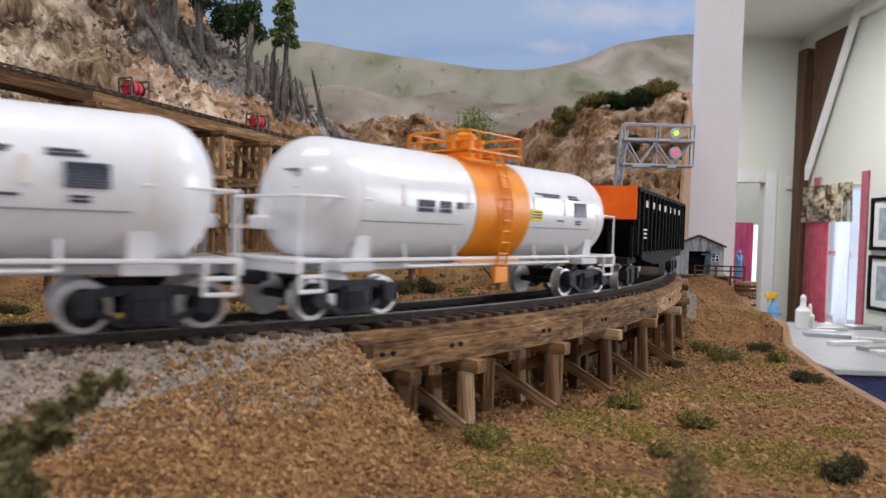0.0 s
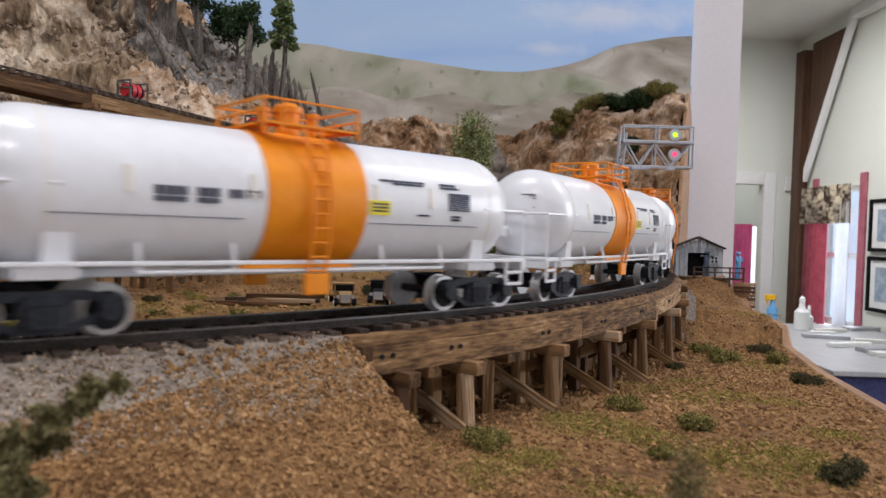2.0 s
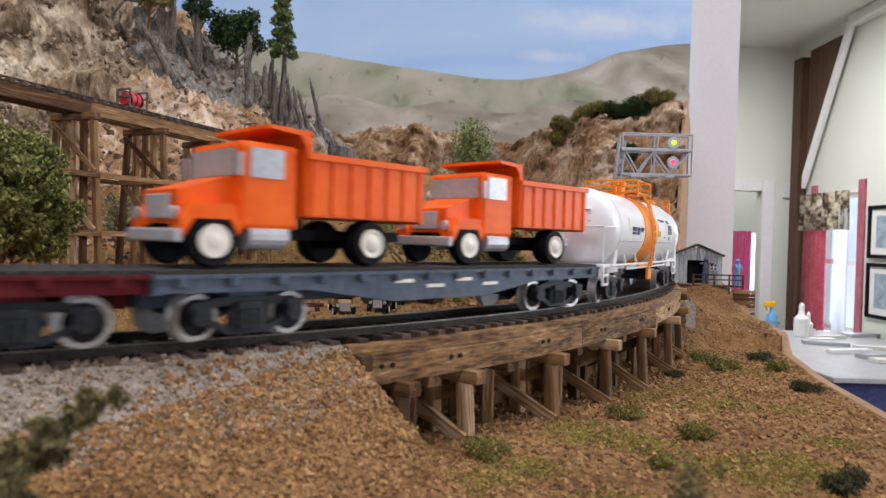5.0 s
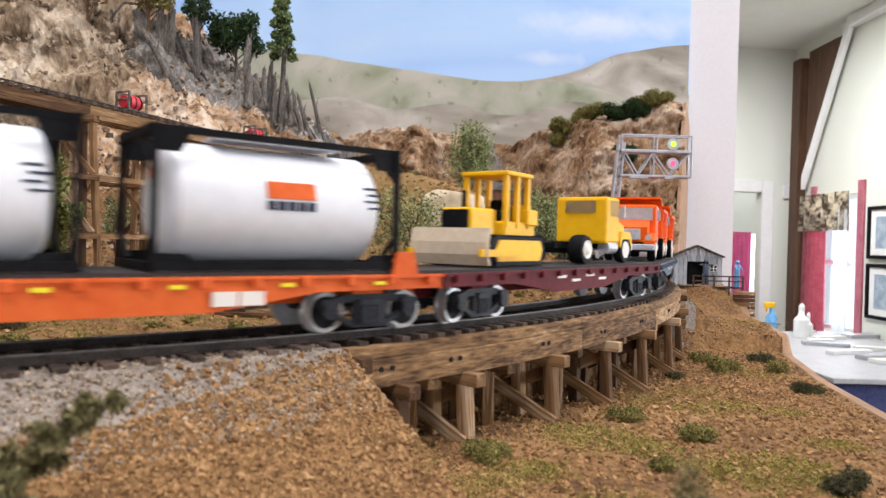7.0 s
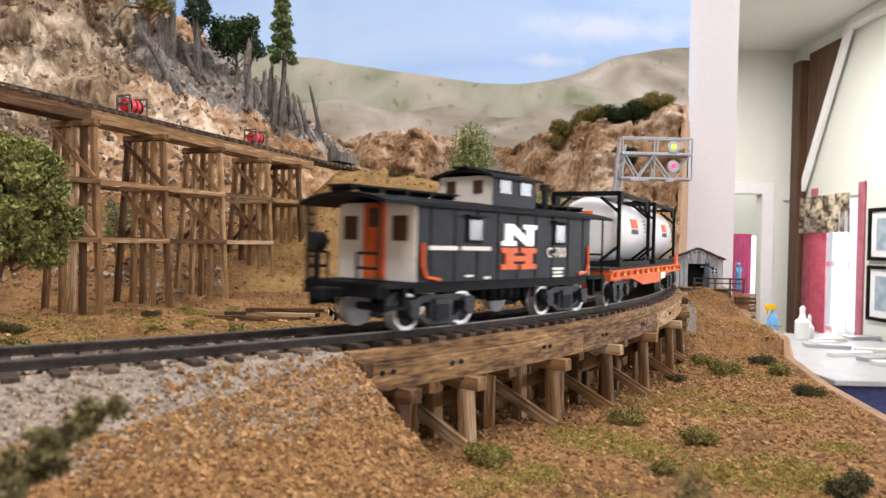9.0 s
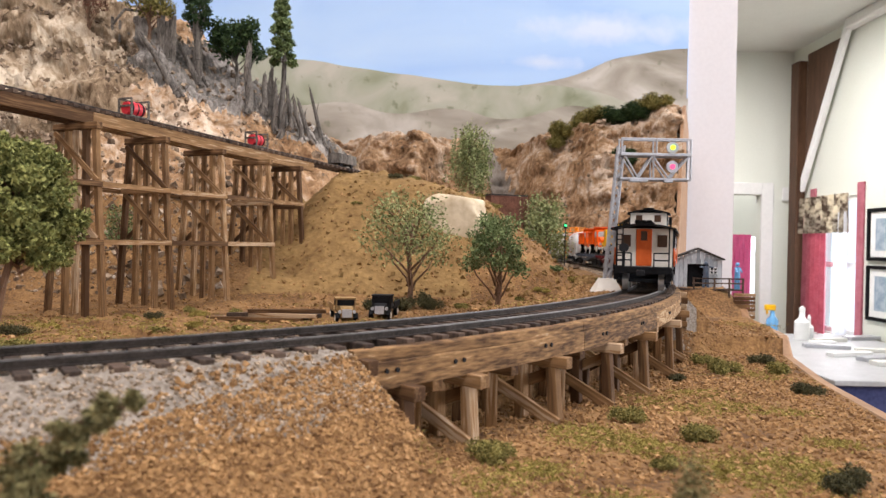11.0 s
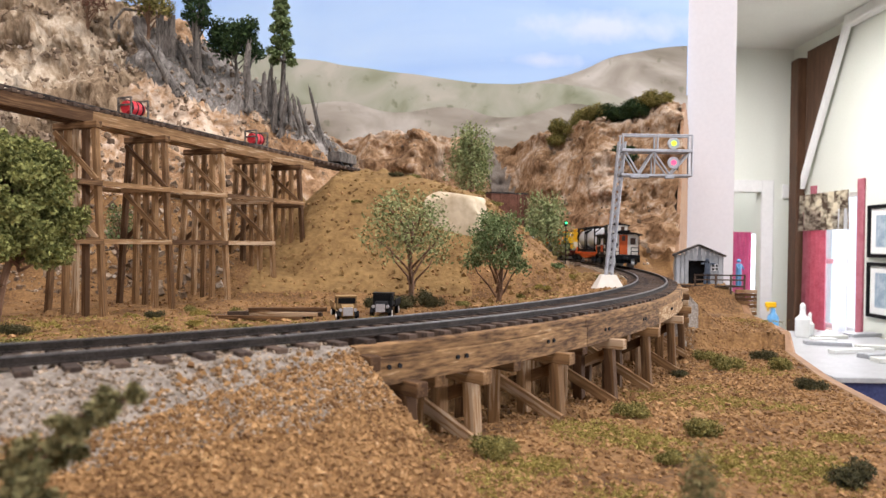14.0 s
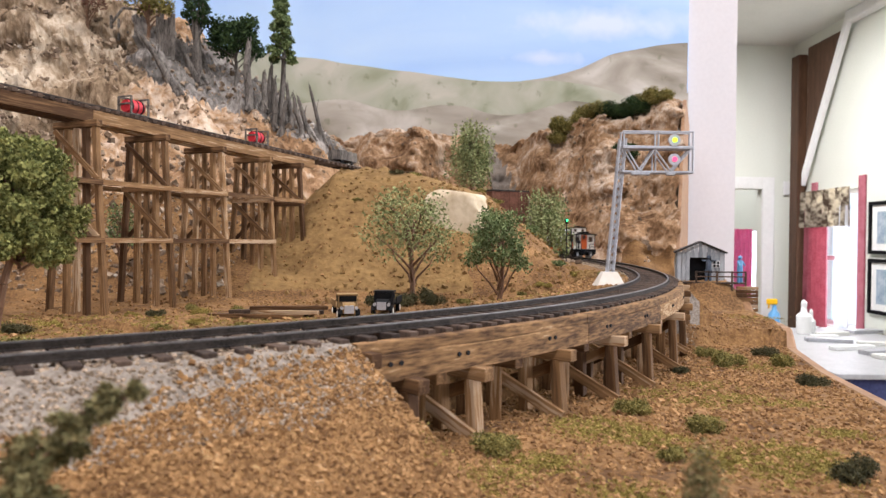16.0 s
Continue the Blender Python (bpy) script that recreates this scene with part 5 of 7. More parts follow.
    box(bm, (CX, 0, z1 + 0.0136), (0.0270, 0.0060, 0.0006))
    part("cupola_roof", bm, BLACK, cup)
    bm = bm_new()
    for sg in (-1, 1):
        for y in (-0.0055, 0.0055):
            box(bm, (CX + sg * 0.0110, y, z1 + 0.0072), (0.0004, 0.0038, 0.0042))
    part("cupola_window", bm, BROWNW, cup, "brown framed cupola windows")
    bm = bm_new()
    for sy in (-1, 1):
        for x in (-0.005, 0.005):
            box(bm, (CX + x, sy * 0.0111, z1 + 0.0074), (0.0052, 0.0005, 0.0042))
    part("cupola_side_window", bm, GLASSDARK, cup)
    # side windows, stove pipe
    for sy in (-1, 1):
        for x in (-0.0195, 0.0215):
            bm = bm_new()
            box(bm, (x, sy * w, 0.0287), (0.0066, 0.0012, 0.0076), None, 0.0003)
            win = part("window", bm, BLACK, car, "black framed side window")
            bm = bm_new()
            box(bm, (x, sy * (w + 0.0004), 0.0287), (0.0050, 0.0008, 0.0060))
            part("pane", bm, GLASSDARK, win)
            bm = bm_new()
            box(bm, (x, sy * (w + 0.0010), 0.0287 + 0.0042), (0.0074, 0.0016, 0.0006))
            part("awning", bm, BLACK, win)
    bm = bm_new()
    rod(bm, (0.0265, -0.006, z1 + 0.002), (0.0265, -0.006, z1 + 0.0095), 0.0011, n=10)
    rod(bm, (0.0265, -0.006, z1 + 0.0088), (0.0265, -0.006, z1 + 0.0108), 0.0020, n=10)
    part("stove_pipe", bm, IRON, car)
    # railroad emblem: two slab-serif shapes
    for sy in (-1, 1):
        m = Matrix.Translation((0.0005 if sy < 0 else -0.0005, sy * (w + 0.0003), 0)) @ (Matrix() if sy < 0 else Matrix.Rotation(math.pi, 4, "Z")) @ Matrix.Diagonal((1.28, 1, 1, 1))
        bm = bm_new()
        y0, y1, e = 0.0242, 0.0312, 0.0015
        half_n = [(-0.0066, y1), (-0.0024, y1), (0.0026, y0 + 0.0030), (0.0026, y1 - e), (0.0012, y1 - e), (0.0012, y1), (0.0066, y1), (0.0066, y1 - e), (0.0054, y1 - e), (0.0054, y0)]
        outline(bm, half_n + [(-x, y0 + y1 - z) for x, z in half_n], 0.0005, m)
        part("emblem", bm, WHITE, car, "white slab-serif emblem")
        bm = bm_new()
        y0, y1, e, q = 0.0166, 0.0236, 0.0017, 0.00085
        ym = (y0 + y1) / 2
        half_h = [(-0.0051, ym), (-0.0051, y1 - e), (-0.0066, y1 - e), (-0.0066, y1), (-0.0006, y1), (-0.0006, y1 - e), (-0.0021, y1 - e), (-0.0021, ym + q),
                  (0.0021, ym + q), (0.0021, y1 - e), (0.0006, y1 - e), (0.0006, y1), (0.0066, y1), (0.0066, y1 - e), (0.0051, y1 - e)]
        outline(bm, half_h + [(-x, y0 + y1 - z) for x, z in half_h], 0.0005, m)
        part("emblem", bm, RED_ORANGE, car, "orange slab-serif emblem")
        bm = bm_new()
        f = -1 if sy > 0 else 1
        for k in range(16):
            if k != 7:
                box(bm, (f * (-0.0360 + 0.00150 * k), sy * (w + 0.0003), 0.0232), (0.00115, 0.0005, 0.0012))
        for x, z, ww, hh in ((0.0210, 0.0165, 0.0060, 0.0008), (0.0210, 0.0152, 0.0050, 0.0007), (0.0210, 0.0140, 0.0055, 0.0007),
                             (-0.0215, 0.0150, 0.0030, 0.0006), (-0.0140, 0.0143, 0.0022, 0.0007), (0.0360, 0.0150, 0.0030, 0.0006)):
            box(bm, (f * x, sy * (w + 0.0003), z), (ww, 0.0005, hh))
        part("stencil", bm, CREAM, car, "cream stencilled lines")
    number = text_mesh("C-700", 0.0042)
    for sy in (-1, 1):
        ob = new("number", number)
        ob.parent, ob["label"] = car, "white lettering"
        ob.matrix_basis = Matrix.Translation(((0.0145 if sy < 0 else -0.0145), sy * (w + 0.0005), 0.0205)) @ pose(0, 0, 0, 90, 0, 0 if sy < 0 else 180)
    # underframe
    bm = bm_new()
    box(bm, (0, 0, 0.0120), (2 * L, 0.0290, 0.0030))
    box(bm, (0.002, 0, 0.0085), (0.020, 0.0040, 0.0050))
    rod(bm, (-0.004, -0.008, 0.0085), (0.008, -0.008, 0.0085), 0.0026, n=12)
    for x in np.arange(-0.012, 0.013, 0.004):
        rod(bm, (x, -0.0125, 0.007), (x, -0.0125, 0.0115), 0.0006, n=6)
    box(bm, (0.0, 0.009, 0.0075), (0.016, 0.004, 0.005), None, 0.0005)
    part("underframe", bm, BLACK, car)
    squash(car, 0.88, 0.85)
    trucks(car, half)
    couplers(car, L + 0.009)
    return car, half


GLASSDARK = mat("window_glass", (0.015, 0.018, 0.02), (0.04, 0.045, 0.05), 60, 0.12, bump=0)


def text_mesh(body, size):
    cu = bpy.data.curves.new("lettering", "FONT")
    cu.body, cu.size, cu.extrude = body, size, 0.0001
    ob = new("lettering", cu)
    me = bpy.data.meshes.new_from_object(ob.evaluated_get(bpy.context.evaluated_depsgraph_get()))
    bpy.data.objects.remove(ob)
    me.materials.clear()
    me.materials.append(CREAM)
    return me


c, h = caboose()
CARS.append((c, 0.0318, h, Matrix()))


def hopper():
    car = thing("hopper_car", "black hopper car with an orange end", "rail car", "train cars")
    half, L, w = 0.058, 0.0700, 0.0165
    bm = bm_new()
    outline(bm, [(-L, 0.0440), (L, 0.0440), (L, 0.0290), (L - 0.014, 0.0160), (L - 0.022, 0.0120), (0.016, 0.0090), (-0.016, 0.0090), (-L + 0.022, 0.0120), (-L + 0.014, 0.0160), (-L, 0.0290)], 2 * w - 0.001)
    part("body", bm, BLACK, car, "black hopper body")
    for sy in (-1, 1):
        bm = bm_new()
        box(bm, (0, sy * (w + 0.0004), 0.0432), (2 * L + 0.001, 0.0014, 0.0016))
        box(bm, (0, sy * (w + 0.0004), 0.0150), (2 * L - 0.02, 0.0014, 0.0020))
        part("side_rail", bm, BLACK, car)
        for k in range(15):
            bm = bm_new()
            box(bm, (-L + 0.0012 + k * (2 * L - 0.0024) / 14, sy * (w + 0.0006), 0.0290), (0.0012, 0.0016, 0.0284))
            part("rib", bm, BLACK, car)
        bm = bm_new()
        for k in range(7):
            box(bm, (-0.052 + 0.016 * k, sy * (w + 0.0012), 0.0375), (0.0030, 0.0004, 0.0030))
        for k in range(3):
            box(bm, (-0.054, sy * (w + 0.0012), 0.0260 - 0.0018 * k), (0.0050, 0.0004, 0.0008))
        part("lettering", bm, CREAM, car, "white lettering bars")
    for sg in (-1, 1):
        bm = bm_new()
        box(bm, (sg * (L + 0.0004), 0, 0.0372), (0.0012, 2 * w + 0.0012, 0.0142))
        part("end_panel", bm, DUMP, car, "orange end panel")
        bm = bm_new()
        for y in (-0.015, -0.006, 0.006, 0.015):
            box(bm, (sg * (L - 0.002), y, 0.0215), (0.0012, 0.0012, 0.0170))
        box(bm, (sg * (L - 0.003), 0, 0.0125), (0.016, 0.0300, 0.0024))
        part("end_frame", bm, BLACK, car)
    squash(car, 0.9, 0.86)
    trucks(car, half)
    couplers(car, L)
    return car, half


c, h = hopper()
CARS.append((c, 1.113 + 0.058, h, Matrix()))

# the train's way: seconds and the place of its rear truck along the track
RUN_T = [0, 1, 2.5, 3.5, 4, 6.5, 7, 7.5, 8, 9, 12, 13, 14, 15, 16]
RUN_S = [-0.971, -0.857, -0.690, -0.584, -0.531, -0.261, -0.205, -0.150, -0.0925, 0.026, 0.335, 0.435, 0.535, 0.65, 0.80]


def motions():
    times = np.arange(0, 16.01, 0.2)
    run = np.interp(times, RUN_T, RUN_S)
    run = np.convolve(np.pad(run, 2, "reflect", reflect_type="odd"), np.ones(5) / 5, "valid")
    for ob, mid, half, m in CARS:
        rows = []
        for t, u in zip(times, run):
            a, b = track(u + mid - half)[0], track(u + mid + half)[0]
            d = b - a
            rows.append((float(t), Matrix.Translation((a + b) / 2) @ Matrix.Rotation(math.atan2(d.y, d.x), 4, "Z") @ m))
        walk(ob, rows)


# ---- plants ----
def leaf_cloud(bm, centre, radii, count, size, flat=0.0):
    """Many small tilted leaf plates, denser near the shell of an uneven ellipsoid."""
    c = Vector(centre)
    for _ in range(count):
        d = Vector((random.gauss(0, 1), random.gauss(0, 1), random.gauss(0, 1))).normalized()
        k = random.random() ** 0.4 * (0.78 + 0.42 * noise.noise(d * 2.2 + c * 90))
        p = c + Vector((d.x * radii[0], d.y * radii[1], d.z * radii[2])) * k
        a = Vector((random.gauss(0, 1), random.gauss(0, 1), random.gauss(0, 1) * (1 - flat))).normalized() * size * random.uniform(0.6, 1.3)
        b = a.cross(Vector((random.gauss(0, 1), random.gauss(0, 1), random.gauss(0, 1)))).normalized() * size * random.uniform(0.4, 0.8)
        v = [bm.verts.new(p + q) for q in (a, b * 0.8 + a * 0.1, -a, -b * 0.8 - a * 0.1)]
        bm.faces.new(v)


def limb(bm, a, b, r0, r1, n=7, bend=0.15):
    """A tapered, slightly crooked limb in three lengths."""
    a, b = Vector(a), Vector(b)
    last, lr = a, r0
    for k in (1, 2, 3):
        p = a.lerp(b, k / 3)
        if k < 3:
            p += Vector((random.uniform(-1, 1), random.uniform(-1, 1), random.uniform(-0.4, 0.4))) * (b - a).length * bend * 0.5
        r = r0 + (r1 - r0) * k / 3
        rod(bm, last, p, lr, r, n)
        last, lr = p, r


def tree(x, y, height, spread, leaf, label, seed, kind="round", bare=0.35, count=1500, size=0.0011, base=None, name="tree", bark=BARK):
    random.seed(seed)
    z = (gz(x, y) if base is None else base) - 0.002
    t = thing(name, label, "tree", "scenery trees", Matrix.Translation((x, y, z)))
    bm = bm_new()
    tr = height * 0.022 + 0.0005
    limb(bm, (0, 0, 0), (random.uniform(-1, 1) * height * 0.05, 0, height * (0.95 if kind == "fir" else 0.72)), tr, tr * 0.35, 8, 0.06)
    tips = []
    n = 15 if kind != "fir" else 26
    for k in range(n):
        a = 2.4 * k + random.uniform(-0.4, 0.4)
        f = bare + (1 - bare) * (k + 0.5) / n
        if kind == "fir":
            rr, zz = spread * (1.05 - f) * 1.1, height * f
            tip = Vector((math.cos(a) * rr, math.sin(a) * rr, zz - rr * 0.15))
            root = Vector((0, 0, zz))
        else:
            rr = spread * random.uniform(0.45, 0.85) * (1 - 0.35 * (f - bare))
            tip = Vector((math.cos(a) * rr, math.sin(a) * rr, height * (f * 0.55 + 0.38)))
            root = Vector((0, 0, height * min(f * 0.75, 0.66)))
        limb(bm, root, tip, tr * 0.45, tr * 0.15, 5)
        tips.append(tip)
    part("trunk", bm, bark, t, "brown trunk and limbs")
    bm = bm_new()
    if kind == "willow":
        for tip in tips:
            for _ in range(count // (n * 9)):
                p = tip * 1.0 + Vector((random.gauss(0, 1), random.gauss(0, 1), random.gauss(0, 0.6))) * spread * 0.25
                for q in range(9):
                    leaf_cloud(bm, p - Vector((0, 0, q * height * 0.035)), (size, size, size), 1, size)
    else:
        for tip in tips:
            rr = spread * (0.52 if kind != "fir" else 0.42)
            leaf_cloud(bm, tip, (rr, rr, rr * (0.80 if kind != "fir" else 0.75)), count // n, size)
        if kind == "fir":
            leaf_cloud(bm, (0, 0, height * 0.95), (spread * 0.2, spread * 0.2, height * 0.09), count // 8, size)
    part("crown", bm, leaf, t, "crown of fine leaves")
    return t


tree(-0.022, 0.470, 0.080, 0.034, LEAFPALE, "airy pale green tree on the brown slope", 1, "round", 0.15, 3200, 0.0013)
tree(0.0345, 0.450, 0.068, 0.0205, LEAF, "dense small-leaved green tree with a brown trunk", 2, "round", 0.12, 6000, 0.0011)
tree(0.0390, 0.980, 0.135, 0.028, LEAFPALE, "drooping grey-green willow on the cliff foot", 3, "willow", 0.2, 4600, 0.0024)
tree(0.1240, 0.860, 0.100, 0.030, LEAFPALE, "low drooping willow beside the tunnel line", 4, "willow", 0.1, 4200, 0.0022)
tree(-0.197, 0.829, 0.150, 0.020, LEAF, "slim green fir on the burnt slope", 5, "fir", 0.46, 5200, 0.0024, bark=CHAR)
tree(-0.256, 0.846, 0.082, 0.034, LEAFDARK, "dark green round tree on the ridge", 6, "round", 0.25, 4200, 0.0026, bark=CHAR)
tree(-0.296, 0.822, 0.112, 0.018, LEAFDARK, "grey-green ragged tree on the ridge", 7, "round", 0.45, 1700, 0.0022, bark=CHAR)
tree(-0.345, 0.806, 0.080, 0.030, OLIVE, "olive-brown ragged tree on the ridge", 8, "round", 0.20, 2600, 0.0022)
tree(-0.4145, 0.8055, 0.070, 0.024, RUST, "dry brown-leaved tree on the hilltop", 9, "round", 0.20, 900, 0.0018)
tree(-0.243, 0.520, 0.058, 0.014, LEAF, "young green tree behind the tall trestle", 10, "round", 0.15, 900, 0.0012)


def big_bush(x, y, z0, r, h, seed, label, leaf, count, size):
    """A full crown of soft foliage pads over a trunk that leans in from one side."""
    random.seed(seed)
    t = thing("bushy_tree", label, "tree", "scenery trees", Matrix.Translation((x, y, z0)))
    bm = bm_new()
    limb(bm, (-0.010, 0.002, -0.004), (0, 0, h * 0.62), 0.0016, 0.0008)
    tips = []
    for k in range(26):
        a, f = k * 2.4, (k + 0.5) / 26
        rr = r * math.sin(math.pi * (0.16 + 0.80 * f)) ** 0.7 * random.uniform(0.45, 0.95)
        tip = Vector((math.cos(a) * rr, math.sin(a) * rr, h * (0.52 + 0.42 * f)))
        limb(bm, (0, 0, h * (0.45 + 0.3 * f)), tip, 0.0005, 0.0002, 5)
        tips.append(tip)
    part("trunk", bm, BARK, t, "brown trunk and limbs")
    bm = bm_new()
    for tip in tips:
        rr = r * random.uniform(0.40, 0.56)
        leaf_cloud(bm, tip, (rr, rr, rr * 0.75), count // 26, size)
    part("crown", bm, leaf, t, "mossy green crown")


big_bush(-0.1215, 0.196, gz(-0.1215, 0.196), 0.0160, 0.0735, 21, "bushy olive-green tree beside the track", LEAFOLIVE, 46000, 0.0008)


def bush(x, y, r, material, seed, name="bush", tall=0.8, thick=1, leaf=0.10, label="low dark green foam bush on the brown ground", dz=0.0):
    random.seed(seed)
    bm = bm_new()
    for k in range(5):
        a = random.uniform(0, 6.3)
        leaf_cloud(bm, (math.cos(a) * r * 0.5, math.sin(a) * r * 0.5, r * tall * random.uniform(0.2, 0.55)), (r * 0.6, r * 0.6, r * 0.5 * tall), max(150, int(r * 9000)) * thick, min(max(r * leaf, 0.0003), 0.0028))
    return solid(name, bm, material, label, "bush", m=Matrix.Translation((x, y, gz(x, y) + dz)), group="low bushes")


for k, (x, y, r) in enumerate([(0.0111, 0.1566, 0.0046), (0.0673, 0.1738, 0.0051), (0.1375, 0.3352, 0.0072), (0.1357, 0.359, 0.0055), (0.1673, 0.361, 0.0057), (0.1635, 0.3295, 0.0065),
                               (0.1442, 0.2704, 0.0052), (0.0552, 0.2036, 0.0047), (0.0846, 0.1401, 0.0047), (0.1045, 0.3066, 0.0037), (0.0502, 0.153, 0.0027)]):
    bush(x, y, r * 1.3, (OLIVE, OLIVE, OLIVE, OLIVE, DARKFOAM, OLIVE, DARKFOAM, OLIVE, DARKFOAM, DARKFOAM, OLIVE)[k], 40 + k, thick=5, leaf=0.06)
for k, (x, y, r) in enumerate([(-0.1659, 0.2674, 0.0087), (-0.1362, 0.3318, 0.0055), (-0.1022, 0.35, 0.0064), (-0.1299, 0.3637, 0.0059), (-0.1998, 0.3458, 0.0085), (-0.1582, 0.3035, 0.0074), (0.0108, 0.4034, 0.0072)]):
    bush(x, y, r, (OLIVE, OLIVE, OLIVE, MOSS, MOSS, MOSS, OLIVE)[k], 60 + k, tall=0.6, label="low olive foam bush behind the track")
for k, (x, y, r) in enumerate([(0.075, 0.62, 0.010), (0.055, 0.68, 0.009), (-0.03, 0.66, 0.008), (0.09, 0.56, 0.008), (0.115, 0.50, 0.006), (0.02, 0.80, 0.012), (0.08, 0.95, 0.015), (0.16, 1.10, 0.016)]):
    bush(x, y, r, OLIVE if k % 3 else LEAF, 70 + k, tall=0.7, label="low green bush on the slope")
for k in range(10):
    bush(0.222 + 0.019 * k, 1.395 - 0.013 * k, (0.030, 0.036, 0.033)[k % 3], LEAFDARK if k in (5, 6, 7) else OLIVE, 80 + k, tall=0.95, thick=4, leaf=0.05, label="green scrub on top of the cliff")
for k, (x, y, r, m) in enumerate([(0.315, 1.235, 0.026, LEAFDARK), (0.335, 1.225, 0.022, LEAFDARK), (-0.14, 1.25, 0.013, OLIVE), (-0.17, 1.27, 0.013, OLIVE)]):
    bush(x, y, r, m, 180 + k, tall=0.6, thick=3, leaf=0.06, label="dark green scrub on the cliff face")
for k, (x, y, r, m) in enumerate([(-0.1654, 0.3969, 0.0062, DARKFOAM), (-0.1547, 0.4256, 0.0060, OLIVE), (-0.1217, 0.4150, 0.0075, OLIVE), (-0.195, 0.3157, 0.0075, DARKFOAM), (-0.175, 0.385, 0.006, MOSS), (-0.140, 0.398, 0.006, MOSS)]):
    bush(x, y, r, m, 190 + k, tall=0.75, thick=3, leaf=0.06, label="low olive foam bush at the trestle's foot")
for k, (x, y, r) in enumerate([(-0.0304, 0.448, 0.011), (-0.017, 0.462, 0.012), (-0.044, 0.452, 0.009), (-0.005, 0.455, 0.008)]):
    bush(x, y, r, DARKFOAM, 200 + k, tall=1.0, thick=3, leaf=0.06, label="dark brown brush in the hollow behind the lorries")
for k, (x, y, r, m) in enumerate([(0.0137, 0.470, 0.007, OLIVE), (0.107, 0.5593, 0.008, MOSS), (0.075, 0.520, 0.007, MOSS), (0.055, 0.500, 0.006, OLIVE), (-0.075, 0.600, 0.006, OLIVE), (-0.045, 0.640, 0.008, DARKFOAM), (0.030, 0.640, 0.010, OLIVE), (0.045, 0.620, 0.008, OLIVE)]):
    bush(x, y, r, m, 210 + k, tall=0.6, thick=2, leaf=0.07, label="low olive brush on the brown slope")
# soft weeds close to the lens
def weed(x, y, seed, pads):
    """A sprig: a stem from the ground through soft leaf pads at (offset, height, radius) from its foot."""
    random.seed(seed)
    t = thing("weed_tuft", "dark grey-green weed sprig leaning over the gravel bank", "weed", "low bushes", Matrix.Translation((x, y, gz(x, y))))
    stem, leaves = bm_new(), bm_new()
    last = Vector((0, 0, -0.002))
    for dx, h, r in pads:
        p = Vector((dx, random.uniform(-1, 1) * r * 0.5, h))
        limb(stem, last, p, 0.0003, 0.0002, 5)
        for _ in range(5):
            q = p + Vector((random.gauss(0, 1), random.gauss(0, 1), random.gauss(0, 0.8))) * r * 0.45
            leaf_cloud(leaves, q, (r * 0.7, r * 0.7, r * 0.55), int(170 * (r / 0.003) ** 2) + 30, 0.00055)
        last = p
    part("stem", stem, BARK, t, "thin brown stem")
    part("leaves", leaves, WEED, t, "soft grey-green leaves")


foot = ZC - gz(-0.0440, 0.070)
weed(-0.0440, 0.070, 90, [(0.0004, foot - 0.0330, 0.0034), (0.0006, foot - 0.0282, 0.0034), (0.0014, foot - 0.0242, 0.0030), (0.0042, foot - 0.0235, 0.0020), (0.0056, foot - 0.0200, 0.0021), (0.0084, foot - 0.0187, 0.0020), (0.0112, foot - 0.0177, 0.0012)])
bush(0.0300, 0.080, 0.0036, WEED, 95, tall=6.5, thick=6, leaf=0.07, label="grey-green weed stalk on the desert floor", name="weed_tuft")
bush(0.0040, 0.098, 0.0065, MOSS, 96, tall=0.7, label="yellow-green moss tuft on the gravel bank", name="moss_tuft")


def scatter(name, label, material, count, pick, maker, seed, roadbed=False):
    """One joined object of many small pieces on the ground."""
    random.seed(seed)
    pts = [pick() for _ in range(count)]
    xs, ys = np.array([[p[0] for p in pts]]), np.array([[p[1] for p in pts]])
    zs, rock, side, s = ground_z(xs, ys)
    verts, faces = [], []
    for i, (x, y, r) in enumerate(pts):
        if not roadbed and abs(side[0, i]) < 0.0155 and not S_A < s[0, i] < S_B:
            continue
        maker(verts, faces, Vector((x, y, ZC + zs[0, i])), r)
    me = bpy.data.meshes.new(name)
    me.from_pydata(verts, [], faces)
    me.materials.append(material)
    return tagged(new(name, me), label, name.split("_")[0], kind="stuff")


CUBE = [(-1, -1, -1), (1, -1, -1), (1, 1, -1), (-1, 1, -1), (-1, -1, 1), (1, -1, 1), (1, 1, 1), (-1, 1, 1)]
CUBEF = [(0, 3, 2, 1), (4, 5, 6, 7), (0, 1, 5, 4), (1, 2, 6, 5), (2, 3, 7, 6), (3, 0, 4, 7)]


def stone(verts, faces, p, r):
    n = len(verts)
    q = Euler((random.uniform(0, 6), random.uniform(0, 6), random.uniform(0, 6))).to_matrix()
    for c in CUBE:
        v = Vector(c) * r * 0.55
        v = Vector((v.x * random.uniform(0.6, 1.1), v.y * random.uniform(0.6, 1.1), v.z * random.uniform(0.5, 1.0)))
        verts.append(tuple(p + q @ v + Vector((0, 0, r * 0.15))))
    faces.extend(tuple(n + i for i in f) for f in CUBEF)


def chip(verts, faces, p, r):
    for _ in range(7):
        n = len(verts)
        c = p + Vector((random.gauss(0, 1.6), random.gauss(0, 1.6), abs(random.gauss(0.4, 0.5)))) * r
        for _ in range(4):
            verts.append(tuple(c + Vector((random.uniform(-1, 1), random.uniform(-1, 1), random.uniform(-1, 1))) * r * 0.8))
        faces.extend([(n, n + 1, n + 2), (n, n + 2, n + 3), (n, n + 3, n + 1)])


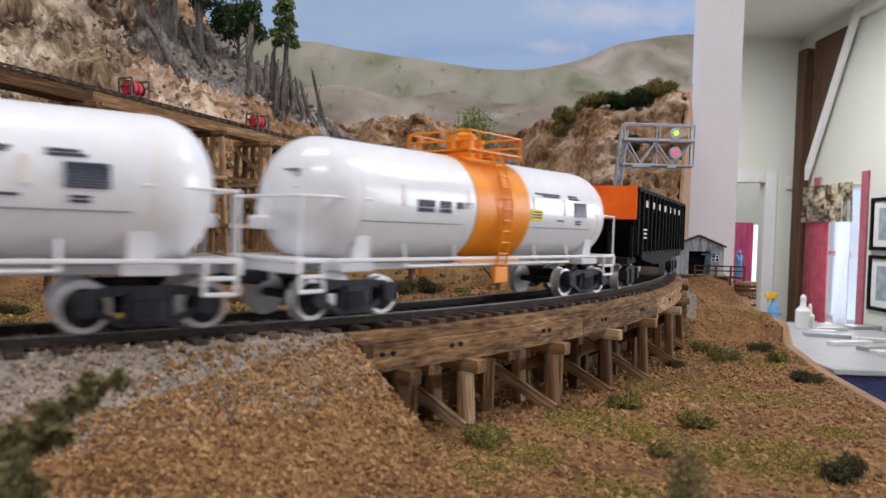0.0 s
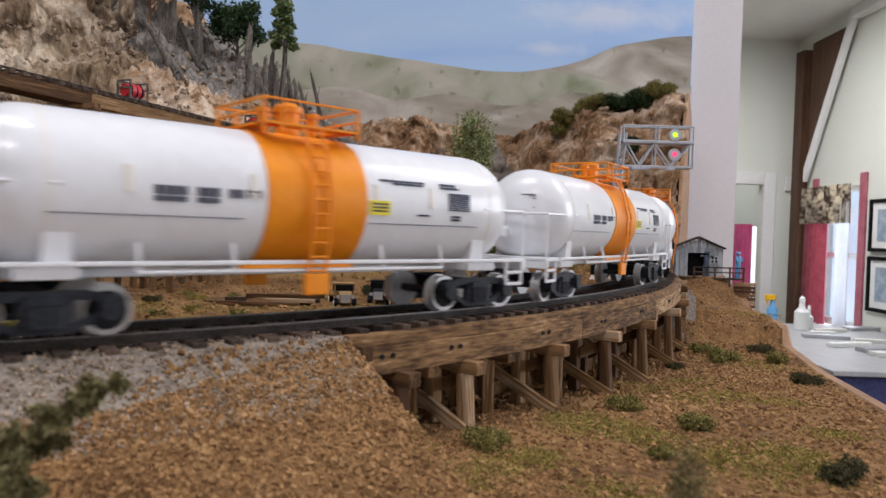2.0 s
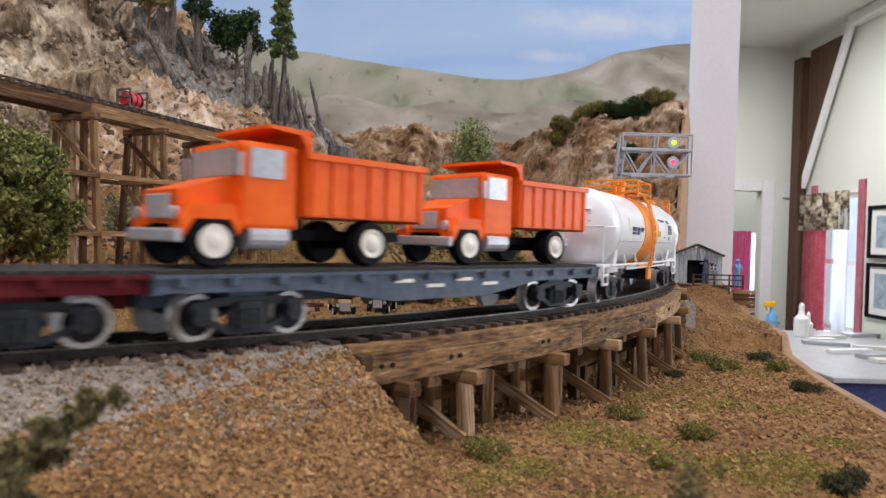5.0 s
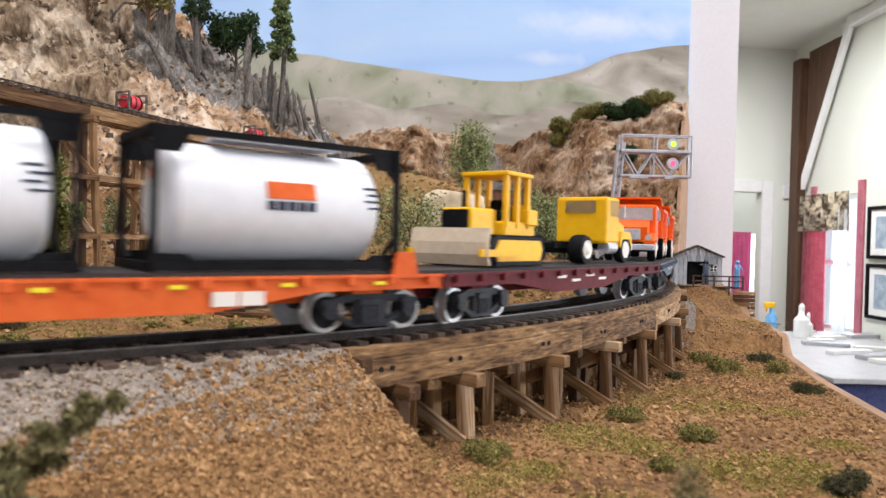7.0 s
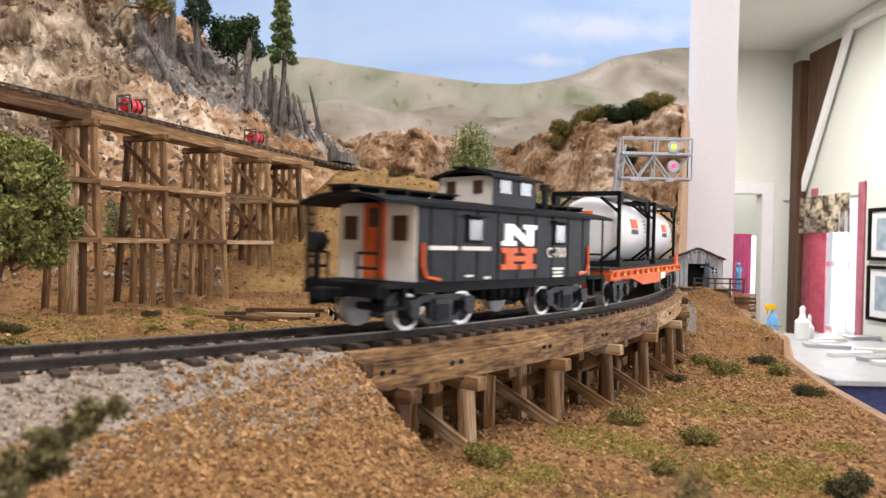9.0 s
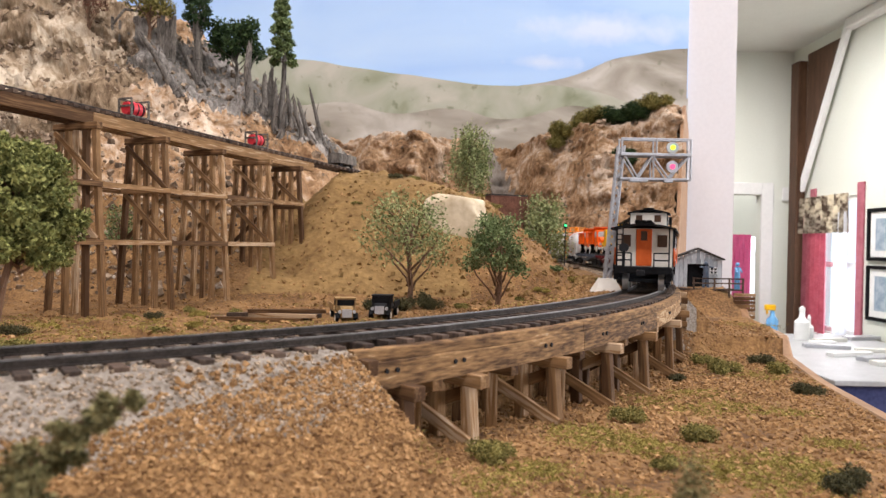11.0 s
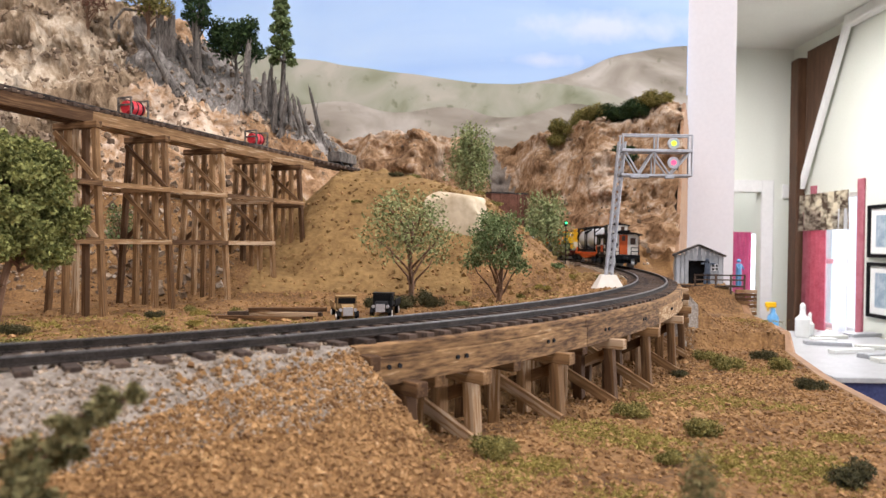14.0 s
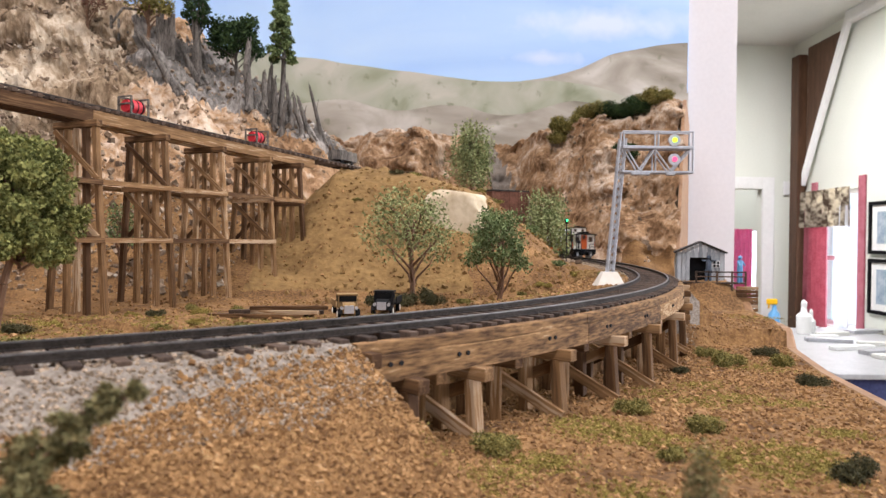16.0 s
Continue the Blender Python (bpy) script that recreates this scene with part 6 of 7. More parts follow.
def island(material, amount=0.35):
    """Lets each joined piece take its own tone."""
    t = material.node_tree
    g = t.nodes.new("ShaderNodeNewGeometry")
    ramp = next(n for n in t.nodes if n.type == "VALTORGB")
    old = ramp.inputs[0].links[0].from_socket
    m1 = t.nodes.new("ShaderNodeMath")
    m1.operation, m1.inputs[1].default_value, m1.inputs[2].default_value = "MULTIPLY_ADD", amount, -amount / 2
    m2 = t.nodes.new("ShaderNodeMath")
    t.links.new(g.outputs["Random Per Island"], m1.inputs[0])
    t.links.new(m1.outputs[0], m2.inputs[0])
    t.links.new(old, m2.inputs[1])
    t.links.new(m2.outputs[0], ramp.inputs[0])


RUBBLE = mat("rubble", (0.10, 0.068, 0.045), (0.34, 0.25, 0.17), 60, 0.95, bump=0.5, dist=0.001, c3=(0.46, 0.40, 0.33), sharp=0.3)
for m in (RUBBLE, GRAVEL, LEAF, LEAFPALE, LEAFDARK, LEAFOLIVE, OLIVE, MOSS, DARKFOAM, GRIT, WEED):
    island(m, 0.32)


def bank():
    """A place on the near bank below the track."""
    s = random.uniform(-0.16, 0.02)
    side = 0.0155 + 0.011 * min(1.0, max(0.0, -s / 0.05)) + abs(random.gauss(0, 0.03))
    p, _ = track(s, side)
    return p.x, p.y, 0.00022 + 0.0006 * random.random() ** 2


def flat_front():
    y = 0.07 + 0.40 * random.random() ** 1.4
    return random.uniform(-0.06 + 0.1 * y, float(np.interp(y, EDGE_Y, EDGE_X)) - 0.002), y, random.uniform(0.0004, 0.0012) * (0.8 + y)


def behind():
    y = random.uniform(0.2, 0.62)
    return random.uniform(-0.55 * y - 0.03, 0.13), y, random.uniform(0.0008, 0.0022)


def shoulder():
    s = random.choice((random.uniform(-0.2, S_A), random.uniform(S_B, 0.9)))
    side = random.choice((-1, 1))
    p, _ = track(s, side * random.uniform(0.0150, 0.034 - 0.06 * max(s + 0.05, 0) if side > 0 and s < S_A else 0.024))
    return p.x, p.y, random.uniform(0.0003, 0.0006)


def between():
    s = random.choice((random.uniform(-0.2, S_A), random.uniform(S_B, 0.9)))
    p, _ = track(s, random.uniform(-0.015, 0.015))
    return p.x, p.y, random.uniform(0.0004, 0.0008)


scatter("gravel_bank", "loose tan and brown gravel on the bank", GRAVEL, 36000, bank, stone, 1)
scatter("gravel_flat", "loose gravel and grit on the desert floor", GRAVEL, 22000, flat_front, stone, 2)
scatter("gravel_back", "loose stones behind the track", GRAVEL, 3000, behind, stone, 3)
scatter("ballast_stones", "pale grey ballast stones beside the ties", GRIT, 26000, shoulder, stone, 4)
scatter("ballast_between", "pale grey ballast stones between the ties", GRIT, 5000, between, stone, 14, True)


def hillside():
    y = random.uniform(0.50, 0.95)
    return random.uniform(-0.62 * y - 0.05, -0.165), y, 0.0012 + 0.0045 * random.random() ** 4


def cliff_foot():
    y = random.uniform(0.75, 1.45)
    return random.uniform(-0.20, 0.30 * y), y, 0.0018 + 0.006 * random.random() ** 4


def mound_face():
    return 0.12 - 0.25 * random.random() ** 1.8, random.uniform(0.46, 0.70), 0.0008 + 0.0030 * random.random() ** 4


scatter("rubble_hill", "broken tan rock rubble on the hillside", RUBBLE, 5200, hillside, stone, 21)
scatter("rubble_cliff", "broken rock at the foot of the cliffs", RUBBLE, 1800, cliff_foot, stone, 22)
scatter("pebbles_mound", "brown pebbles and clods on the mound", EARTH, 1900, mound_face, stone, 23)


MOSSAT = [(0.0844, 0.2285, 0.0103), (0.0726, 0.1449, 0.0088), (0.1497, 0.3287, 0.0125), (0.039, 0.176, 0.0071), (0.063, 0.1535, 0.0056), (0.0735, 0.2483, 0.0081), (0.1984, 0.4478, 0.0101),
          (0.035, 0.1292, 0.0053), (0.101, 0.1757, 0.0043), (0.0207, 0.1488, 0.0048), (0.0041, 0.1313, 0.0054), (0.1122, 0.2242, 0.0064), (0.1007, 0.2668, 0.0087),
          (0.042, 0.1814, 0.0075), (0.0456, 0.1726, 0.0065), (0.0513, 0.168, 0.0060), (0.0373, 0.1876, 0.0060), (0.0889, 0.231, 0.0080), (0.0991, 0.2375, 0.0070), (0.0762, 0.1571, 0.0065), (0.0818, 0.1555, 0.0050), (0.0814, 0.1499, 0.0050), (0.0111, 0.1418, 0.0050)]


def moss_spot():
    x, y, r = random.choice(MOSSAT)
    return x + random.gauss(0, r * 0.75), y + random.gauss(0, r * 0.75), 0.00042


def moss_back():
    f = random.random()
    y = 0.26 + 0.14 * random.random()
    return random.uniform(-0.25, 0.06), y + 0.02 * math.sin(f * 20), 0.0006


scatter("moss_patches", "yellow-green moss patches on the desert floor", MOSS, 8000, moss_spot, chip, 5)
scatter("moss_behind", "yellow-green moss and grass behind the track", MOSS, 3200, moss_back, chip, 6)


# ---- rocks, stumps and ruin ----
def boulder():
    random.seed(31)
    bm = bm_new()
    bmesh.ops.create_icosphere(bm, subdivisions=4, radius=1)
    for v in bm.verts:
        d = v.co.normalized()
        k = 0.86 + 0.20 * noise.noise(d * 1.6) + 0.09 * abs(noise.noise(d * 5)) + 0.04 * noise.noise(d * 14)
        v.co = Vector((max(min(d.x * k, 0.78 + 0.1 * d.z), -0.80) * 0.034, max(d.y * k, -0.62) * 0.024, max(min(d.z * k, 0.72), -0.7) * 0.029))
    return solid("boulder", bm, BOULDER, "large cream boulder with flat cut faces", "rock", m=Matrix.Translation((0.0100, 0.585, ZC + 0.0195)) @ pose(0, 0, 0, 0, 8, -12), smooth=True)


boulder()


def stump(x, y, h, lean, seed, r=0.004):
    random.seed(seed)
    bm = bm_new()
    top = Vector((lean * h, random.uniform(-0.1, 0.1) * h, h))
    limb(bm, (0, 0, -0.006), top * 0.97, r, r * 0.55, 9, 0.08)
    for k in range(3):
        a = k * 2.1 + seed
        limb(bm, top * 0.94 + Vector((math.cos(a), math.sin(a), 0)) * r * 0.25, top * random.uniform(1.04, 1.16) + Vector((math.cos(a), math.sin(a), 0)) * r * 0.3, r * 0.30, 0.0002, 5)
        limb(bm, Vector((math.cos(a), math.sin(a), -0.5)) * r * 1.8, Vector((0, 0, r * 2)), r * 0.4, r * 0.3, 5)
    limb(bm, top * 0.6, top * 0.75 + Vector((0.4, 0.1, 0.3)) * r * 4, r * 0.3, 0.0003, 5)
    return solid("tree_stump", bm, CHAR, "charred grey dead tree stump on the burnt slope", "stump", m=Matrix.Translation((x, y, gz(x, y))), group="burnt stumps")


for k, (x, y, h, ln, r) in enumerate([(-0.2961, 0.7704, 0.060, -0.65, 0.0046), (-0.2878, 0.8183, 0.045, -0.60, 0.0042), (-0.2945, 0.8270, 0.070, -0.03, 0.0060), (-0.2265, 0.8016, 0.078, -0.04, 0.0058),
                                      (-0.2127, 0.8111, 0.042, 0.0, 0.0042), (-0.2106, 0.8291, 0.056, 0.02, 0.0046), (-0.2024, 0.8200, 0.054, 0.0, 0.0046), (-0.1822, 0.8231, 0.046, -0.12, 0.0036),
                                      (-0.1665, 0.8121, 0.045, -0.22, 0.0036), (-0.1574, 0.8167, 0.045, -0.34, 0.0036), (-0.1465, 0.8504, 0.068, -0.30, 0.0032), (-0.1920, 0.8150, 0.038, 0.10, 0.0040)]):
    stump(x, y, h, ln, 100 + k, r)

ruin = thing("burnt_cabin", "charred black frame of a burnt cabin on the hilltop", "ruin", m=Matrix.Translation((-0.394, 0.818, gz(-0.394, 0.818) - 0.003)))
for a, b in (((0, 0, 0), (0, 0, 0.030)), ((0.031, 0.01, 0), (0.031, 0.01, 0.036)), ((0, 0, 0.020), (0.012, 0.004, 0.040)), ((0.012, 0.004, 0.040), (0.050, 0.01, 0.038)), ((0, 0, 0.012), (0.031, 0.01, 0.012)), ((0.009, 0, 0), (0.009, 0, 0.026))):
    timber(ruin, a, b, 0.0025, 0.0025, CHAR, "charred_timber")
low_z = gz(-0.3242, 0.8009) - ruin.matrix_basis.translation.z
for k in range(5):
    bm = bm_new()
    box(bm, (0.062 + 0.0044 * k, -0.017, low_z + 0.018), (0.0041, 0.002, 0.046 + 0.008 * math.sin(k * 2.0)))
    part("charred_plank", bm, CHAR, ruin)

# ---- barrels on the tall trestle's side platforms ----
def barrel_platform(f, o):
    t = thing("barrel_platform", "dark slatted refuge platform with a red water barrel", "platform", "refuge platforms", Matrix.Translation(upper(f, o, 0.0065)) @ Matrix.Rotation(math.atan2(UB.y - UA.y, UB.x - UA.x) + math.pi, 4, "Z"))
    for x in (-0.009, -0.005, -0.001, 0.003):
        timber(t, (x, -0.001, 0.0006), (x, -0.014, 0.0006), 0.0024, 0.0012, CHAR, "deck_plank")
    for x in (-0.010, 0.004):
        for y in (-0.002, -0.0135):
            timber(t, (x, y, 0.0), (x, y, 0.0125), 0.0012, 0.0012, CHAR, "post")
    for z in (0.0075, 0.0122):
        timber(t, (-0.010, -0.0135, z), (0.004, -0.0135, z), 0.0008, 0.0012, CHAR, "rail")
        timber(t, (-0.010, -0.002, z), (-0.010, -0.0135, z), 0.0008, 0.0012, CHAR, "rail")
        timber(t, (0.004, -0.002, z), (0.004, -0.0135, z), 0.0008, 0.0012, CHAR, "rail")
    bm = bm_new()
    turned(bm, [(-0.0066, 0.0040), (-0.0040, 0.0047), (0.0, 0.0050), (0.0040, 0.0047), (0.0066, 0.0040)], 20)
    b = part("barrel", bm, RED, t, "red water barrel lying on its side", True, Matrix.Translation((-0.003, -0.0080, 0.0062)))
    for x in (-0.0042, 0.0, 0.0042):
        bm = bm_new()
        turned(bm, [(x - 0.0004, 0.0030), (x - 0.0004, 0.0051), (x + 0.0004, 0.0051), (x + 0.0004, 0.0030)], 20)
        part("hoop", bm, IRON, b, "dark hoop")


barrel_platform(0.412, -0.008)
barrel_platform(0.842, -0.008)


# ---- cantilever signal ----
def signal():
    base = gz(0.0865, 0.372)
    t = thing("cantilever_signal", "silver lattice cantilever railway signal beside the track", "signal", m=Matrix.Translation((0.0880, 0.372, base)))
    bm = bm_new()
    vs = box(bm, (0, 0, 0.003), (0.017, 0.014, 0.009))
    for v in vs:
        if v.co.z > 0.004:
            v.co.x *= 0.45
            v.co.y *= 0.45
    part("foundation", bm, CREAM, t, "pale concrete foundation")
    H = 0.0790
    bm = bm_new()
    for x in (-0.0014, 0.0018):
        for y in (-0.0015, 0.0015):
            rod(bm, (x, y, 0.006), (x + 0.0062, y, H), 0.00055, n=6)
    for k in range(16):
        z, z2 = 0.008 + k * 0.0044, 0.008 + (k + 1) * 0.0044
        e, e2 = 0.0062 * z / H, 0.0062 * z2 / H
        for y in (-0.0020, 0.0020):
            rod(bm, (-0.0014 + e, y, z), (0.0018 + e2, y, z2), 0.0003, n=5)
            rod(bm, (0.0018 + e, y, z), (-0.0014 + e2, y, z2), 0.0003, n=5)
    part("mast", bm, SILVER, t, "lattice mast")
    bm = bm_new()
    x0, x1 = 0.000, 0.0395
    for y in (-0.003, 0.003):
        for z, r in ((0.0640, 0.0007), (0.0770, 0.0010), (0.0855, 0.0005)):
            rod(bm, (x0 + 0.002, y, z), (x1, y, z), r, n=6)
        for x in (0.0025, 0.021, x1):
            rod(bm, (x, y, 0.0765), (x, y, 0.0855), 0.0005, n=6)
        rod(bm, (x1, y, 0.0640), (x1, y, 0.0770), 0.0006, n=6)
        for a, b in ((0.004, 0.0115), (0.019, 0.0115), (0.019, 0.0280), (0.0385, 0.0280)):
            rod(bm, (a, y, 0.0765), (b, y, 0.0642), 0.0005, n=6)
        rod(bm, (0.0195, y, 0.0765), (0.0195, y, 0.0642), 0.0005, n=6)
    for x in (0.0025, 0.012, 0.021, 0.030, x1):
        for z in (0.0640, 0.0770):
            rod(bm, (x, -0.003, z), (x, 0.003, z), 0.0005, n=6)
    box(bm, (0.021, 0, 0.0776), (0.037, 0.0058, 0.0006))
    for x in (0.009, 0.014, 0.0275):
        box(bm, (x, -0.003, 0.0632), (0.005, 0.0022, 0.0020), None, 0.0004)
    part("arm", bm, SILVER, t, "trussed arm with walkway railing", m=Matrix.Translation((0.0036, 0, -0.0030)))
    for z, m in ((0.0808, LAMPG), (0.0706, LAMPR)):
        bm = bm_new()
        rod(bm, (0.0290, -0.0038, z), (0.0290, -0.0050, z), 0.0031, n=20)
        hd = part("signal_head", bm, SILVER, t, "round silver target", m=Matrix.Translation((0.0036, 0, -0.0030)))
        bm = bm_new()
        rod(bm, (0.0290, -0.0050, z), (0.0290, -0.0056, z), 0.0013, n=14)
        part("lens", bm, m, hd, "lit signal lens")


def dwarf_signal():
    t = thing("dwarf_signal", "thin dark signal post with a lit green lens", "signal", m=Matrix.Translation((0.1390, 0.790, gz(0.1390, 0.790))))
    h = ZC + 0.0235 - t.matrix_basis.translation.z
    bm = bm_new()
    rod(bm, (0, 0, -0.003), (0, 0, h), 0.0006, n=8)
    part("post", bm, IRON, t)
    bm = bm_new()
    box(bm, (0, 0, h), (0.0034, 0.0024, 0.0060), None, 0.0004)
    head = part("signal_head", bm, IRON, t, "small black signal head")
    bm = bm_new()
    rod(bm, (0, -0.0012, h + 0.0006), (0, -0.0018, h + 0.0006), 0.0013, n=12)
    part("lens", bm, glow("green_lamp", (0.03, 0.9, 0.25), 1.6), head, "lit green lens")


dwarf_signal()
LAMPG, LAMPR = glow("green_yellow_lamp", (0.55, 0.95, 0.02), 1.2), glow("red_lamp", (0.95, 0.06, 0.16), 1.0)
signal()


# ---- line-side shed on its deck ----
def shed():
    x, y = 0.2055, 0.560
    z = ZC - 0.0305
    t = thing("trackside_shed", "grey board shed with a black sheet for the shade inside the doorway on a timber deck", "shed", m=Matrix.Translation((x, y, z)) @ pose(0, 0, 0, 0, 0, -16))
    W, D, H, R = 0.0345, 0.026, 0.0225, 0.0300
    n = 11
    for k in range(n):
        u = -W / 2 + W * (k + 0.5) / n
        top = R - (R - H) * abs(u) / (W / 2)
        lo = 0.0 if not -0.0065 < u < 0.0065 else 0.0185
        bm = bm_new()
        box(bm, (u, -D / 2, (lo + top) / 2), (W / n - 0.0004, 0.0010, top - lo))
        part("board", bm, GREYBOARD, t)
    bm = bm_new()
    for sx in (-1, 1):
        box(bm, (sx * W / 2, 0, H / 2), (0.001, D, H))
    box(bm, (0, D / 2, H / 2), (W, 0.001, H))
    part("wall", bm, GREYBOARD, t, "weathered grey board walls")
    # black sheet standing in for the shade inside the shed
    bm = bm_new()
    box(bm, (0, -D / 2 + 0.006, 0.009), (0.016, 0.001, 0.019))
    part("interior", bm, BLACK, t, "black sheet for the shade inside the doorway")
    for sx in (-1, 1):
        bm = bm_new()
        box(bm, (0, 0, 0), (0.0215, D + 0.007, 0.0012))
        part("roof_slope", bm, DECK, t, "dark roof slope", m=Matrix.Translation((sx * 0.0096, 0, H + 0.0042)) @ pose(0, 0, 0, 0, sx * 23.5, 0))
    bm = bm_new()
    box(bm, (0.0115, -D / 2 - 0.0006, 0.0135), (0.0052, 0.0006, 0.0052))
    w = part("window", bm, TRIMW, t, "small white window")
    bm = bm_new()
    for a in (-0.0013, 0.0013):
        for b in (-0.0013, 0.0013):
            box(bm, (0.0115 + a, -D / 2 - 0.0010, 0.0135 + b), (0.0018, 0.0004, 0.0018))
    part("pane", bm, GLASSDARK, w)
    d = thing("timber_deck", "dark weathered timber deck with a railing", "deck", m=Matrix.Translation((x, y - D / 2 - 0.008, z)))
    for k in range(14):
        timber(d, (-0.020 + 0.0034 * k, -0.006, -0.0008), (-0.020 + 0.0034 * k, 0.007, -0.0008), 0.0030, 0.0012, TIE, "plank")
    for zz in (0.0042, 0.0078):
        timber(d, (-0.013, -0.006, zz), (0.026, -0.006, zz), 0.0008, 0.0010, TIE, "rail")
    for xx in (-0.012, 0.004, 0.0155, 0.026):
        timber(d, (xx, -0.006, -0.014), (xx, -0.006, 0.0085), 0.0012, 0.0012, TIE, "post")
    c = thing("tie_crib", "stacked brown tie crib holding the bank", "crib wall", m=Matrix.Translation((x + 0.026, y - 0.030, z - 0.018)))
    for k in range(7):
        timber(c, (-0.008, 0.0003 * (k % 2), 0.0028 * k - 0.003), (0.008, 0.0003 * (k % 2), 0.0028 * k - 0.003), 0.003, 0.0025, WOOD, "stacked_tie")
    return x, y, z, D


def figure(x, y, z, material, label, arms, turn=0):
    """A tiny standing figurine as one plain shape."""
    bm = bm_new()
    for sx in (-0.0013, 0.0013):
        limb(bm, (sx * 1.3, 0, 0), (sx, 0, 0.0095), 0.0011, 0.0013, 8, 0.02)
        limb(bm, (sx * 2.0, 0, 0.0165), (sx * arms, -0.0020, 0.0130 if arms < 3 else 0.0165), 0.0008, 0.0006, 7, 0.02)
    limb(bm, (0, 0, 0.009), (0, 0, 0.0172), 0.0021, 0.0019, 10, 0.0)
    bmesh.ops.create_uvsphere(bm, u_segments=10, v_segments=8, radius=0.0016, matrix=Matrix.Translation((0, 0, 0.0192)))
    return solid("figurine", bm, material, label, "figurine", m=Matrix.Translation((x, y, z)) @ pose(0, 0, 0, 0, 0, turn), smooth=True, group="figurines")


sx, sy, sz, sd = shed()
figure(sx + 0.001, sy - sd / 2 - 0.004, sz - 0.0002, SLATE, "grey painted model figurine in the shed doorway", 4.2)
figure(sx + 0.0225, sy - sd / 2 - 0.0115, sz - 0.0002, BLUEP, "light blue painted model figurine at the railing", 2.4, 30)


# ---- old lorries and scrap timber in the hollow ----
def old_lorry(x, y, turn, paint, label, box_body):
    z = gz(x, y) - 0.001
    t = thing("old_lorry", label, "truck", m=Matrix.Translation((x, y, z)) @ pose(0, 0, 0, 0, 0, turn) @ Matrix.Scale(0.82, 4))
    bm = bm_new()
    box(bm, (0.004, 0, 0.0125), (0.0085, 0.0140, 0.0090), None, 0.0010)
    outline(bm, [(0.0082, 0.0045), (0.0160, 0.0045), (0.0160, 0.0100), (0.0140, 0.0115), (0.0082, 0.0120)], 0.0085)
    box(bm, (0.0035, 0, 0.0172), (0.0105, 0.0150, 0.0012), None, 0.0004)
    part("cab", bm, paint, t)
    bm = bm_new()
    box(bm, (0.0085, 0, 0.0143), (0.0008, 0.0120, 0.0038))
    for yy in (-0.0070, 0.0070):
        box(bm, (0.004, yy, 0.0143), (0.0055, 0.0006, 0.0038))
    part("window", bm, BLACK, t, "dark empty windows")
    bm = bm_new()
    box(bm, (-0.010, 0, 0.0058), (0.040, 0.006, 0.0022))
    for yy in (-0.0062, 0.0062):
        outline(bm, [(0.0085, 0.0040), (0.0095, 0.0072), (0.0140, 0.0076), (0.0168, 0.0045), (0.0150, 0.0056), (0.0110, 0.0056)], 0.0030, Matrix.Translation((0, yy, 0)))
    part("chassis", bm, BLACK, t)
    bm = bm_new()
    box(bm, (-0.014, 0, 0.0082), (0.026, 0.0160, 0.0014))
    for yy in (-0.0078, 0.0078):
        box(bm, (-0.014, yy, 0.0105), (0.026, 0.0008, 0.0040))
    part("bed", bm, paint, t)
    bm = bm_new()
    box(bm, (0.0163, 0, 0.0075), (0.0006, 0.0066, 0.0056))
    for yy in (-0.0050, 0.0050):
        rod(bm, (0.0150, yy, 0.0085), (0.0166, yy, 0.0085), 0.0012, n=10)
    part("grille", bm, SILVER, t, "pale grille and headlights")
    wheels(t, 0.0120, 0.0066, 0.0038, 0.0022, CREAM)
    wheels(t, -0.0180, 0.0066, 0.0038, 0.0026, CREAM)


old_lorry(-0.0575, 0.405, -75, OCHRE, "faded ochre old lorry in the hollow", True)
old_lorry(-0.0355, 0.415, -95, IRON, "dark old lorry with a pale grille", False)
pile = thing("timber_pile", "dark scrap timbers lying behind the track", "timber pile", m=Matrix.Translation((-0.105, 0.395, gz(-0.105, 0.395) + 0.001)))
for k in range(7):
    timber(pile, (-0.030 + 0.004 * k, 0.003 * (k % 3), 0.0012 + 0.0022 * (k // 3)), (0.026 + 0.002 * k, 0.004 * (k % 4) - 0.006, 0.0016 + 0.0022 * (k // 3)), 0.0034, 0.0022, TIE if k % 2 else WOOD, "plank")

# ---- brown boxcar in the cut and ore car on the upper line ----
def old_boxcar():
    t = thing("old_boxcar", "rusty brown boxcar body standing by the cliff", "rail car", m=Matrix.Translation((0.078, 0.880, ZC + 0.018)) @ pose(0, 0, 0, 0, 0, 20))
    bm = bm_new()
    box(bm, (0, 0, 0.022), (0.050, 0.024, 0.044), None, 0.0008)
    part("body", bm, RUST, t)
    for x in (-0.024, -0.012, 0.0, 0.012, 0.024):
        bm = bm_new()
        box(bm, (x, -0.0125, 0.022), (0.0022, 0.0012, 0.044))
        part("rib", bm, RUST, t)
    bm = bm_new()
    box(bm, (0, 0, 0.0450), (0.052, 0.026, 0.0014))
    part("roof", bm, DECK, t)


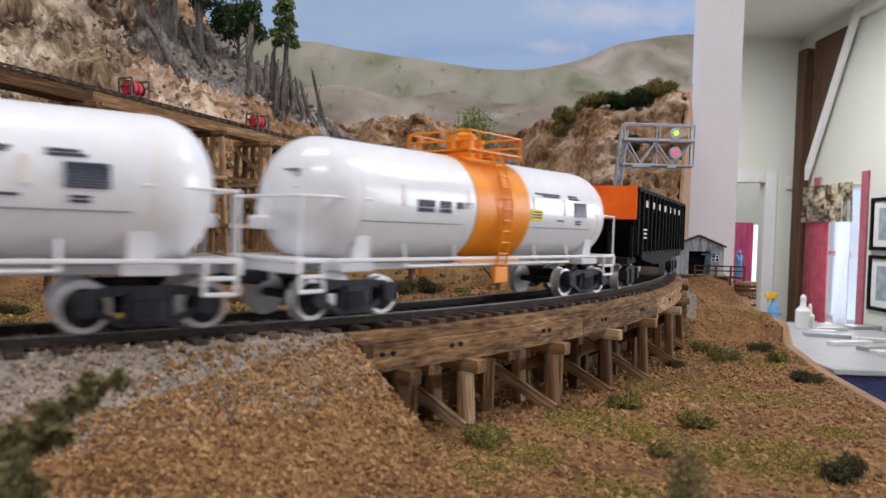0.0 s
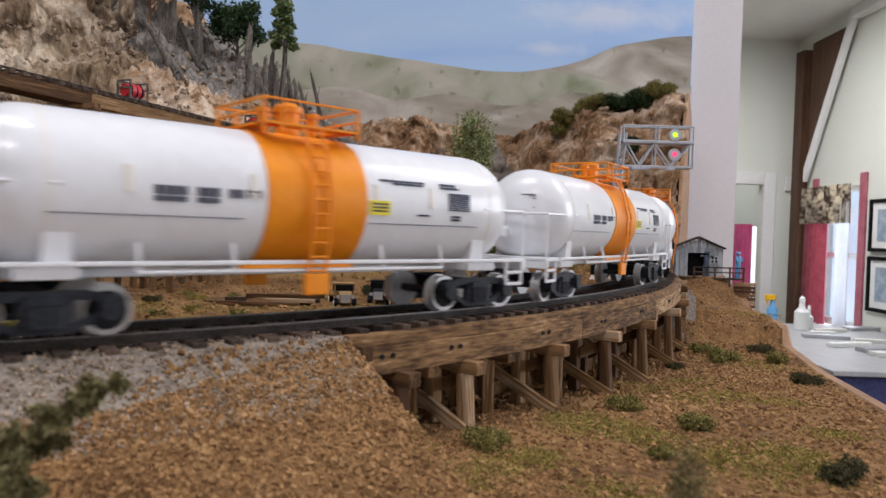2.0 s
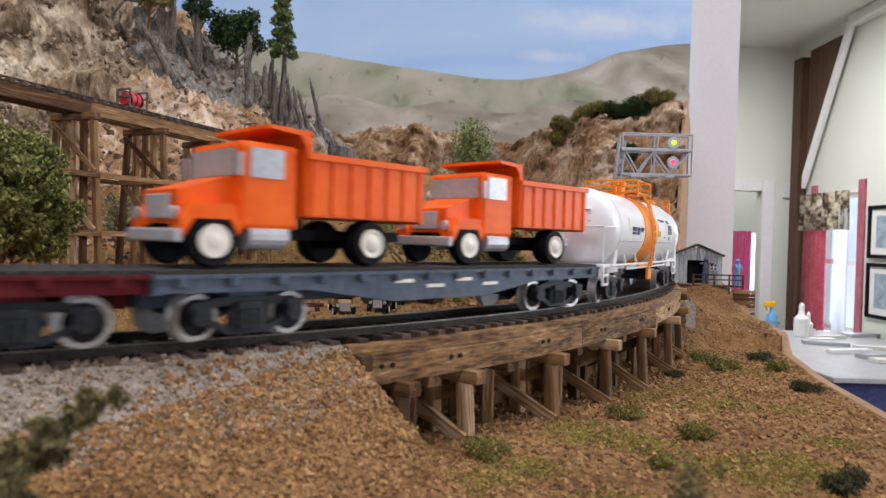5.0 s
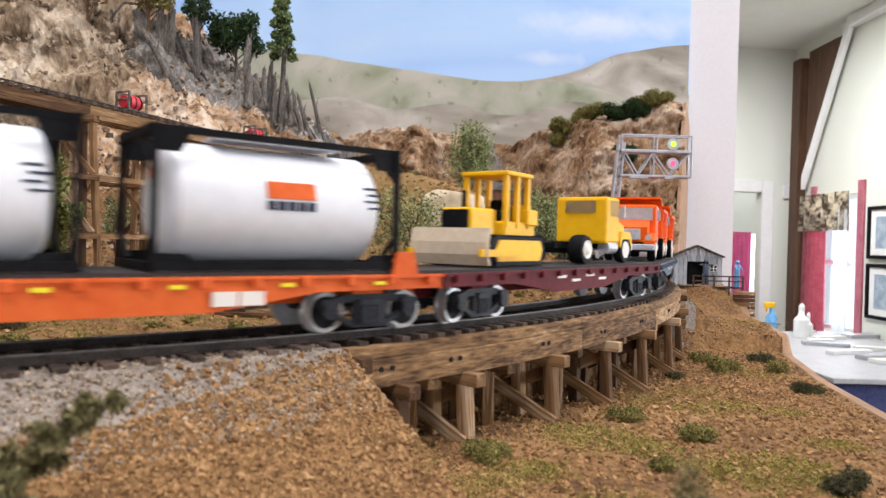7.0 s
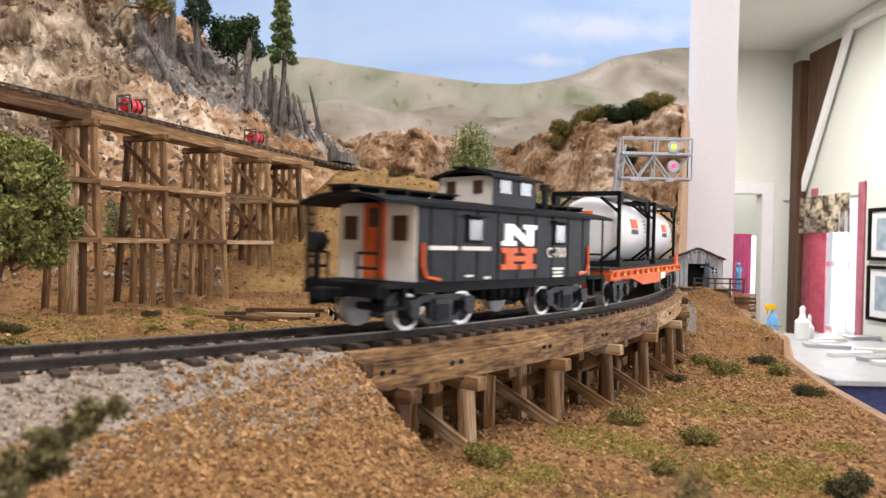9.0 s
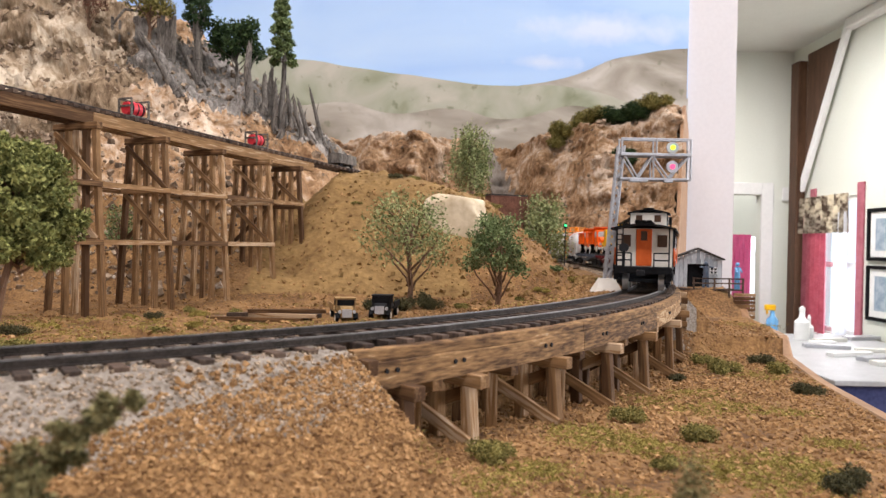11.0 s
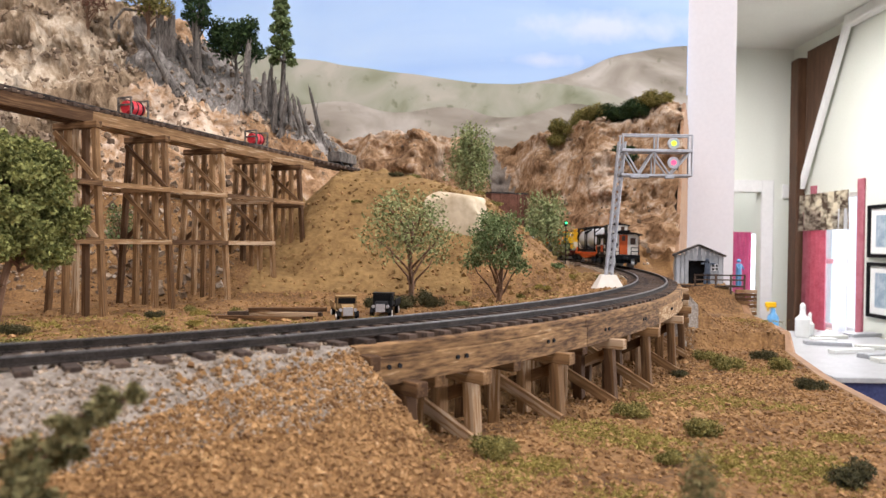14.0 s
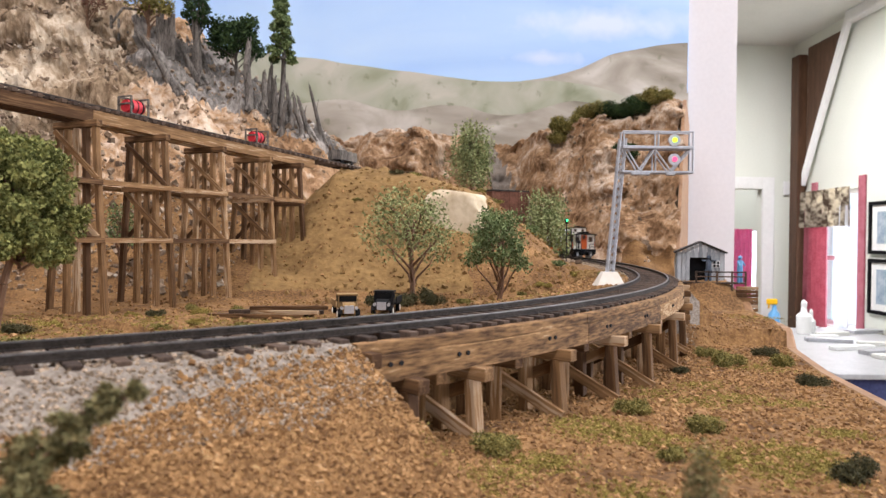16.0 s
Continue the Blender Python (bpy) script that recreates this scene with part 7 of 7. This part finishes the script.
old_boxcar()
ore = thing("ore_car", "small grey mine car on the upper line", "mine car", m=Matrix.Translation(upper(1.22, 0, 0.004)) @ Matrix.Rotation(math.atan2(UB.y - UA.y, UB.x - UA.x), 4, "Z"))
bm = bm_new()
for y in (-0.006, 0.006):
    box(bm, (0, y, 0.007), (0.030, 0.0010, 0.0090))
for x in (-0.015, 0.015):
    box(bm, (x, 0, 0.007), (0.0010, 0.0126, 0.0090))
box(bm, (0, 0, 0.003), (0.030, 0.0126, 0.0010))
part("body", bm, CHAR, ore)
for x in (-0.009, 0.009):
    bm = bm_new()
    for y in (-0.0045, 0.0045):
        rod(bm, (x, y - 0.0006, 0.0018), (x, y + 0.0006, 0.0018), 0.0022, n=14)
    rod(bm, (x, -0.0045, 0.0018), (x, 0.0045, 0.0018), 0.0005, n=6)
    part("wheelset", bm, IRON, ore)


# ---- room furnishings ----
def window():
    t = thing("window_1", "white sash window with rose curtains and a floral valance", "window", kind="structure")
    bm = bm_new()
    xw = 3.548
    for lo, hi in (((xw - 0.02, WY0 - 0.09, WZ0 - 0.05), (xw + 0.0, WY0, WZ1 + 0.1)), ((xw - 0.02, WY1, WZ0 - 0.05), (xw, WY1 + 0.09, WZ1 + 0.1))):
        box(bm, [(a + b) / 2 for a, b in zip(lo, hi)], [b - a for a, b in zip(lo, hi)], None, 0.004)
    part("casing", bm, CURTAIN, t, "dark rose painted side casing")
    bm = bm_new()
    for z in (WZ0 + 0.02, (WZ0 + WZ1) / 2, WZ1 - 0.02):
        box(bm, (3.60, (WY0 + WY1) / 2, z), (0.04, WY1 - WY0, 0.045), None, 0.004)
    for y in (WY0 + 0.02, WY1 - 0.02):
        box(bm, (3.60, y, (WZ0 + WZ1) / 2), (0.04, 0.045, WZ1 - WZ0), None, 0.004)
    part("sash", bm, TRIMW, t, "white sash frame")
    bm = bm_new()
    box(bm, (3.605, (WY0 + WY1) / 2, (WZ0 + WZ1) / 2), (0.005, WY1 - WY0 - 0.08, WZ1 - WZ0 - 0.08))
    part("pane", bm, GLASS, t).visible_shadow = False
    bm = bm_new()
    box(bm, (3.50, (WY0 + WY1) / 2, WZ0 - 0.03), (0.10, WY1 - WY0 + 0.2, 0.03), None, 0.004)
    part("sill", bm, TRIMW, t, "white window sill")


def drape(name, x, y0, y1, z0, z1, material, label, folds=5, depth=0.03, gather=0.0):
    """A hanging cloth in folds along y."""
    bm = bm_new()
    n, m = folds * 10, 14
    g = []
    for j in range(m + 1):
        w = 1 - gather * math.sin(math.pi * j / m)
        row = []
        for i in range(n + 1):
            f = i / n
            row.append(bm.verts.new((x + depth * math.sin(f * folds * 2 * math.pi) * (0.6 + 0.4 * j / m), y0 + (y1 - y0) * f * w, z1 + (z0 - z1) * j / m)))
        g.append(row)
    for j in range(m):
        for i in range(n):
            bm.faces.new((g[j][i], g[j][i + 1], g[j + 1][i + 1], g[j + 1][i]))
    r = bmesh.ops.solidify(bm, geom=bm.faces[:], thickness=0.003)
    return solid(name, bm, material, label, "curtain", smooth=True)


window()
drape("curtain", 3.47, 6.30, 6.68, 0.66, 1.80, CURTAIN, "rose curtain hanging beside the window", 5, 0.025)
drape("curtain", 3.46, 5.95, 6.12, 0.66, 1.80, SHEER, "white sheer curtain half across the window", 4, 0.02)
drape("valance", 3.45, 5.93, 6.72, 1.62, 1.96, FLORAL, "brown and cream floral valance", 8, 0.03)
bm = bm_new()
box(bm, (3.78, 6.38, 1.35), (0.01, 3.0, 2.4))
solid("backdrop_daylight", bm, glow("daylight", (0.80, 0.90, 1.0), 0.8), "bright daylight outside the window", kind="structure")
# corner post with its brace
bm = bm_new()
box(bm, (3.507, 6.90, 1.66), (0.09, 0.15, 3.32), None, 0.008)
solid("corner_post", bm, BROWNW, "dark brown boxed corner post", kind="structure")
bm = bm_new()
outline(bm, [(6.00, 3.43), (6.06, 3.46), (6.76, 2.16), (6.76, 2.03)], 0.04, Matrix.Translation((3.49, 0, 0)) @ Matrix.Rotation(radians(90), 4, "Z"))
solid("brace", bm, TRIMW, "white edged diagonal brace under the ceiling", kind="structure")
bm = bm_new()
outline(bm, [(6.12, 3.36), (6.75, 3.36), (6.75, 2.24)], 0.04, Matrix.Translation((3.53, 0, 0)) @ Matrix.Rotation(radians(90), 4, "Z"))
solid("brace_panel", bm, BROWNW, "dark brown panel behind the brace", kind="structure")
bm = bm_new()
box(bm, (3.50, 2.8, 3.43), (0.10, 6.5, 0.10), None, 0.02)
solid("crown_moulding", bm, TRIMW, "white moulding under the ceiling", kind="structure")
# picture frames on the east wall
for z, h in ((1.60, 0.40), (1.12, 0.42)):
    t = thing("picture_frame", "black framed picture on the mint wall", "picture", "wall pictures", Matrix.Translation((3.535, 5.51, z)))
    bm = bm_new()
    for dy, dz, sy, szz in ((0, h / 2, 0.50, 0.03), (0, -h / 2, 0.50, 0.03), (0.25, 0, 0.03, h + 0.03), (-0.25, 0, 0.03, h + 0.03)):
        box(bm, (0, dy, dz), (0.025, sy, szz), None, 0.003)
    part("frame", bm, BLACK, t)
    bm = bm_new()
    box(bm, (0.004, 0, 0), (0.004, 0.46, h - 0.02))
    part("mat_board", bm, TRIMW, t, "white mount")
    bm = bm_new()
    box(bm, (0.0, 0, 0), (0.004, 0.32, h - 0.14))
    part("picture", bm, HILLPIC, t, "blue-grey landscape picture")
# curtained room beyond the doorway, small box on the wall
drape("door_curtain", 0, 0, 0.24, 0.004, 1.62, PINK, "bright pink curtain beyond the doorway", 5, 0.03).matrix_basis = Matrix.Translation((3.09, 7.50, 0)) @ pose(0, 0, 0, 0, 0, -90)
bm = bm_new()
box(bm, (3.41, 7.62, 0.80), (0.13, 0.02, 1.6))
solid("far_window", bm, glow("far_daylight", (0.85, 0.93, 1.0), 1.2), "bright window in the room beyond", "window", "structure")
bm = bm_new()
box(bm, (2.92, 9.172, 1.86), (0.55, 0.06, 0.16), None, 0.01)
solid("dark_box", bm, BROWNW, "dark brown box high on the far wall", "box")
bm = bm_new()
box(bm, (3.50, 7.085, 2.03), (0.09, 0.03, 0.14), None, 0.006)
solid("wall_box", bm, TRIMW, "small white box on the wall above the door", "wall box")


def table():
    t = thing("table", "white topped work table with a blue cloth skirt", "table", m=Matrix.Translation((0, 0, 0)))
    bm = bm_new()
    box(bm, (2.815, 4.84, 0.735), (1.33, 2.12, 0.03), None, 0.006)
    part("tabletop", bm, TABLEM, t, "pale laminate table top")
    bm = bm_new()
    for x, y, sxx, syy in ((2.19, 4.84, 0.02, 2.02), (2.82, 3.84, 1.24, 0.02), (2.82, 5.84, 1.24, 0.02)):
        box(bm, (x, y, 0.50), (sxx, syy, 0.43))
    part("cloth_skirt", bm, BLUECLOTH, t, "dark blue cloth skirt")
    for x in (2.25, 3.40):
        for y in (3.9, 5.8):
            bm = bm_new()
            box(bm, (x, y, 0.36), (0.05, 0.05, 0.72), None, 0.006)
            part("leg", bm, BROWNW, t)


table()


def bottle(x, y, r, h, material, label, spray):
    t = thing("spray_bottle" if spray else "bottle", label, "bottle", m=Matrix.Translation((x, y, 0.75)))
    bm = bm_new()
    turned(bm, [(0, r * 0.9), (0.005, r), (h * 0.65, r), (h * 0.8, r * 0.45), (h, r * 0.35)], 24, "z")
    part("body", bm, material, t, "", True)
    bm = bm_new()
    if spray:
        box(bm, (-0.02, 0, h + 0.025), (0.085, 0.035, 0.045), None, 0.008)
        box(bm, (-0.045, 0, h - 0.005), (0.012, 0.02, 0.05), None, 0.004)
    else:
        turned(bm, [(h, r * 0.4), (h + 0.03, r * 0.4), (h + 0.05, r * 0.1)], 16, "z")
    part("cap", bm, YELLOW if spray else TRIMW, t, "yellow trigger head" if spray else "white cap")


bottle(2.72, 5.70, 0.045, 0.21, BLUEP, "blue spray bottle with a yellow trigger head", True)
bottle(2.86, 5.50, 0.055, 0.22, TRIMW, "white plastic bottle on the table", False)
bottle(2.98, 5.62, 0.035, 0.14, TRIMW, "small white bottle on the table", False)
random.seed(77)
for k in range(9):
    x, y = random.uniform(2.75, 3.40), 4.15 + 0.18 * k
    bm = bm_new()
    box(bm, (0, 0, 0.014), (random.uniform(0.18, 0.34), random.uniform(0.05, 0.12), 0.028), None, 0.003)
    solid("model_kit_box", bm, (TRIMW, CEILM, SILVER)[k % 3], "pale flat box lying on the work table", "box", m=Matrix.Translation((x, y, 0.75)) @ pose(0, 0, 0, 0, 0, random.uniform(-25, 25)), group="boxes on the table")


motions()
